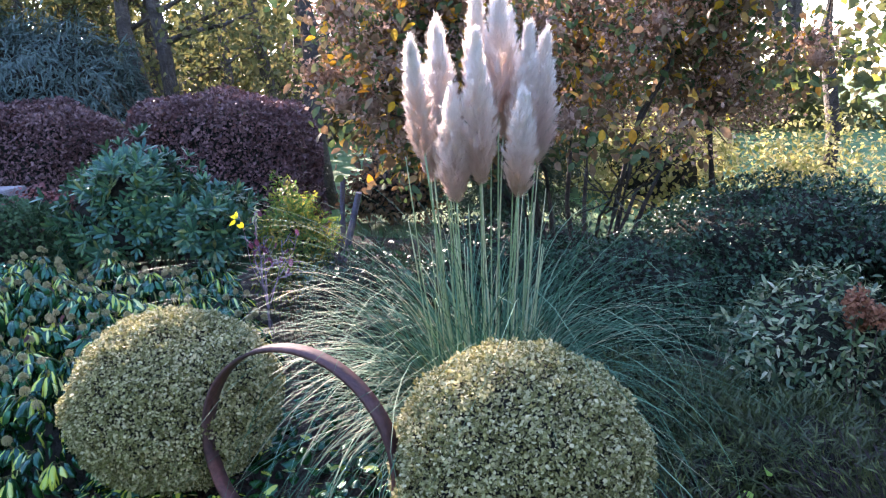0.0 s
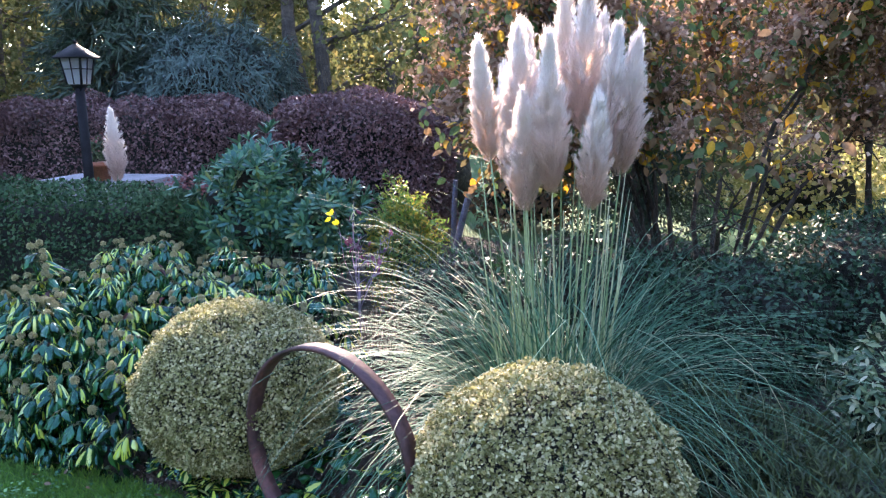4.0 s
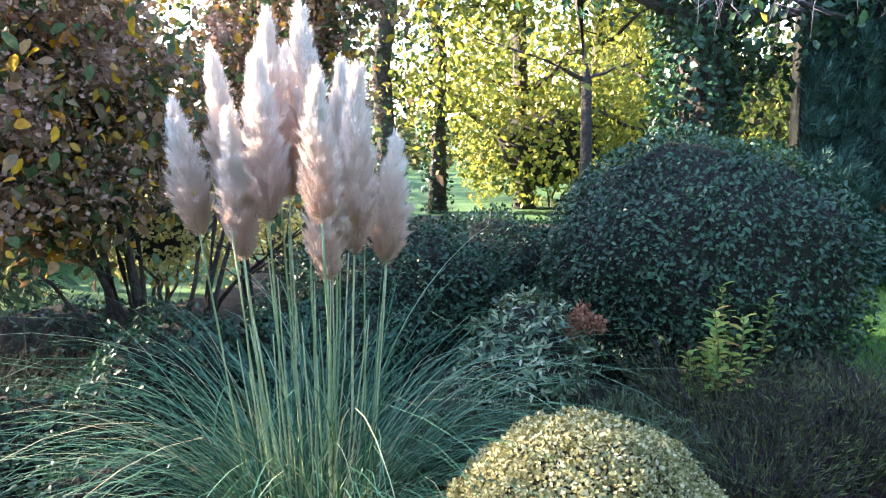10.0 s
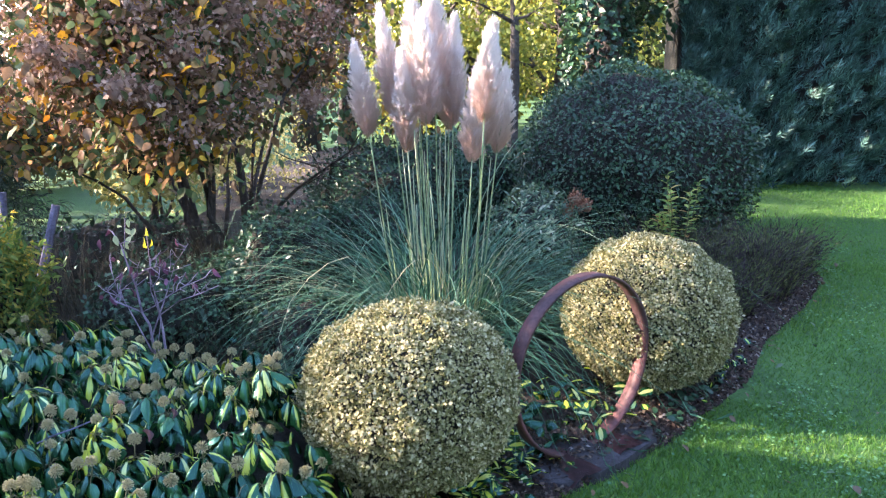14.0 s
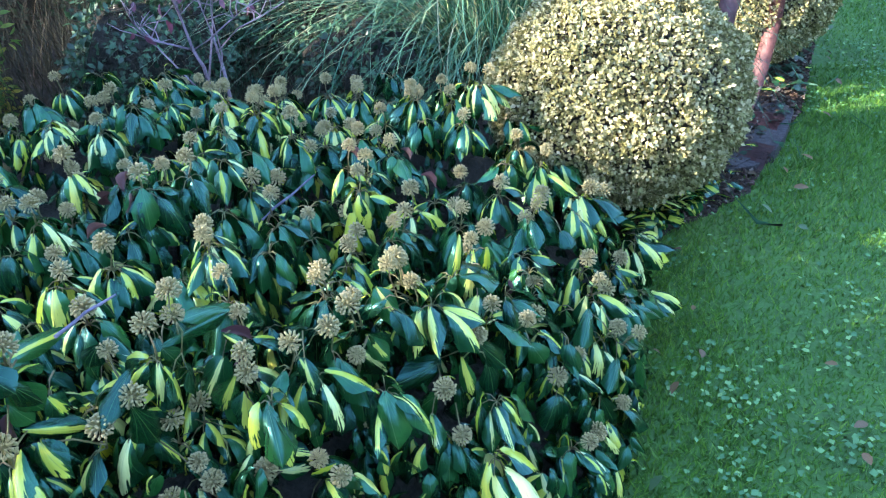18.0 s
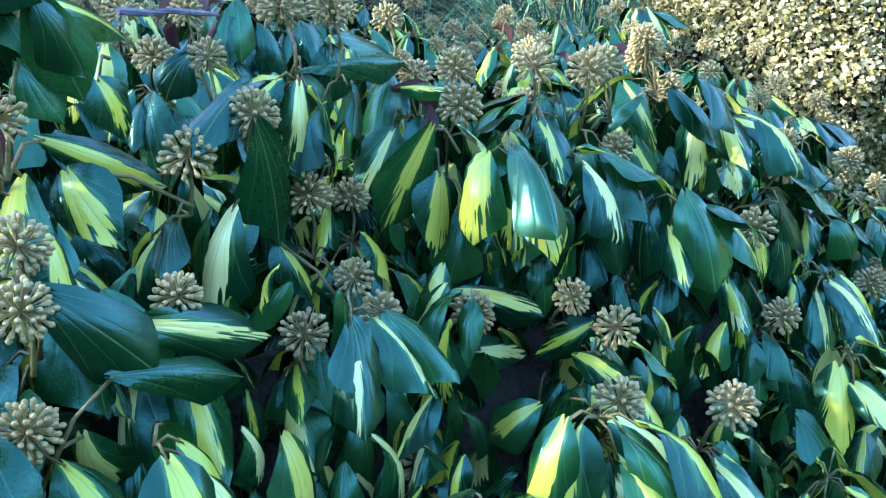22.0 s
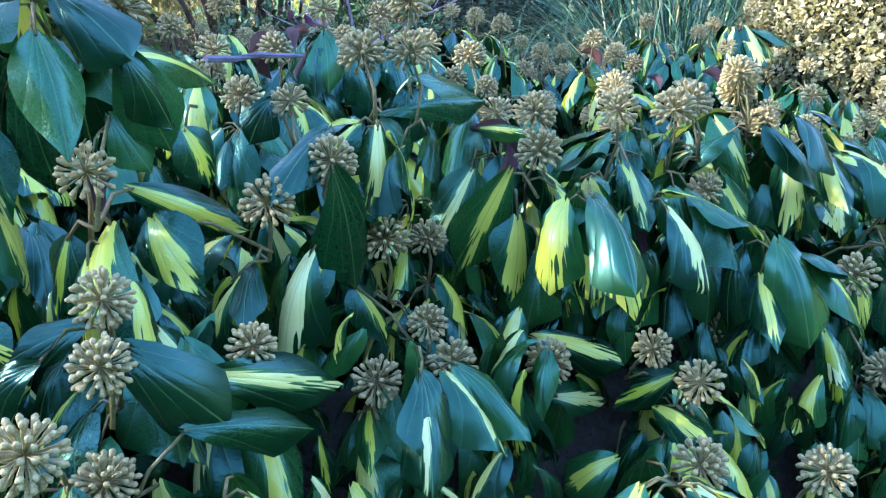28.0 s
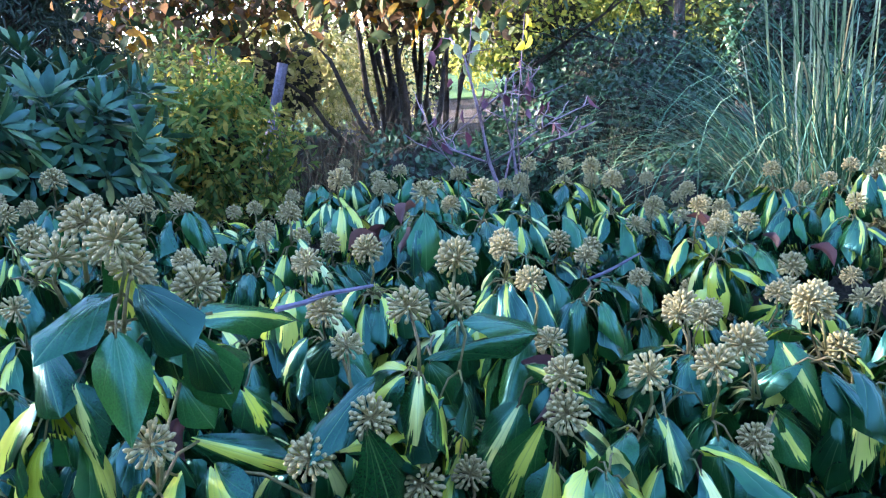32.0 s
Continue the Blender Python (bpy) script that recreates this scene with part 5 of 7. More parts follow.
def dried_hydrangea():
    t = thing("dried_hydrangea", "faded orange-brown hydrangea heads on thin stems", "flower", (1.46, 2.68, 0))
    rnd = random.Random(3)
    for dx, dy, z, r in ((0, 0, 0.55, 0.045), (0.06, -0.04, 0.5, 0.038), (0.03, 0.05, 0.46, 0.03)):
        bm = bmesh.new()
        tube(bm, bent((dx * 0.3, dy * 0.3, -0.02), (dx, dy, z), 0.03, 4, rnd), [0.004, 0.004, 0.003, 0.003, 0.002])
        part("stem", bm, twig_mat, t)
        at, out = shell_points(420, (dx, dy, z), (r, r, r * 1.1), 0.5, z * 9, 0.2, -0.8)
        part_mesh("flower_head", leaf_cloud("flower_head", orange_mat, DIAMOND, at, out, 0.018, 0.9), t)


dried_hydrangea()


spurge_leaf = quick_mesh("leaf", *OVAL, (spurge_mat,))


def spurge(x, y, h, seed):
    t = thing("spurge", "upright spurge with yellow-green leaves and reddish tips", "plant", (x, y, 0), group="spurge shoots")
    rnd = random.Random(seed)
    for k in range(3):
        top = Vector((rnd.uniform(-0.11, 0.11), rnd.uniform(-0.11, 0.11), h * rnd.uniform(0.6, 1)))
        foot = Vector((top.x * 0.4, top.y * 0.4, -0.01))
        bm = bmesh.new()
        tube(bm, bent(foot, top, 0.03, 4, rnd), [0.004, 0.004, 0.003, 0.003, 0.002], 5)
        part("stem", bm, stem_mat, t)
        n = 24
        s = np.linspace(0.5, 1.0, n)
        a = 2.4 * np.arange(n)
        at = np.array(foot)[None] + (np.array(top) - np.array(foot))[None] * s[:, None]
        ray = np.stack([np.cos(a), np.sin(a), 1.4 * s - 0.6], -1)
        turns = frames(ray, np.stack([-np.cos(a) * 0.4, -np.sin(a) * 0.4, np.ones(n)], -1))
        for q in range(n):
            lf = part_mesh("leaf", spurge_leaf, t)
            lf.matrix_basis = Matrix.Translation(at[q]) @ Matrix([list(w) for w in turns[q]]).to_4x4() @ Matrix.Scale(rnd.uniform(0.045, 0.065), 4)


spurge(1.66, 2.08, 0.68, 1)
spurge(1.92, 2.12, 0.66, 2)
spurge(1.8, 2.3, 0.5, 3)


def brown_shrub():
    """A tall hydrangea-like shrub: dark branching stems, oval green and yellow leaves, dry brown flower heads."""
    c = Vector((0.95, 4.95, 0))
    t = thing("brown_hydrangea", "tall shrub with green and yellow leaves and dry brown flowers", "shrub", c)
    rnd = random.Random(12)
    tips = []
    for k in range(16):
        a = 2 * math.pi * k / 11 + rnd.uniform(-0.2, 0.2)
        reach = rnd.uniform(0.6, 1.45)
        high = rnd.uniform(1.1, 2.75) if reach < 1.1 else rnd.uniform(0.9, 1.7)
        if k >= 11:
            # the boughs that lean over towards the stakes
            a, reach, high = math.pi * rnd.uniform(1.04, 1.22), rnd.uniform(1.1, 1.55), rnd.uniform(1.0, 2.0)
        if -1.0 < reach * math.cos(a) < 0.0:
            high = min(high, 1.75)
        foot = Vector((0.16 * math.cos(a), 0.16 * math.sin(a), -0.03))
        mid = Vector((reach * 0.45 * math.cos(a), reach * 0.45 * math.sin(a), high * 0.55))
        top = Vector((reach * math.cos(a), reach * math.sin(a), high))
        bm = bmesh.new()
        p1 = bent(foot, mid, 0.05, 4, rnd)
        tube(bm, p1 + bent(mid, top, 0.06, 4, rnd)[1:], [0.019, 0.018, 0.016, 0.014, 0.012, 0.01, 0.008, 0.006, 0.004])
        bough = part("branch", bm, bark, t)
        for j in range(12):
            s = rnd.uniform(0.3, 1)
            start = mid.lerp(top, s)
            end = start + Vector((rnd.uniform(-1, 1), rnd.uniform(-1, 1), rnd.uniform(-0.35, 0.8))) * rnd.uniform(0.2, 0.5)
            bm = bmesh.new()
            tube(bm, bent(start, end, 0.08, 3, rnd), [0.006, 0.005, 0.004, 0.002], 4)
            part("twig", bm, bark, bough)
            tips += [end, start.lerp(end, 0.6)]
    tips = np.array(tips)
    tips = np.concatenate([tips, tips + rng.normal(0, 0.12, tips.shape)])
    g = np.random.default_rng(3)
    at = np.repeat(tips, 30, 0) + g.normal(0, 0.12, (len(tips) * 30, 3))
    at = at[at[:, 2] > np.where(at[:, 0] > 0.3, 1.2, np.where(at[:, 0] > -0.6, 0.98, 0.8))]
    n = len(at)
    along = unit(np.stack([g.normal(size=n), g.normal(size=n), g.uniform(-1.6, 0.1, n)], -1))
    face = unit(np.stack([g.normal(size=n) * 0.7, g.normal(size=n) * 0.7, np.full(n, 0.8)], -1))
    v, f, u = scatter(OVAL, at, frames(along, face), g.uniform(0.032, 0.074, n))
    tagged(part_mesh("foliage", quick_mesh("foliage", v, f, u, (autumn_mat,)), t), "oval green leaves turning yellow and orange")
    # loose spent florets among the heads
    loose = np.repeat(tips[tips[:, 2] > 1.05], 90, 0)
    off = g.normal(0, 0.075, loose.shape) * np.array([1, 1, 0.7])
    tagged(part_mesh("floret_mass", leaf_cloud("floret_mass", brown_head_mat, DIAMOND, loose + off, unit(off), 0.026, 0.9), t), "dusty brown spent florets", kind="stuff")
    heads = tips[g.permutation(len(tips))[:300]]
    head_meshes = []
    for s in range(3):
        p, out = shell_points(170, (0, 0, 0), (0.055, 0.055, 0.065), 0.7, s * 3.3, 0.25, -0.8)
        p, out = p * 0.8, out
        hv, hf, hu = scatter(DIAMOND, p, frames(unit(out + 0.8 * random_ways(len(p))), random_ways(len(p))), 0.022 * rng.uniform(0.7, 1.3, len(p)))
        ball = bmesh.new()
        bmesh.ops.create_icosphere(ball, subdivisions=2, radius=0.04)
        bv, bf = np.array([q.co for q in ball.verts]), np.array([[q.index for q in w.verts] for w in ball.faces])
        ball.free()
        head_meshes.append(quick_mesh("flower_head", np.concatenate([hv, bv * (0.9, 0.9, 1.1)]), np.concatenate([hf, bf + len(hv)]), None, (brown_head_mat,)))
    for i, p in enumerate(heads):
        if p[2] < (1.2 if p[0] > 0.3 else 1.05 if p[0] > -0.6 else 1.25):
            continue
        h = part_mesh("flower_head", head_meshes[i % 3], t)
        h.matrix_basis = pose(*p, rnd.uniform(-40, 40), rnd.uniform(-40, 40), rnd.uniform(0, 360)) @ Matrix.Scale(rnd.uniform(0.9, 1.5), 4)


brown_shrub()


def leafy_stump(x, y, x2, y2, z2, r, label):
    t = new("garden_stake", bpy.data.meshes.new("garden_stake"))
    bm = bmesh.new()
    tube(bm, bent((0, 0, -0.05), (x2 - x, y2 - y, z2), 0.015, 5, random.Random(int(r * 1e4))), [r, r, r * 0.98, r * 0.96, r * 0.95, r * 0.93], 8)
    bm.to_mesh(t.data)
    bm.free()
    t.data.materials.append(grey_wood)
    t.location = (x, y, 0)
    tagged(t, label, "stake", "weathered stakes behind the ivy")


leafy_stump(-0.66, 4.826, -0.44, 4.69, 0.75, 0.021, "leaning weathered blue-grey wooden stake with a cut top")
leafy_stump(-0.62, 4.95, -0.55, 4.9, 0.82, 0.017, "upright weathered grey wooden stake behind the bush")


def purple_shrub():
    """Two pale violet stems that fork low down, a few hanging purple leaves and a tuft of pale ones on top."""
    foot = Vector((-0.855, 3.735, 0))
    t = thing("purple_shrub", "nearly bare small shrub with violet twigs and few purple leaves", "shrub", foot)
    rnd = random.Random(8)
    # distances along the shrub's broad side and heights
    boughs = (((0.03, -0.02), (0.0, 0.41), (-0.018, 0.467), (-0.034, 0.578), (-0.051, 0.664), (-0.066, 0.736), (-0.1, 0.79)),
              ((0.06, -0.02), (0.054, 0.4), (0.044, 0.502), (0.026, 0.602), (0.037, 0.68)),
              ((-0.018, 0.467), (0.029, 0.489), (0.096, 0.534), (0.154, 0.567), (0.243, 0.601)),
              ((-0.018, 0.467), (-0.07, 0.49), (-0.118, 0.51), (-0.15, 0.57)),
              ((-0.037, 0.6), (0.015, 0.638), (0.059, 0.649), (0.11, 0.625)),
              ((0.0, 0.3), (-0.09, 0.42), (-0.17, 0.53), (-0.19, 0.62)),
              ((0.044, 0.45), (0.12, 0.5), (0.2, 0.52), (0.27, 0.55)),
              ((0.0, 0.35), (0.05, 0.5), (0.08, 0.62), (0.14, 0.7)))
    side = Vector((0.43, -0.9, 0))
    back = Vector((0.9, 0.43, 0))
    tips = []
    for k, line in enumerate(boughs):
        off = 0.0 if k < 5 else rnd.uniform(0.03, 0.16)
        pts = [side * a + back * (off * min(1.0, i / 2) + rnd.uniform(-0.008, 0.008)) + Vector((0, 0, z)) for i, (a, z) in enumerate(line)]
        r = 0.0062 if k < 2 else 0.0036
        bm = bmesh.new()
        tube(bm, pts, [r * (1 - 0.65 * i / (len(pts) - 1)) for i in range(len(pts))], 6)
        bough = part("branch", bm, purple_twig, t)
        for j in range(7):
            q = rnd.uniform(0.45, 1.0) * (len(pts) - 1)
            i = min(int(q), len(pts) - 2)
            start = pts[i].lerp(pts[i + 1], q - i)
            end = start + (side * rnd.uniform(-1, 1) + back * rnd.uniform(-1, 1) + Vector((0, 0, rnd.uniform(-0.2, 0.9)))) * rnd.uniform(0.04, 0.11)
            bm = bmesh.new()
            tube(bm, bent(start, end, 0.1, 3, rnd), [0.0022, 0.0018, 0.0014, 0.0008], 4)
            part("twig", bm, purple_twig, bough)
            tips.append(end)
    hung = [Vector(p) for p in tips[::4]] + [side * a + Vector((0, 0, z)) for a, z in ((-0.147, 0.76), (-0.106, 0.69), (-0.077, 0.61), (0.029, 0.64), (0.081, 0.65), (0.125, 0.61), (0.088, 0.6), (-0.169, 0.54))]
    blade = leaf([(0, 0.04), (0.15, 0.17), (0.4, 0.27), (0.65, 0.22), (0.87, 0.1), (1, 0.01)], 0.35, 0.25)
    at = np.array(hung)
    along = unit(np.stack([rng.normal(0, 0.35, len(at)), rng.normal(0, 0.35, len(at)), -np.ones(len(at))], -1))
    v, f, u = scatter(blade, at, frames(along, random_ways(len(at))), rng.uniform(0.027, 0.046, len(at)))
    part_mesh("foliage", quick_mesh("foliage", v, f, u, (purple_leaf_mat,)), t, "hanging purple leaves")
    pale_me = quick_mesh("pale_leaf", *blade, (pale_tuft_mat,))
    for a, z in ((-0.044, 0.8), (-0.026, 0.768), (-0.054, 0.749), (-0.068, 0.722), (-0.088, 0.773), (-0.007, 0.799), (-0.03, 0.835), (-0.07, 0.815)):
        lf = part_mesh("pale_leaf", pale_me, t, "pale green leaf")
        m = Matrix([list(q) for q in frames(np.array([(rnd.uniform(-0.6, 0.6), rnd.uniform(-0.6, 0.6), -0.5)]), np.array([(-0.8, -0.4, rnd.uniform(0, 0.6))]))[0]]).to_4x4()
        lf.matrix_basis = Matrix.Translation(side * a + Vector((0, 0, z))) @ m @ Matrix.Scale(rnd.uniform(0.03, 0.042), 4)
    bm = bmesh.new()
    tube(bm, [side * -0.06 + Vector((0, 0, 0.7)), side * -0.05 + Vector((0, 0, 0.77)), side * -0.04 + Vector((0, 0, 0.84))], [0.002, 0.0016, 0.001], 4)
    part("twig", bm, purple_twig, t)
    # a few bright yellow leaves that hang at its edge
    yellow_me = quick_mesh("yellow_leaf", *blade, (yellow_leaf_mat,))
    for x, y, z, a in ((-0.075, -0.125, 0.83, -2.9), (-0.085, -0.12, 0.79, -2.2), (-0.06, -0.13, 0.78, 2.6), (-0.08, -0.12, 0.765, 2.0), (-0.07, -0.125, 0.805, -1.4)):
        lf = part_mesh("yellow_leaf", yellow_me, t, "bright yellow leaf")
        m = Matrix([list(q) for q in frames(np.array([(0.67 * math.sin(a), 0.74 * math.sin(a), math.cos(a))]), np.array([(0.74, -0.67, 0.15)]))[0]]).to_4x4()
        lf.matrix_basis = Matrix.Translation((x, y, z)) @ m @ Matrix.Scale(0.037, 4)
    bm = bmesh.new()
    tube(bm, bent((0.03, 0, 0.2), (-0.07, -0.12, 0.83), 0.03, 5, rnd), [0.003, 0.003, 0.0025, 0.002, 0.0015, 0.001], 4)
    part("twig", bm, purple_twig, t)


purple_shrub()


def dark_brush(x, y, r, h, n, seed, mat, label, width=0.0012):
    """Thin dry stems that fill the ground between larger plants."""
    t = thing("dry_brush", label, "undergrowth", (x, y, 0), kind="stuff")
    v, f = strip_blades(n, (0, 0, 0), r, (h * 0.6, h * 1.4), (0.0, 0.9), (0.0, 1.2), width, seed, 5)
    v[:, 2] = np.maximum(v[:, 2], 0.01)
    part_mesh("stem_mass", quick_mesh("stem_mass", v, f, None, (mat,)), t)


under_mat = leaf_material("undergrowth", [(0.0, (0.02, 0.022, 0.014)), (0.5, (0.045, 0.045, 0.03)), (0.85, (0.07, 0.075, 0.045)), (1.0, (0.13, 0.1, 0.07))], 0.75, 0.15, spec=0.2)
dark_brush(-0.45, 3.9, 0.5, 0.5, 900, 31, under_mat, "thin dry stems and grass between the shrubs")
dark_brush(-0.2, 4.4, 0.6, 0.55, 600, 32, under_mat, "thin dry stems and grass under the tall shrub")
dark_brush(0.45, 4.5, 0.6, 0.5, 900, 34, under_mat, "thin dry stems and grass round the tall shrub's foot")
dark_brush(-0.45, 4.75, 0.5, 0.6, 700, 35, under_mat, "thin dry stems between the stakes")
dark_brush(1.0, 3.35, 0.5, 0.35, 400, 33, under_mat, "thin dry stems behind the pampas grass")


def ground_leaves(name, centre, spread, n, size, mat, template, label, seed, flat=0.5, zmax=0.12, shared=3):
    """Single low leaves, each its own piece, on short stalks over the soil."""
    t = thing(name, label, "groundcover", (centre[0], centre[1], 0.03))
    g = np.random.default_rng(seed)
    tv, tf, tu = template
    me = quick_mesh("leaf", tv, tf, tu, (mat,))
    for k in range(n):
        x, y = g.normal(0, spread[0]), g.normal(0, spread[1])
        if centre[1] + y < edge_y(centre[0] + x) + 0.02:
            y = float(edge_y(centre[0] + x)) - centre[1] + 0.03 + abs(y) * 0.5
        a = g.uniform(0, 6.28)
        along = np.array([[math.cos(a), math.sin(a), g.uniform(-0.6, 0.3)]])
        face = np.array([[g.normal() * flat, g.normal() * flat - 0.3, 1.0]])
        lf = part_mesh("leaf", me, t)
        lf.matrix_basis = Matrix.Translation((x, y, g.uniform(0.01, zmax))) @ Matrix([list(r) for r in frames(along, face)[0]]).to_4x4() @ Matrix.Scale(size * g.uniform(0.7, 1.25), 4)
    return t


LOBED = ivy_leaf_shape(0.15, 0.2, -0.5, 0.18)
ground_leaves("variegated_groundcover", (-0.93, 2.26), (0.15, 0.06), 80, 0.05, ivy_pale, LOBED, "low lime and cream variegated leaves at the ball's foot", 41)
ground_leaves("variegated_groundcover", (-0.22, 2.18), (0.14, 0.12), 50, 0.055, ivy_pale, LOBED, "low lime variegated leaves behind the hoop", 42)
ground_leaves("variegated_groundcover", (-0.5, 2.5), (0.16, 0.12), 50, 0.055, ivy_pale, LOBED, "low lime variegated leaves between the clipped balls", 43)
ground_leaves("dark_groundcover", (0.1, 1.8), (0.26, 0.07), 130, 0.035, dark_leaf, LOBED, "small dark ivy leaves at the ball's foot", 44, zmax=0.05)
ground_leaves("dark_groundcover", (-0.4, 2.75), (0.3, 0.3), 260, 0.06, ivy_plain, IVY_SHAPES[0], "dark ivy leaves creeping over the soil", 45, zmax=0.16)
ground_leaves("dark_groundcover", (-0.95, 2.3), (0.2, 0.07), 150, 0.045, ivy_streaked, LOBED, "small dark ivy leaves round the ball's foot", 48, zmax=0.06)
ground_leaves("dark_groundcover", (0.4, 1.75), (0.14, 0.07), 90, 0.035, ivy_streaked, LOBED, "small dark ivy leaves at the lawn's edge", 49, zmax=0.05)
ground_leaves("dark_groundcover", (0.75, 2.2), (0.25, 0.25), 120, 0.045, low_green_mat, OVAL, "small green leaves on the soil", 46, zmax=0.14)
ground_leaves("lime_seedlings", (0.85, 2.25), (0.16, 0.16), 14, 0.05, lime_mat, OVAL, "few bright green leaves among low plants", 47, zmax=0.22)


def fallen_leaves():
    g = np.random.default_rng(77)
    tv, tf, tu = OVAL
    mats = (dry_mat, holly_mat, autumn_mat)
    meshes = [quick_mesh("fallen_leaf", tv, tf, tu, (m,)) for m in mats]
    t = thing("fallen_leaves", "scattered small dry and pale leaves lying on lawn and soil", "leaf", (0, 1.5, 0))
    for k in range(150):
        x = g.uniform(-2.3, 3.0)
        y = float(edge_y(x)) + (g.normal(0.05, 0.12) if k < 100 else g.uniform(-1.2, 0))
        lf = part_mesh("leaf", meshes[int(g.integers(3))], t)
        lf.matrix_basis = pose(x, y - 1.5, 0.03 + g.uniform(0, 0.006), g.uniform(-25, 25), g.uniform(-25, 25), g.uniform(0, 360)) @ Matrix.Scale(g.uniform(0.02, 0.045), 4)


fallen_leaves()


dead_mat = leaf_material("dead_leaf", [(0.0, (0.05, 0.02, 0.024)), (0.6, (0.09, 0.036, 0.04)), (1.0, (0.15, 0.075, 0.06))], 0.6, 0.2, by_object=True)


def ivy_litter():
    """Dead leaves and bare twigs caught in the ivy."""
    g = np.random.default_rng(5)
    me = quick_mesh("dead_leaf", *ivy_leaf_shape(0.9, 0.6, 1.2, 0.15, 0.6), (dead_mat,))
    brown = quick_mesh("dead_leaf", *ivy_leaf_shape(0.7, 0.7, 2.0, 0.12, -0.5), (dead_mat,))
    t = thing("dead_leaves", "curled reddish-brown dead leaves caught in the ivy", "leaf", (-2.0, 3.2, 0))
    for x, y, z, s, red in ((-2.13, 3.2, 0.5, 0.075, 1), (-2.14, 3.17, 0.49, 0.06, 1), (-1.79, 3.53, 0.53, 0.08, 1), (-1.75, 3.5, 0.55, 0.075, 1), (-1.8, 3.47, 0.53, 0.07, 0), (-1.55, 3.15, 0.5, 0.06, 0), (-1.62, 2.98, 0.48, 0.06, 0),
                            (-2.05, 3.05, 0.4, 0.06, 0), (-2.3, 3.42, 0.5, 0.06, 0), (-1.95, 3.45, 0.56, 0.06, 1), (-1.45, 3.05, 0.45, 0.05, 0), (-1.85, 2.8, 0.4, 0.05, 1)):
        lf = part_mesh("leaf", me if red else brown, t)
        lf.matrix_basis = pose(x + 2.0, y - 3.2, z, g.uniform(-110, -20), g.uniform(-40, 40), g.uniform(0, 360)) @ Matrix.Diagonal((s * 0.36, s * 0.62, s * 0.5, 1))
    rnd = random.Random(2)
    for a, b in (((-1.7, 3.29, 0.42), (-1.55, 3.22, 0.44)), ((-2.2, 3.9, 0.42), (-2.08, 3.7, 0.5)), ((-2.235, 3.375, 0.572), (-2.13, 3.345, 0.562))):
        tw = new("dead_twig", bpy.data.meshes.new("dead_twig"))
        bm = bmesh.new()
        tube(bm, bent(a, b, 0.05, 4, rnd), [0.0027, 0.0027, 0.0025, 0.0022, 0.0016], 6)
        bm.to_mesh(tw.data)
        bm.free()
        tw.data.materials.append(grey_wood)
        tagged(tw, "bare grey-violet twig lying over the ivy", "twig", "dead twigs on the ivy")


ivy_litter()

# ---- hedges, lamp and trees behind ----
def box_hedge(name, x0, x1, y0, y1, h, mat, template, size, density, label, seed, rounded=0.25, lump=0.05):
    """A clipped hedge with rounded shoulders."""
    t = thing(name, label, "hedge", ((x0 + x1) / 2, (y0 + y1) / 2, 0))
    lx, ly = (x1 - x0) / 2, (y1 - y0) / 2
    area = (x1 - x0) * h * 2 + (x1 - x0) * (y1 - y0) + (y1 - y0) * h * 2
    n = int(area * density)
    w = random_ways(n)
    p = 5
    k = (np.abs(w[:, 0]) ** p + np.abs(w[:, 1]) ** p + np.abs(w[:, 2]) ** p) ** (-1 / p)
    cube = w * k[:, None]
    u = rng.uniform(-1, 1, (n, 3))
    axis = np.argmax(np.abs(cube), 1)
    pts = u.copy()
    pts[np.arange(n), axis] = np.sign(cube[np.arange(n), axis])
    r = np.minimum(1, (np.abs(pts[:, 0]) ** 4 + np.abs(pts[:, 1]) ** 4 + np.abs(np.maximum(pts[:, 2], 0)) ** 4) ** (-1 / 4))
    pts = pts * r[:, None]
    bump_ = np.array([noise.fractal(Vector((a * lx * 2 + seed, b * ly * 2, c * h)), 1, 2, 2) for a, b, c in pts])
    out = unit(np.sign(pts) * np.abs(pts) ** 4)
    at = pts * np.array([lx, ly, h / 2]) + np.array([0, 0, h / 2]) + out * (lump * 2 * bump_ - rng.random(n) ** 2 * 0.1)[:, None]
    ok = (at[:, 2] > 0.02) & (out[:, 2] > -0.5)
    part_mesh("foliage", leaf_cloud("foliage", mat, template, at[ok], out[ok], size, 0.8), t)
    # block within the hedge, its near-black colour serving as inner shade
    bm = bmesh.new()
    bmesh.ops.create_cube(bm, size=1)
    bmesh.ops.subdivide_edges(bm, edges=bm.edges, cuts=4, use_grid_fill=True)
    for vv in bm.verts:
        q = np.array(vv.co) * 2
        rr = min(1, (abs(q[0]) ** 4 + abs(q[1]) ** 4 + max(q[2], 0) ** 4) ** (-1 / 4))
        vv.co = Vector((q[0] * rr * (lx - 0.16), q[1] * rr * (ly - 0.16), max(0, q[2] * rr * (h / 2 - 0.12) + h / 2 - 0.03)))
    part("shade_core", bm, shade_mat, t)
    return t


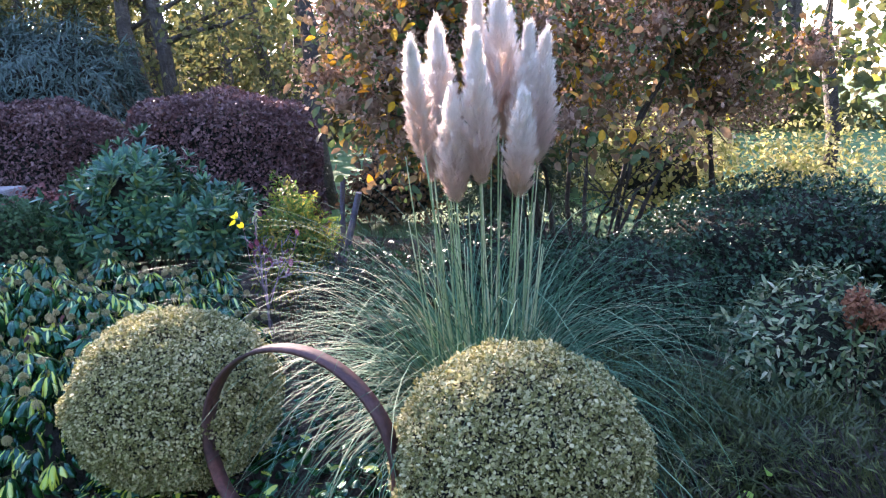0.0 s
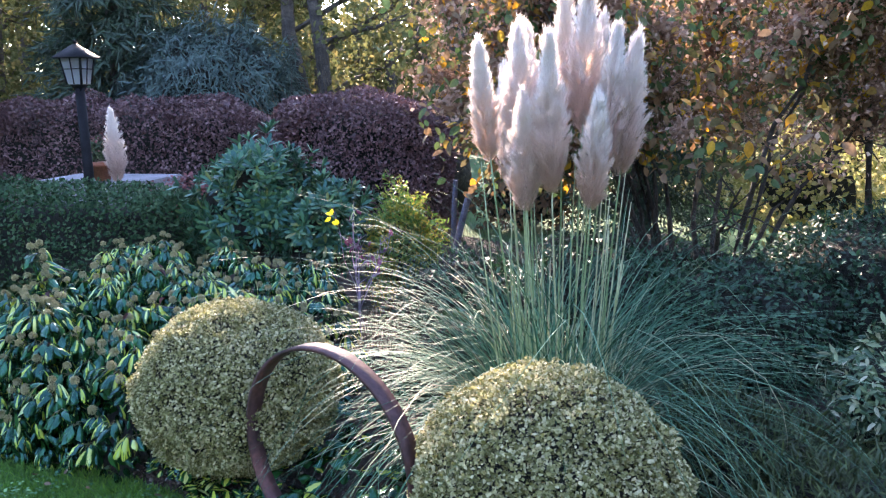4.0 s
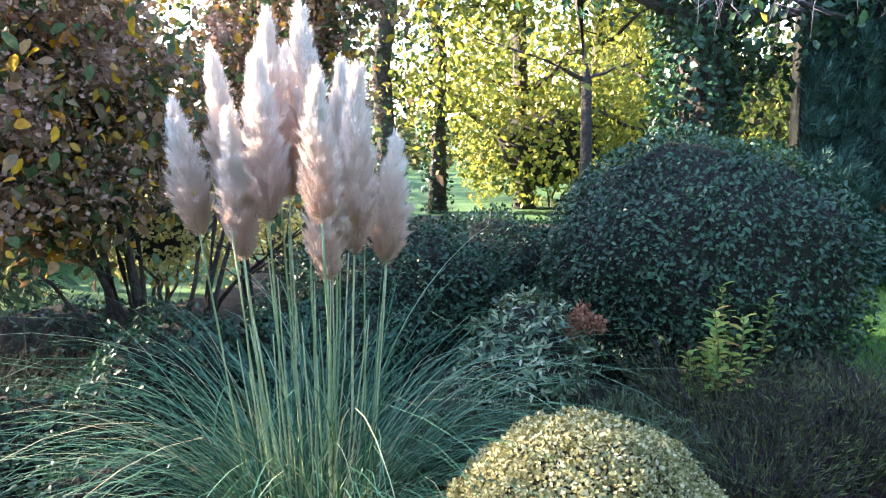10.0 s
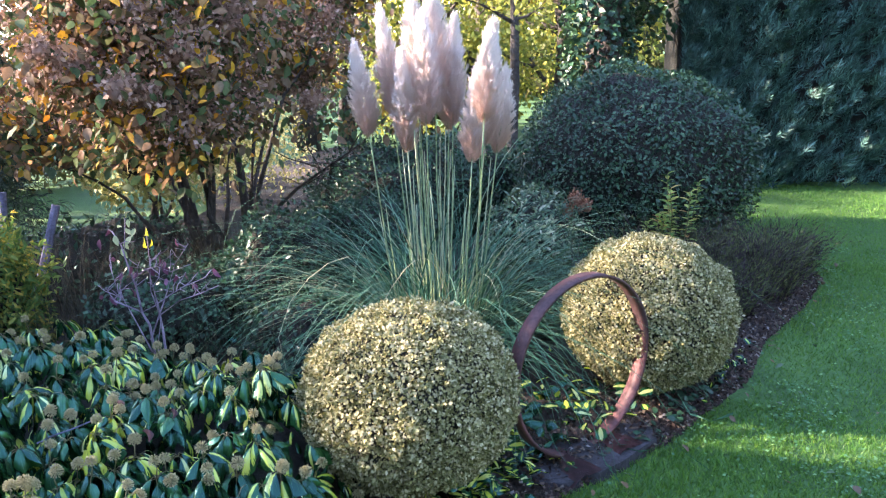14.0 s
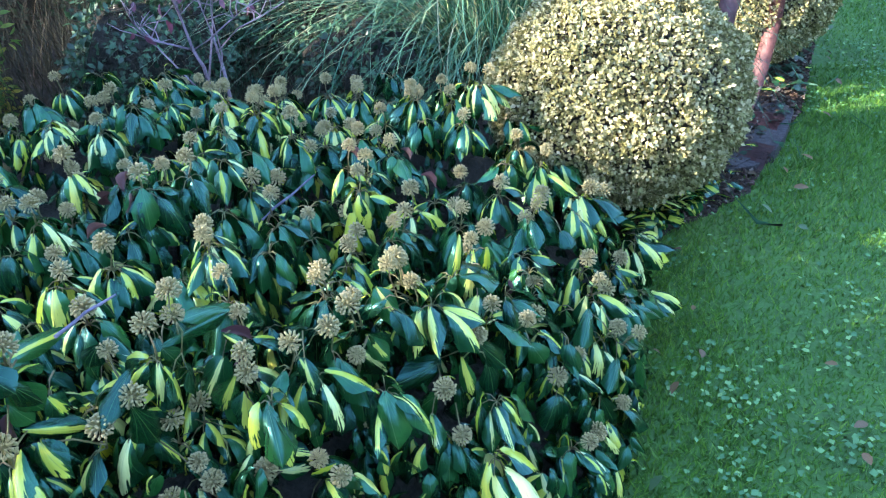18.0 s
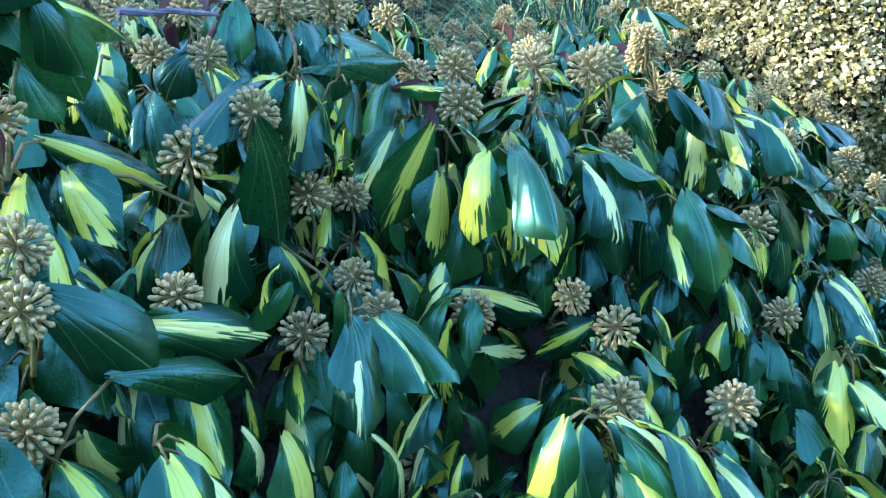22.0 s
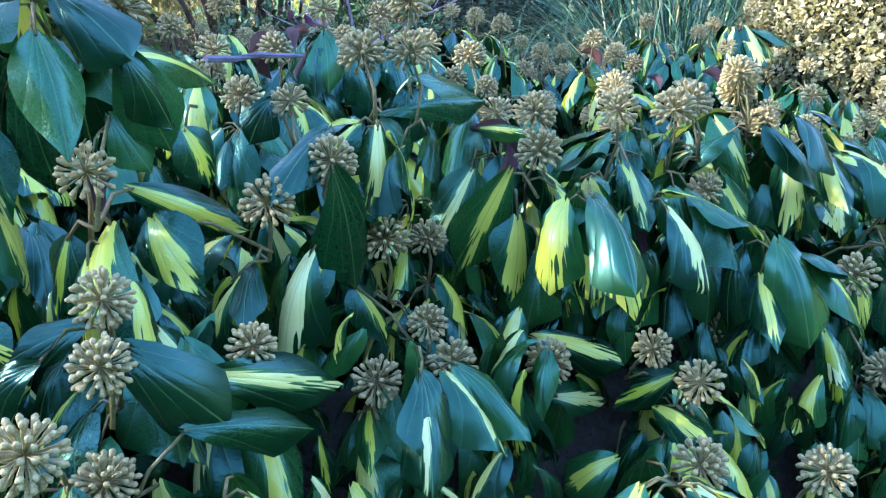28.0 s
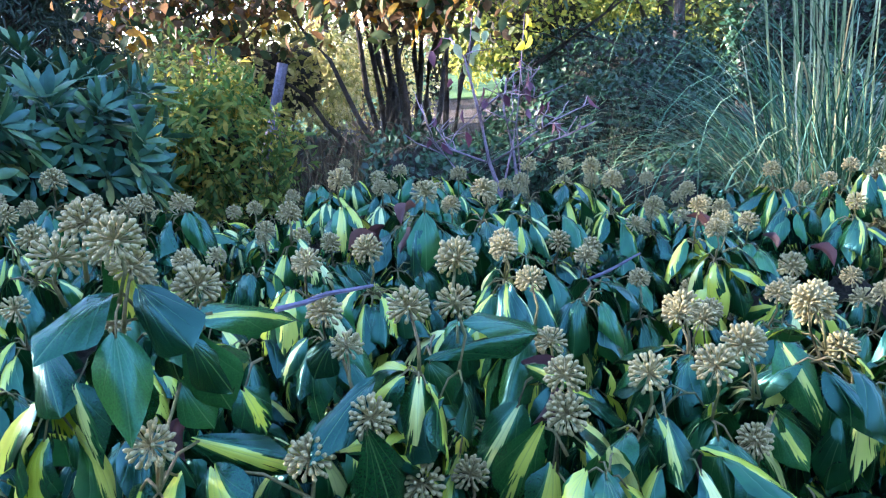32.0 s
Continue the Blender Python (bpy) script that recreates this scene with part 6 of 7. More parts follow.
box_hedge("purple_hedge", -2.55, -0.95, 6.5, 7.6, 1.33, purple_hedge_mat, DIAMOND, 0.034, 5000, "clipped purple-leaved hedge with a rounded end", 1.0)
box_hedge("purple_hedge", -6.4, -3.05, 7.6, 8.6, 1.3, purple_hedge_mat, DIAMOND, 0.038, 4200, "long clipped purple-leaved hedge behind the lantern", 2.0, lump=0.08)
box_hedge("low_hedge", -4.6, -2.35, 4.7, 5.4, 0.76, green_hedge_mat, DIAMOND, 0.03, 4200, "low clipped dark green hedge", 3.0, lump=0.03)

black_iron = surface("black_iron", [(0.3, (0.006, 0.006, 0.007)), (0.7, (0.014, 0.014, 0.017))], 14, 0.6, 0.0, 0.2)
black_iron.node_tree.nodes["Principled BSDF"].inputs["Specular IOR Level"].default_value = 0.12
terracotta = surface("terracotta", [(0.3, (0.36, 0.11, 0.06)), (0.7, (0.5, 0.18, 0.1))], 10, 0.8)
paving = surface("paving", [(0.3, (0.2, 0.19, 0.2)), (0.7, (0.34, 0.32, 0.34))], 5, 0.85)
glass_mat, gn, gl, gb = material("frosted_glass")
gb.inputs["Base Color"].default_value = (0.9, 0.93, 0.95, 1)
gb.inputs["Roughness"].default_value = 0.4
gt, gm = gn.new("ShaderNodeBsdfTranslucent"), gn.new("ShaderNodeMixShader")
gt.inputs[0].default_value, gm.inputs[0].default_value = (0.97, 0.98, 1.0, 1), 0.8
gl.new(gb.outputs[0], gm.inputs[1])
gl.new(gt.outputs[0], gm.inputs[2])
gl.new(gm.outputs[0], gn["Material Output"].inputs[0])
gx = noise_node(gn, gl, 60, 2)
bump(gn, gl, gb, gx.outputs[0], 0.4, 0.002)


def box(bm, c, s):
    r = bmesh.ops.create_cube(bm, size=1)
    for vv in r["verts"]:
        vv.co = Vector((c[0] + vv.co.x * s[0], c[1] + vv.co.y * s[1], c[2] + vv.co.z * s[2]))


def lantern():
    t = thing("garden_lantern", "black iron post lantern with frosted panes and a pyramid roof", "lamp", (-3.64, 5.75, 0))
    bm = bmesh.new()
    tube(bm, [(0, 0, -0.05), (0, 0, 0.5), (0, 0, 1.42)], [0.042, 0.04, 0.036], 12)
    post = part("post", bm, black_iron, t)
    bm = bmesh.new()
    tube(bm, [(0, 0, 1.4), (0, 0, 1.43), (0, 0, 1.45)], [0.038, 0.05, 0.07], 4)
    part("collar", bm, black_iron, post)
    lo, hi, zb, zt = 0.06, 0.088, 1.45, 1.66
    for sx, sy in ((-1, -1), (1, -1), (1, 1), (-1, 1)):
        bm = bmesh.new()
        tube(bm, [(sx * lo, sy * lo, zb), (sx * hi, sy * hi, zt)], [0.009, 0.009], 4)
        part("corner_bar", bm, black_iron, t)
    for k in range(4):
        m = Matrix.Rotation(k * math.pi / 2, 4, "Z")
        bm = bmesh.new()
        q = [bm.verts.new(m @ Vector(p)) for p in ((-lo, -lo, zb), (lo, -lo, zb), (hi, -hi, zt), (-hi, -hi, zt))]
        bm.faces.new(q)
        bmesh.ops.solidify(bm, geom=bm.faces[:], thickness=0.004)
        pane = part("pane", bm, glass_mat, t, "frosted glass pane")
        bm = bmesh.new()
        tube(bm, [m @ Vector((0, -lo - 0.004, zb)), m @ Vector((0, -hi - 0.004, zt))], [0.004, 0.004], 4)
        part("glazing_bar", bm, black_iron, pane)
        bm = bmesh.new()
        tube(bm, [m @ Vector((-0.075, -0.079, 1.565)), m @ Vector((0.075, -0.079, 1.565))], [0.004, 0.004], 4)
        part("glazing_bar", bm, black_iron, pane)
    bm = bmesh.new()
    tip = bm.verts.new((0, 0, 1.765))
    base = [bm.verts.new((sx * 0.125, sy * 0.125, 1.655)) for sx, sy in ((-1, -1), (1, -1), (1, 1), (-1, 1))]
    low = [bm.verts.new((sx * 0.125, sy * 0.125, 1.645)) for sx, sy in ((-1, -1), (1, -1), (1, 1), (-1, 1))]
    for k in range(4):
        bm.faces.new((base[k], base[(k + 1) % 4], tip))
        bm.faces.new((low[k], low[(k + 1) % 4], base[(k + 1) % 4], base[k]))
    bm.faces.new(low[::-1])
    roof = part("roof", bm, black_iron, t, "dark pyramid roof")
    bm = bmesh.new()
    bmesh.ops.create_icosphere(bm, subdivisions=2, radius=0.016)
    bmesh.ops.translate(bm, verts=bm.verts, vec=(0, 0, 1.77))
    part("finial", bm, black_iron, roof)
    bm = bmesh.new()
    tube(bm, [(0, 0, 1.45), (0, 0, 1.5), (0, 0, 1.56), (0, 0, 1.58)], [0.02, 0.03, 0.03, 0.012], 10)
    part("bulb", bm, surface("bulb", [(0.4, (0.7, 0.7, 0.68)), (0.6, (0.8, 0.8, 0.78))], 5, 0.3), t)


lantern()


def terrace():
    bm = bmesh.new()
    box(bm, (-3.9, 6.45, 0.31), (1.05, 0.6, 0.68))
    bmesh.ops.bevel(bm, geom=bm.edges[:], offset=0.012, segments=2, affect="EDGES")
    me = bpy.data.meshes.new("terrace_wall")
    bm.to_mesh(me)
    bm.free()
    me.materials.append(paving)
    tagged(new("terrace_wall", me), "low grey stone terrace behind the hedge", "terrace", kind="structure")
    t = thing("flower_pot", "terracotta pot with small red flowers on the terrace", "pot", (-3.82, 6.2, 0.65))
    bm = bmesh.new()
    tube(bm, [(0, 0, 0), (0, 0, 0.12), (0, 0, 0.121), (0, 0, 0.155)], [0.06, 0.085, 0.095, 0.097], 20)
    part("pot", bm, terracotta, t, "orange terracotta pot")
    at, out = shell_points(500, (0, 0, 0.24), (0.12, 0.12, 0.11), 0.5, 3.0, 0.2, -0.6)
    part_mesh("foliage", leaf_cloud("foliage", low_green_mat, OVAL, at, out, 0.03, 0.7), t)
    at, out = shell_points(120, (0, 0, 0.26), (0.13, 0.13, 0.12), 0.2, 4.0, 0.2, -0.2)
    part_mesh("blossom", leaf_cloud("blossom", red_leaf_mat, DIAMOND, at, out, 0.026, 0.7), t, "small red blossoms")
    shrub("red_plant", (-2.95, 5.95), (0.3, 0.22, 0.2), 0.52, red_leaf_mat, OVAL, 0.04, 500, "low plant with reddish autumn leaves", 6.6, core=0.6, low=-0.9)
    p = thing("small_pampas", "single slender cream pampas plume on a stalk", "ornamental grass", (-3.36, 5.7, 0))
    bm = bmesh.new()
    tube(bm, bent((0, 0, 0), (0, 0, 0.75), 0.01, 4, random.Random(1)), [0.006, 0.006, 0.005, 0.005, 0.004], 5)
    part("stalk", bm, stalk_mat, p)
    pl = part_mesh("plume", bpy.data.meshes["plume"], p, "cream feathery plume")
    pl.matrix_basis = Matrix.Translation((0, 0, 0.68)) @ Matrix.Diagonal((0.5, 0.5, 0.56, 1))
    v, f = strip_blades(160, (0, 0, 0), 0.08, (0.4, 0.8), (0.1, 0.8), (0.5, 1.6), 0.003, 17)
    v[:, 2] = np.maximum(v[:, 2], 0.01)
    tagged(part_mesh("blade_tuft", quick_mesh("blade_tuft", v, f, None, (blade_mat,)), p), kind="stuff")


terrace()

blue_leaf = leaf_material("blue_green_needle", [(0.0, (0.03, 0.07, 0.06)), (0.6, (0.06, 0.115, 0.10)), (1.0, (0.10, 0.17, 0.15))], 0.5, 0.15, patch=0.2)
spruce_leaf = leaf_material("spruce_needle", [(0.0, (0.012, 0.035, 0.022)), (0.7, (0.025, 0.06, 0.035)), (1.0, (0.05, 0.09, 0.05))], 0.55, 0.1, patch=0.2)
hedge_leaf = leaf_material("conifer_hedge_leaf", [(0.0, (0.012, 0.045, 0.034)), (0.55, (0.032, 0.1, 0.08)), (0.8, (0.07, 0.19, 0.155)), (1.0, (0.15, 0.29, 0.24))], 0.5, 0.08, patch=0.2, patch_scale=3.5, spec=0.35)
wood_leaf = leaf_material("woodland_leaf", [(0.0, (0.055, 0.07, 0.03)), (0.45, (0.11, 0.12, 0.045)), (0.75, (0.17, 0.15, 0.06)), (0.92, (0.27, 0.2, 0.07)), (1.0, (0.22, 0.12, 0.06))], 0.7, 0.35, spec=0.15, patch=0.4, patch_scale=0.5)
gold_leaf = leaf_material("golden_leaf", [(0.0, (0.07, 0.12, 0.03)), (0.4, (0.2, 0.25, 0.05)), (0.7, (0.42, 0.4, 0.07)), (0.9, (0.6, 0.48, 0.08)), (1.0, (0.5, 0.3, 0.08))], 0.6, 0.5, patch=0.5, patch_scale=0.9)
# yellowing foliage made straw-pale, with bright sunshine put into the colour
sunlit_leaf = leaf_material("sunlit_leaf", [(0.0, (0.16, 0.2, 0.05)), (0.3, (0.4, 0.38, 0.12)), (0.7, (0.68, 0.58, 0.26)), (1.0, (0.8, 0.72, 0.45))], 0.7, 0.55, spec=0.2, patch=0.3, patch_scale=1.5)
brown_leaf = leaf_material("copper_leaf", [(0.0, (0.10, 0.06, 0.04)), (0.5, (0.2, 0.11, 0.06)), (1.0, (0.34, 0.22, 0.10))], 0.6, 0.4, patch=0.3, patch_scale=0.6)


def tree(name, at, h, r, lean, mat, leaf_size, leaves, label, seed, crown=(0.35, 1.0), spread=2.2, limbs=9, template=DIAMOND, clad=0, group="woodland trees"):
    """Trunk, limbs and a crown of clumps with gaps."""
    t = thing(name, label, "tree", at, group)
    rnd = random.Random(seed)
    top = Vector((lean[0], lean[1], h))
    pts = bent((0, 0, -0.1), top, 0.02, 8, rnd)
    bm = bmesh.new()
    tube(bm, pts, [r * (1.25 if i == 0 else 1 - 0.1 * i) for i in range(9)], 10)
    part("trunk", bm, bark, t)
    clumps = []
    for k in range(limbs):
        s = crown[0] + (crown[1] - crown[0]) * (k + rnd.random()) / limbs
        a = k * 2.4 + rnd.uniform(-0.4, 0.4)
        start = Vector(pts[min(8, int(s * 8))])
        reach = spread * (1.1 - 0.6 * s) * rnd.uniform(0.6, 1.1)
        end = start + Vector((reach * math.cos(a), reach * math.sin(a), reach * rnd.uniform(0.05, 0.7)))
        lb = bent(start, end, 0.06, 5, rnd)
        bm = bmesh.new()
        tube(bm, lb, [r * 0.36 * (1 - 0.15 * i) for i in range(6)], 6)
        for j in range(5):
            q = lb[rnd.choice((2, 3, 4, 5))]
            e = q + Vector((rnd.uniform(-1, 1), rnd.uniform(-1, 1), rnd.uniform(-0.4, 0.9))) * reach * 0.35
            tube(bm, bent(q, e, 0.08, 3, rnd), [r * 0.13, r * 0.1, r * 0.07, r * 0.03], 4)
            clumps.append((e, reach * rnd.uniform(0.18, 0.3)))
        part("limb", bm, bark, t)
        clumps.append((end, reach * 0.3))
    if leaves:
        g = np.random.default_rng(seed)
        per = max(1, leaves // len(clumps))
        c = np.repeat(np.array([p for p, _ in clumps]), per, 0)
        sz = np.repeat(np.array([q for _, q in clumps]), per)
        off = g.normal(size=(len(c), 3)) * sz[:, None] * np.array([1, 1, 0.7])
        p = c + off
        ok = p[:, 2] > 0.4
        part_mesh("crown", leaf_cloud("crown", mat, template, p[ok], unit(off[ok] + [0, 0, 0.01]), leaf_size, 0.9, 0.4), t)
    if clad:
        n = clad
        s = rng.random(n)
        a = rng.uniform(0, 6.28, n)
        base = np.array([Vector(pts[0]).lerp(Vector(pts[-1]), q) for q in s])
        out = np.stack([np.cos(a), np.sin(a), 0.2 + 0 * a], -1)
        part_mesh("ivy_cladding", leaf_cloud("ivy_cladding", dark_leaf, DIAMOND, base + out * (r * 1.15 + 0.1 * rng.random(n) ** 2)[:, None], unit(out), 0.07, 0.6, 0.5), t, "dark ivy climbing the trunk")
    return t


def spruce(at, h, w, seed, mat, label, count=16000, size=0.17, start=0.06):
    """A conifer: tiers of drooping boughs round a trunk."""
    t = thing("spruce", label, "tree", at, "dark conifers")
    rnd = random.Random(seed)
    bm = bmesh.new()
    tube(bm, bent((0, 0, -0.1), (0, 0, h), 0.004, 5, rnd), [0.16, 0.14, 0.11, 0.08, 0.05, 0.02], 8)
    part("trunk", bm, bark, t)
    g = np.random.default_rng(seed)
    boughs = 110
    s = np.sort(g.uniform(start, 1, boughs))
    a = 2.4 * np.arange(boughs) + g.normal(0, 0.3, boughs)
    ln = w * (1.05 - s) ** 0.8 * g.uniform(0.7, 1.1, boughs)
    per = count // boughs
    q = g.random((boughs, per)) ** 0.7
    x = q * ln[:, None]
    z = s[:, None] * h - 0.28 * x - 0.25 * x * x / np.maximum(ln[:, None], 0.1) + g.normal(0, 0.05, q.shape)
    side = g.normal(0, 0.16, q.shape) * (0.3 + x)
    ca, sa = np.cos(a)[:, None], np.sin(a)[:, None]
    at_ = np.stack([x * ca - side * sa, x * sa + side * ca, z], -1).reshape(-1, 3)
    out = np.stack([ca + 0 * x, sa + 0 * x, -0.5 + 0 * x], -1).reshape(-1, 3)
    ok = at_[:, 2] > 0.05
    part_mesh("bough_mass", leaf_cloud("bough_mass", mat, SLIM, at_[ok], unit(out[ok]), size, 0.5, 0.5), t)
    return t


shrub("weeping_conifer", (-4.25, 9.3), (1.15, 0.9, 1.15), 1.1, blue_leaf, SLIM, 0.13, 22000, "broad blue-green shrub with drooping feathery foliage", 2.2, bumps=0.14, hang=1.2, depth=0.3)
dark_brush(-2.2, 8.3, 0.7, 1.5, 500, 61, dry_mat, "tall dry grass behind the purple hedge", 0.004)
tree("woodland_tree", (-1.12, 9.0, 0), 8.5, 0.13, (-0.5, 0.6), wood_leaf, 0.1, 3600, "tall tree with a plain grey trunk and thinning leaves", 1, (0.3, 1.0))
tree("woodland_tree", (-2.7, 9.6, 0), 8.0, 0.11, (-1.3, 0.4), wood_leaf, 0.1, 2200, "leaning tree with dark trunk and olive leaves", 2, (0.3, 1.0))
tree("woodland_tree", (-3.3, 10.2, 0), 9.0, 0.12, (-0.9, 0.4), wood_leaf, 0.1, 1800, "tall tree with dark trunk and olive leaves", 3, (0.28, 1.0))
tree("woodland_tree", (0.8, 10.5, 0), 4.4, 0.1, (0.2, 0.3), brown_leaf, 0.1, 2500, "tree with coppery autumn leaves", 4, (0.2, 1.0))
tree("woodland_tree", (-0.6, 11.5, 0), 8.0, 0.11, (0.2, 0.3), wood_leaf, 0.1, 2200, "tall tree with a slim grey trunk and olive leaves", 14, (0.35, 1.0), 1.9)
tree("woodland_tree", (3.9, 7.4, 0), 7.0, 0.075, (0.1, 0.2), gold_leaf, 0.08, 4500, "slender tree with few golden leaves", 5, (0.35, 1.0))
tree("woodland_tree", (2.15, 5.7, 0), 4.5, 0.035, (-0.2, 0.2), gold_leaf, 0.07, 700, "thin pale stem with few yellow leaves", 6, (0.3, 1.0), 1.2, 7)
tree("woodland_tree", (6.7, 8.2, 0), 9.0, 0.16, (0.2, 0.1), wood_leaf, 0.09, 9000, "tree with an ivy-clad trunk and thin foliage", 7, (0.35, 1.0), 3.1, 9, clad=2200)
tree("woodland_tree", (7.6, 8.1, 0), 9.0, 0.12, (-0.1, 0.1), gold_leaf, 0.09, 6500, "tree with an ivy-clad trunk and golden leaves", 8, (0.35, 1.0), 2.4, 9, clad=2600)
tree("woodland_tree", (4.3, 4.15, 0), 4.6, 0.06, (0.25, 0.15), gold_leaf, 0.07, 900, "small dark forked tree with few golden leaves", 9, (0.4, 1.0), 1.5, 8)
tree("woodland_tree", (5.0, 3.45, 0), 5.5, 0.24, (0.1, 0.0), dark_leaf, 0.08, 3500, "old trunk thickly grown with dark ivy", 10, (0.3, 1.0), 1.0, 8, clad=9000)
for k, (x, y, hh, mt, n, lb) in enumerate(((8.6, 7.2, 7, gold_leaf, 9000, "sunlit tree with golden yellow leaves"), (11.0, 7.2, 8, gold_leaf, 9000, "sunlit tree with golden yellow leaves"),  
                                        (3.4, 15.5, 3.5, wood_leaf, 4000, "woodland tree with olive and yellow leaves"), (-4.3, 13.3, 5.3, wood_leaf, 10000, "woodland tree with olive and yellow leaves"), (-6.8, 14.0, 5.8, wood_leaf, 8000, "woodland tree with olive and yellow leaves"),
                                        (-9.5, 12.0, 5, wood_leaf, 8000, "woodland tree with olive and brown leaves"), (9.5, 5.2, 7, gold_leaf, 7000, "sunlit tree with golden yellow leaves"))):
    tree("woodland_tree", (x, y, 0), hh, 0.14, (0.2, 0.2), mt, 0.095, int(n * 1.5), lb, 20 + k, (0.12, 1.0), 2.6, 13)
spruce((-5.6, 9.4, 0), 4.3, 1.7, 1, spruce_leaf, "tall dark spruce with drooping boughs")
spruce((0.72, 7.5, 0), 3.4, 0.95, 4, spruce_leaf, "small dark spruce behind the brown shrub", 46000, 0.075)
spruce((-8.4, 7.0, 0), 5.9, 1.9, 2, spruce_leaf, "tall dark spruce with drooping boughs")
shrub("golden_bush", (2.6, 9.6), (1.2, 0.9, 0.7), 0.6, wood_leaf, SMALL, 0.08, 3500, "bush with olive and yellow leaves", 8.2, hang=0.3, core=0.55)
shrub("golden_bush", (1.95, 6.5), (0.62, 0.5, 0.5), 0.6, sunlit_leaf, SMALL, 0.055, 2600, "sunlit bush with golden yellow leaves", 8.7, hang=0.3, core=0.5)
shrub("golden_bush", (9.0, 7.0), (1.6, 1.4, 1.0), 0.9, gold_leaf, SMALL, 0.09, 4500, "sunlit bush with yellow-green leaves", 8.9, hang=0.3, core=0.55)
shrub("golden_bush", (1.5, 10.4), (0.9, 0.6, 0.55), 0.5, sunlit_leaf, SMALL, 0.08, 2600, "sunlit bush with pale straw-yellow leaves", 8.4, hang=0.3, core=0.5)
shrub("mixed_thicket", (3.2, 6.6), (0.9, 0.7, 0.6), 0.5, sunlit_leaf, SMALL, 0.045, 3200, "thicket of green and yellowing leaves", 3.7, hang=0.2, core=0.0, depth=0.9, bumps=0.2)
shrub("copper_thicket", (-0.3, 7.8), (0.5, 0.4, 0.4), 0.35, brown_leaf, SMALL, 0.06, 1800, "thicket with coppery brown leaves", 3.8, hang=0.2, core=0.7, bumps=0.2)


def conifer_hedge():
    """A tall hedge of flat blue-green sprays, at the end of the lawn."""
    t = thing("conifer_hedge", "tall dark blue-green conifer hedge beside the lawn", "hedge", (5.6, 1.0, 0))
    n = 30000
    g = np.random.default_rng(9)
    s = g.random(n)
    z = g.random(n) ** 1.0 * 4.6
    # line of the hedge's face
    line = np.array([(5.45, 2.7), (5.5, 2.0), (5.9, 0.5), (7.0, -2.5), (8.0, -6.5)]) - (5.6, 1.0)
    d = np.concatenate([[0], np.cumsum(np.linalg.norm(np.diff(line, axis=0), axis=1))])
    q = s ** 1.6 * d[-1]
    x, y = np.interp(q, d, line[:, 0]), np.interp(q, d, line[:, 1])
    push = np.array([noise.fractal(Vector((a * 1.6, b * 1.6, c * 1.1)), 1, 2, 3) for a, b, c in zip(x, y, z)])
    out = unit(np.array([-0.95, -0.3, 0.0]))
    tuft = np.array([noise.noise(Vector((a * 6.5, b * 6.5, c * 4.2))) for a, b, c in zip(x, y, z)])
    at = np.stack([x, y, z], -1) + out * (0.36 * push + 0.3 * tuft + 0.05 - 0.2 * g.random(n) ** 2 + 0.1 * np.sin(z * 1.2))[:, None]
    along = unit(out * g.uniform(0.1, 0.9, n)[:, None] + random_ways(n) * 0.45 + np.array([0.12, -0.3, 0.75]))
    face = unit(out * 0.7 + random_ways(n) * 0.6)
    v, f, u = scatter(SPRAY, at, frames(along, face), g.uniform(0.09, 0.2, n))
    part_mesh("foliage", quick_mesh("foliage", v, f, u, (hedge_leaf,)), t)
    # near-black block behind the sprays, painted as the hedge's depth of shade
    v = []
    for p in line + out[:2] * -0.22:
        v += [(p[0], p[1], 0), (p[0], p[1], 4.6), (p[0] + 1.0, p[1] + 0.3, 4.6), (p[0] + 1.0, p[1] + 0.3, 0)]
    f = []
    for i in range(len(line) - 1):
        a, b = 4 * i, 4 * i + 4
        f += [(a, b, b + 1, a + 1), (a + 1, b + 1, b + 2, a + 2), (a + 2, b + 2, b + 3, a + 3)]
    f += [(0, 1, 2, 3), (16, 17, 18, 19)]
    part_mesh("shade_core", quick_mesh("shade_core", np.array(v), np.array(f), None, (shade_mat,), False), t)


conifer_hedge()


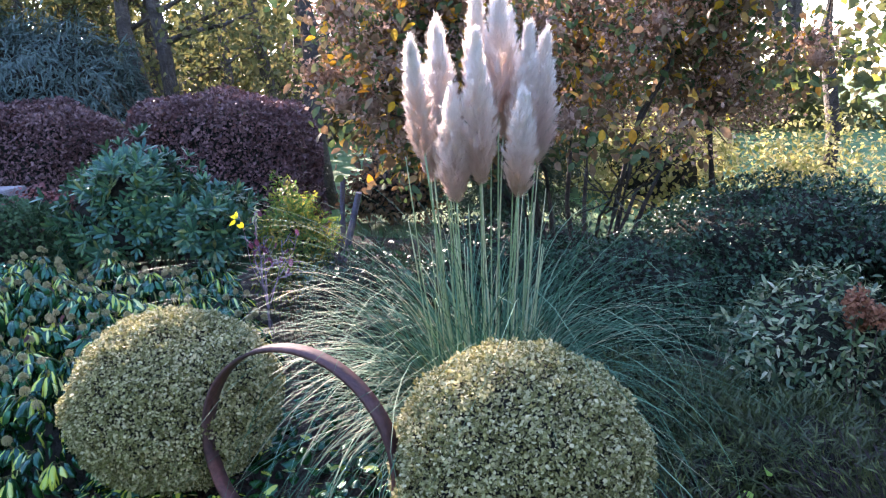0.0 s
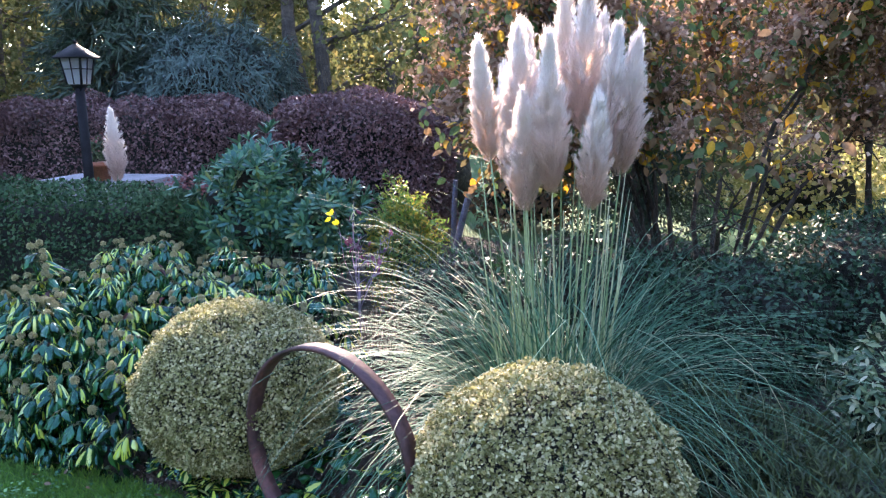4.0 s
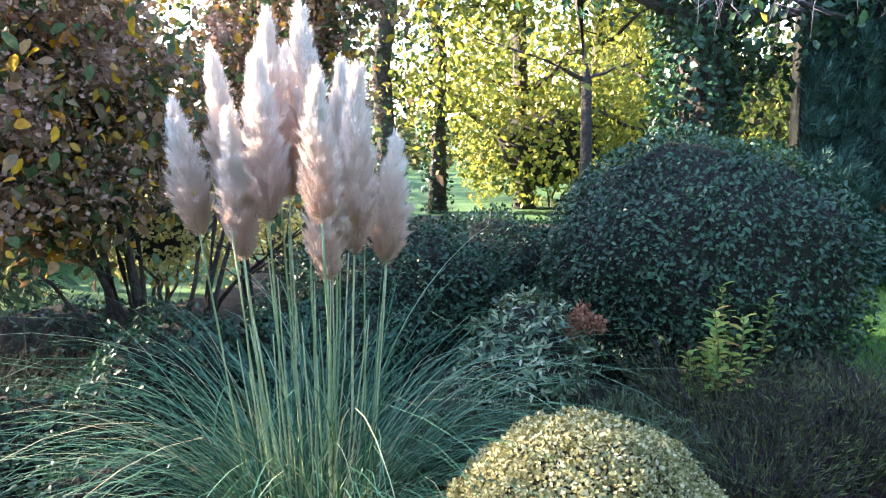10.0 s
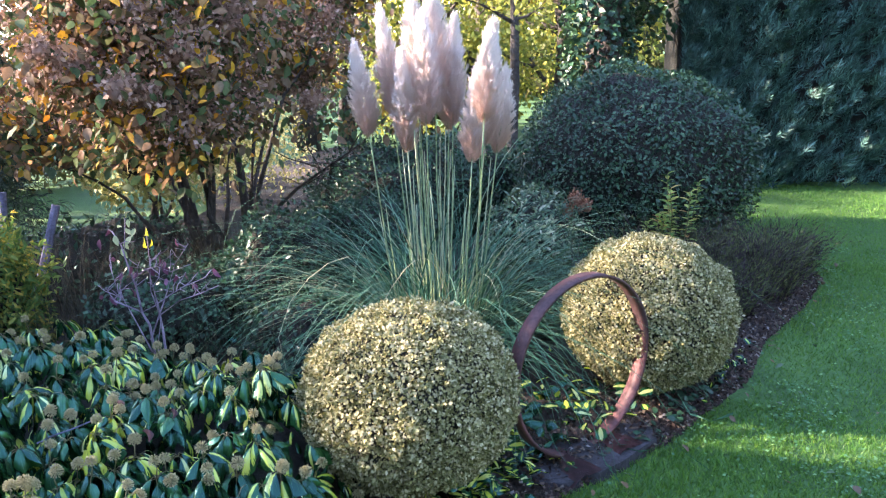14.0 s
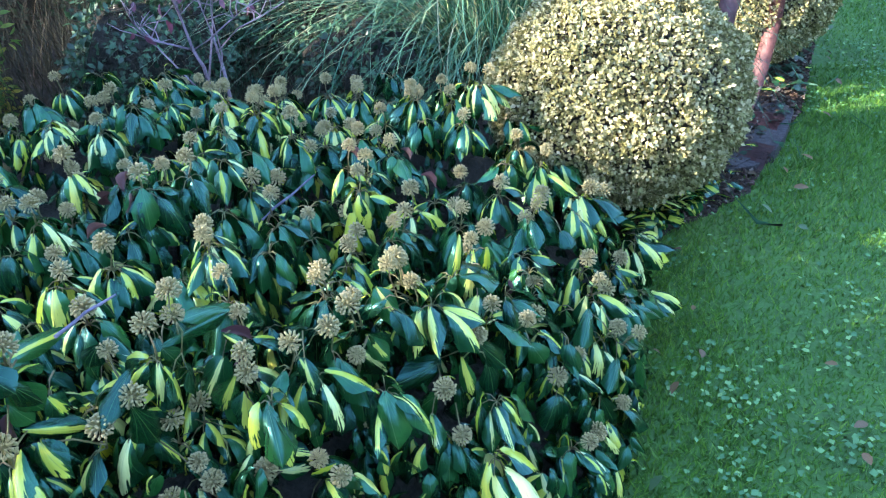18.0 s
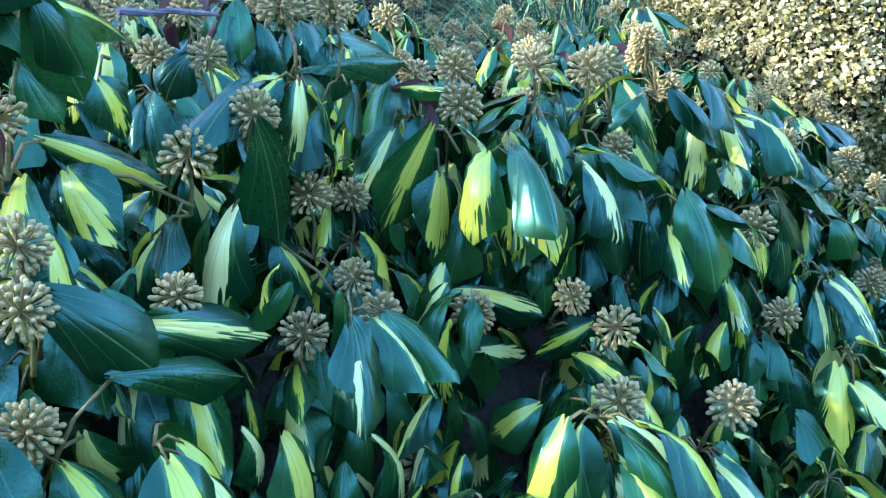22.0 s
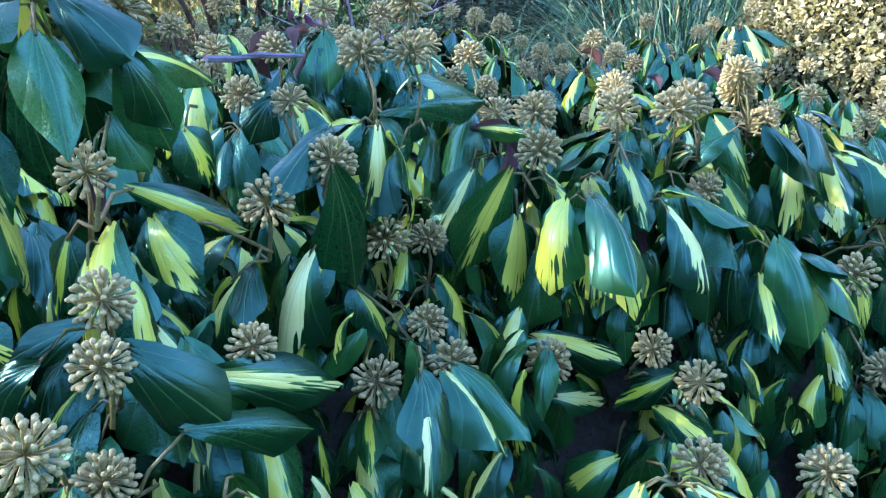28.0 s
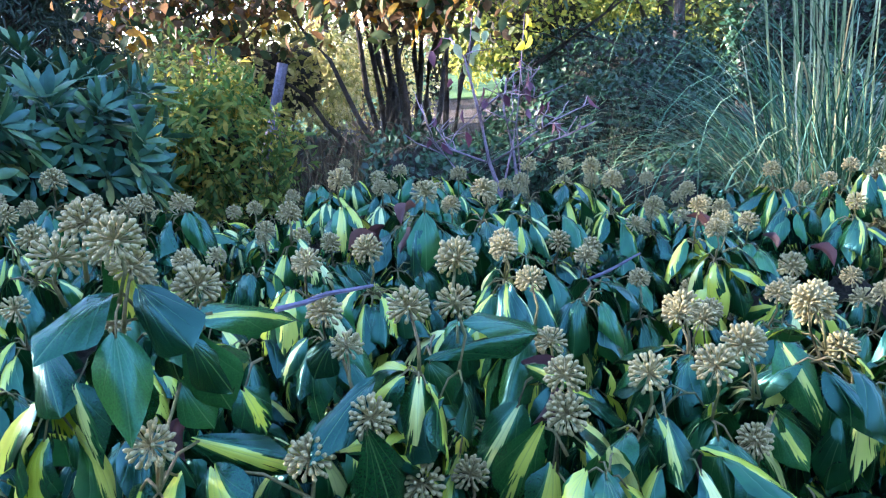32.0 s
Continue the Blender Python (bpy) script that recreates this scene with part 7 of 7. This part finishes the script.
def hanging_twigs():
    """Bare twigs of a tree overhead, hanging before the hedge."""
    t = thing("bare_branch", "thin bare grey twigs hanging from a branch before the hedge", "branch", (3.2, 1.2, 2.6))
    rnd = random.Random(6)
    bm = bmesh.new()
    tube(bm, bent((0.5, 2.0, 0.25), (0.3, -1.3, -0.1), 0.03, 6, rnd), [0.03, 0.026, 0.02, 0.016, 0.012, 0.009, 0.006], 6)
    part("bough", bm, bark, t)
    for k in range(60):
        s = rnd.random()
        a = Vector((0.5, 1.9, 0.24)).lerp(Vector((0.3, -1.2, -0.09)), s)
        e = a + Vector((rnd.uniform(-0.25, 0.25), rnd.uniform(-0.3, 0.3), rnd.uniform(-0.95, -0.6)))
        bm = bmesh.new()
        p = bent(a, e, 0.07, 5, rnd)
        tube(bm, p, [0.006, 0.005, 0.0045, 0.004, 0.003, 0.0015], 4)
        for j in range(3):
            q = Vector(p[rnd.choice((2, 3, 4))])
            tube(bm, bent(q, q + Vector((rnd.uniform(-1, 1), rnd.uniform(-1, 1), rnd.uniform(-1, 0))) * 0.22, 0.08, 3, rnd), [0.003, 0.0025, 0.002, 0.001], 4)
        part("twig", bm, grey_wood, t)


hanging_twigs()


def far_woods():
    """The woods that close the view, and unseen ones added to hold back sky light."""
    g = np.random.default_rng(55)
    n = 56000
    a = g.uniform(-0.92, 2.1, n)
    r = g.uniform(19, 27, n)
    z = 6.2 * g.random(n) ** 1.1 * (0.75 + 0.25 * np.sin(a * 9) + 0.15 * np.sin(a * 23))
    open_ = (a > 0.36) & (a < 1.08) & (z > 0.9 + 0.7 * np.sin(a * 31)) & (g.random(n) < 0.75)
    at = np.stack([np.sin(a) * r, np.cos(a) * r + 1, z], -1)[~open_]
    out = unit(np.stack([-at[:, 0], -at[:, 1], 0 * at[:, 2] + 2], -1))
    ob = new("far_woods", leaf_cloud("far_woods", wood_leaf, DIAMOND, at, out, 0.32, 0.9, 0.3))
    tagged(ob, "far olive and yellow autumn woodland", "woods", kind="stuff")
    # out of view on the side away from the bed: woods added to block low sky
    n = 7000
    a = g.uniform(2.0, 5.45, n)
    r = g.uniform(12, 15, n)
    z = 6.5 * g.random(n) * (0.8 + 0.2 * np.sin(a * 11))
    at = np.stack([np.sin(a) * r, np.cos(a) * r + 1, z], -1)
    out = unit(np.stack([-at[:, 0], -at[:, 1], 0 * at[:, 2] + 2], -1))
    tagged(new("far_woods", leaf_cloud("far_woods", wood_leaf, DIAMOND, at, out, 0.8, 0.9, 0.3)), "unseen olive woodland added to block low sky light", "woods", kind="stuff")
    bm = bmesh.new()
    rnd = random.Random(8)
    for k in range(60):
        b = rnd.uniform(-0.9, 1.6)
        if 0.5 < b < 1.15:
            continue
        q = rnd.uniform(14, 24)
        foot = Vector((math.sin(b) * q, math.cos(b) * q + 1, -0.1))
        tube(bm, bent(foot, foot + Vector((rnd.uniform(-0.8, 0.8), 0, rnd.uniform(6, 10))), 0.015, 5, rnd), [0.16, 0.14, 0.12, 0.1, 0.08, 0.05], 6)
    me = bpy.data.meshes.new("far_trunks")
    bm.to_mesh(me)
    bm.free()
    me.materials.append(bark)
    tagged(new("far_trunks", me), "bare trunks standing in the far woodland", "woods", kind="stuff")


far_woods()
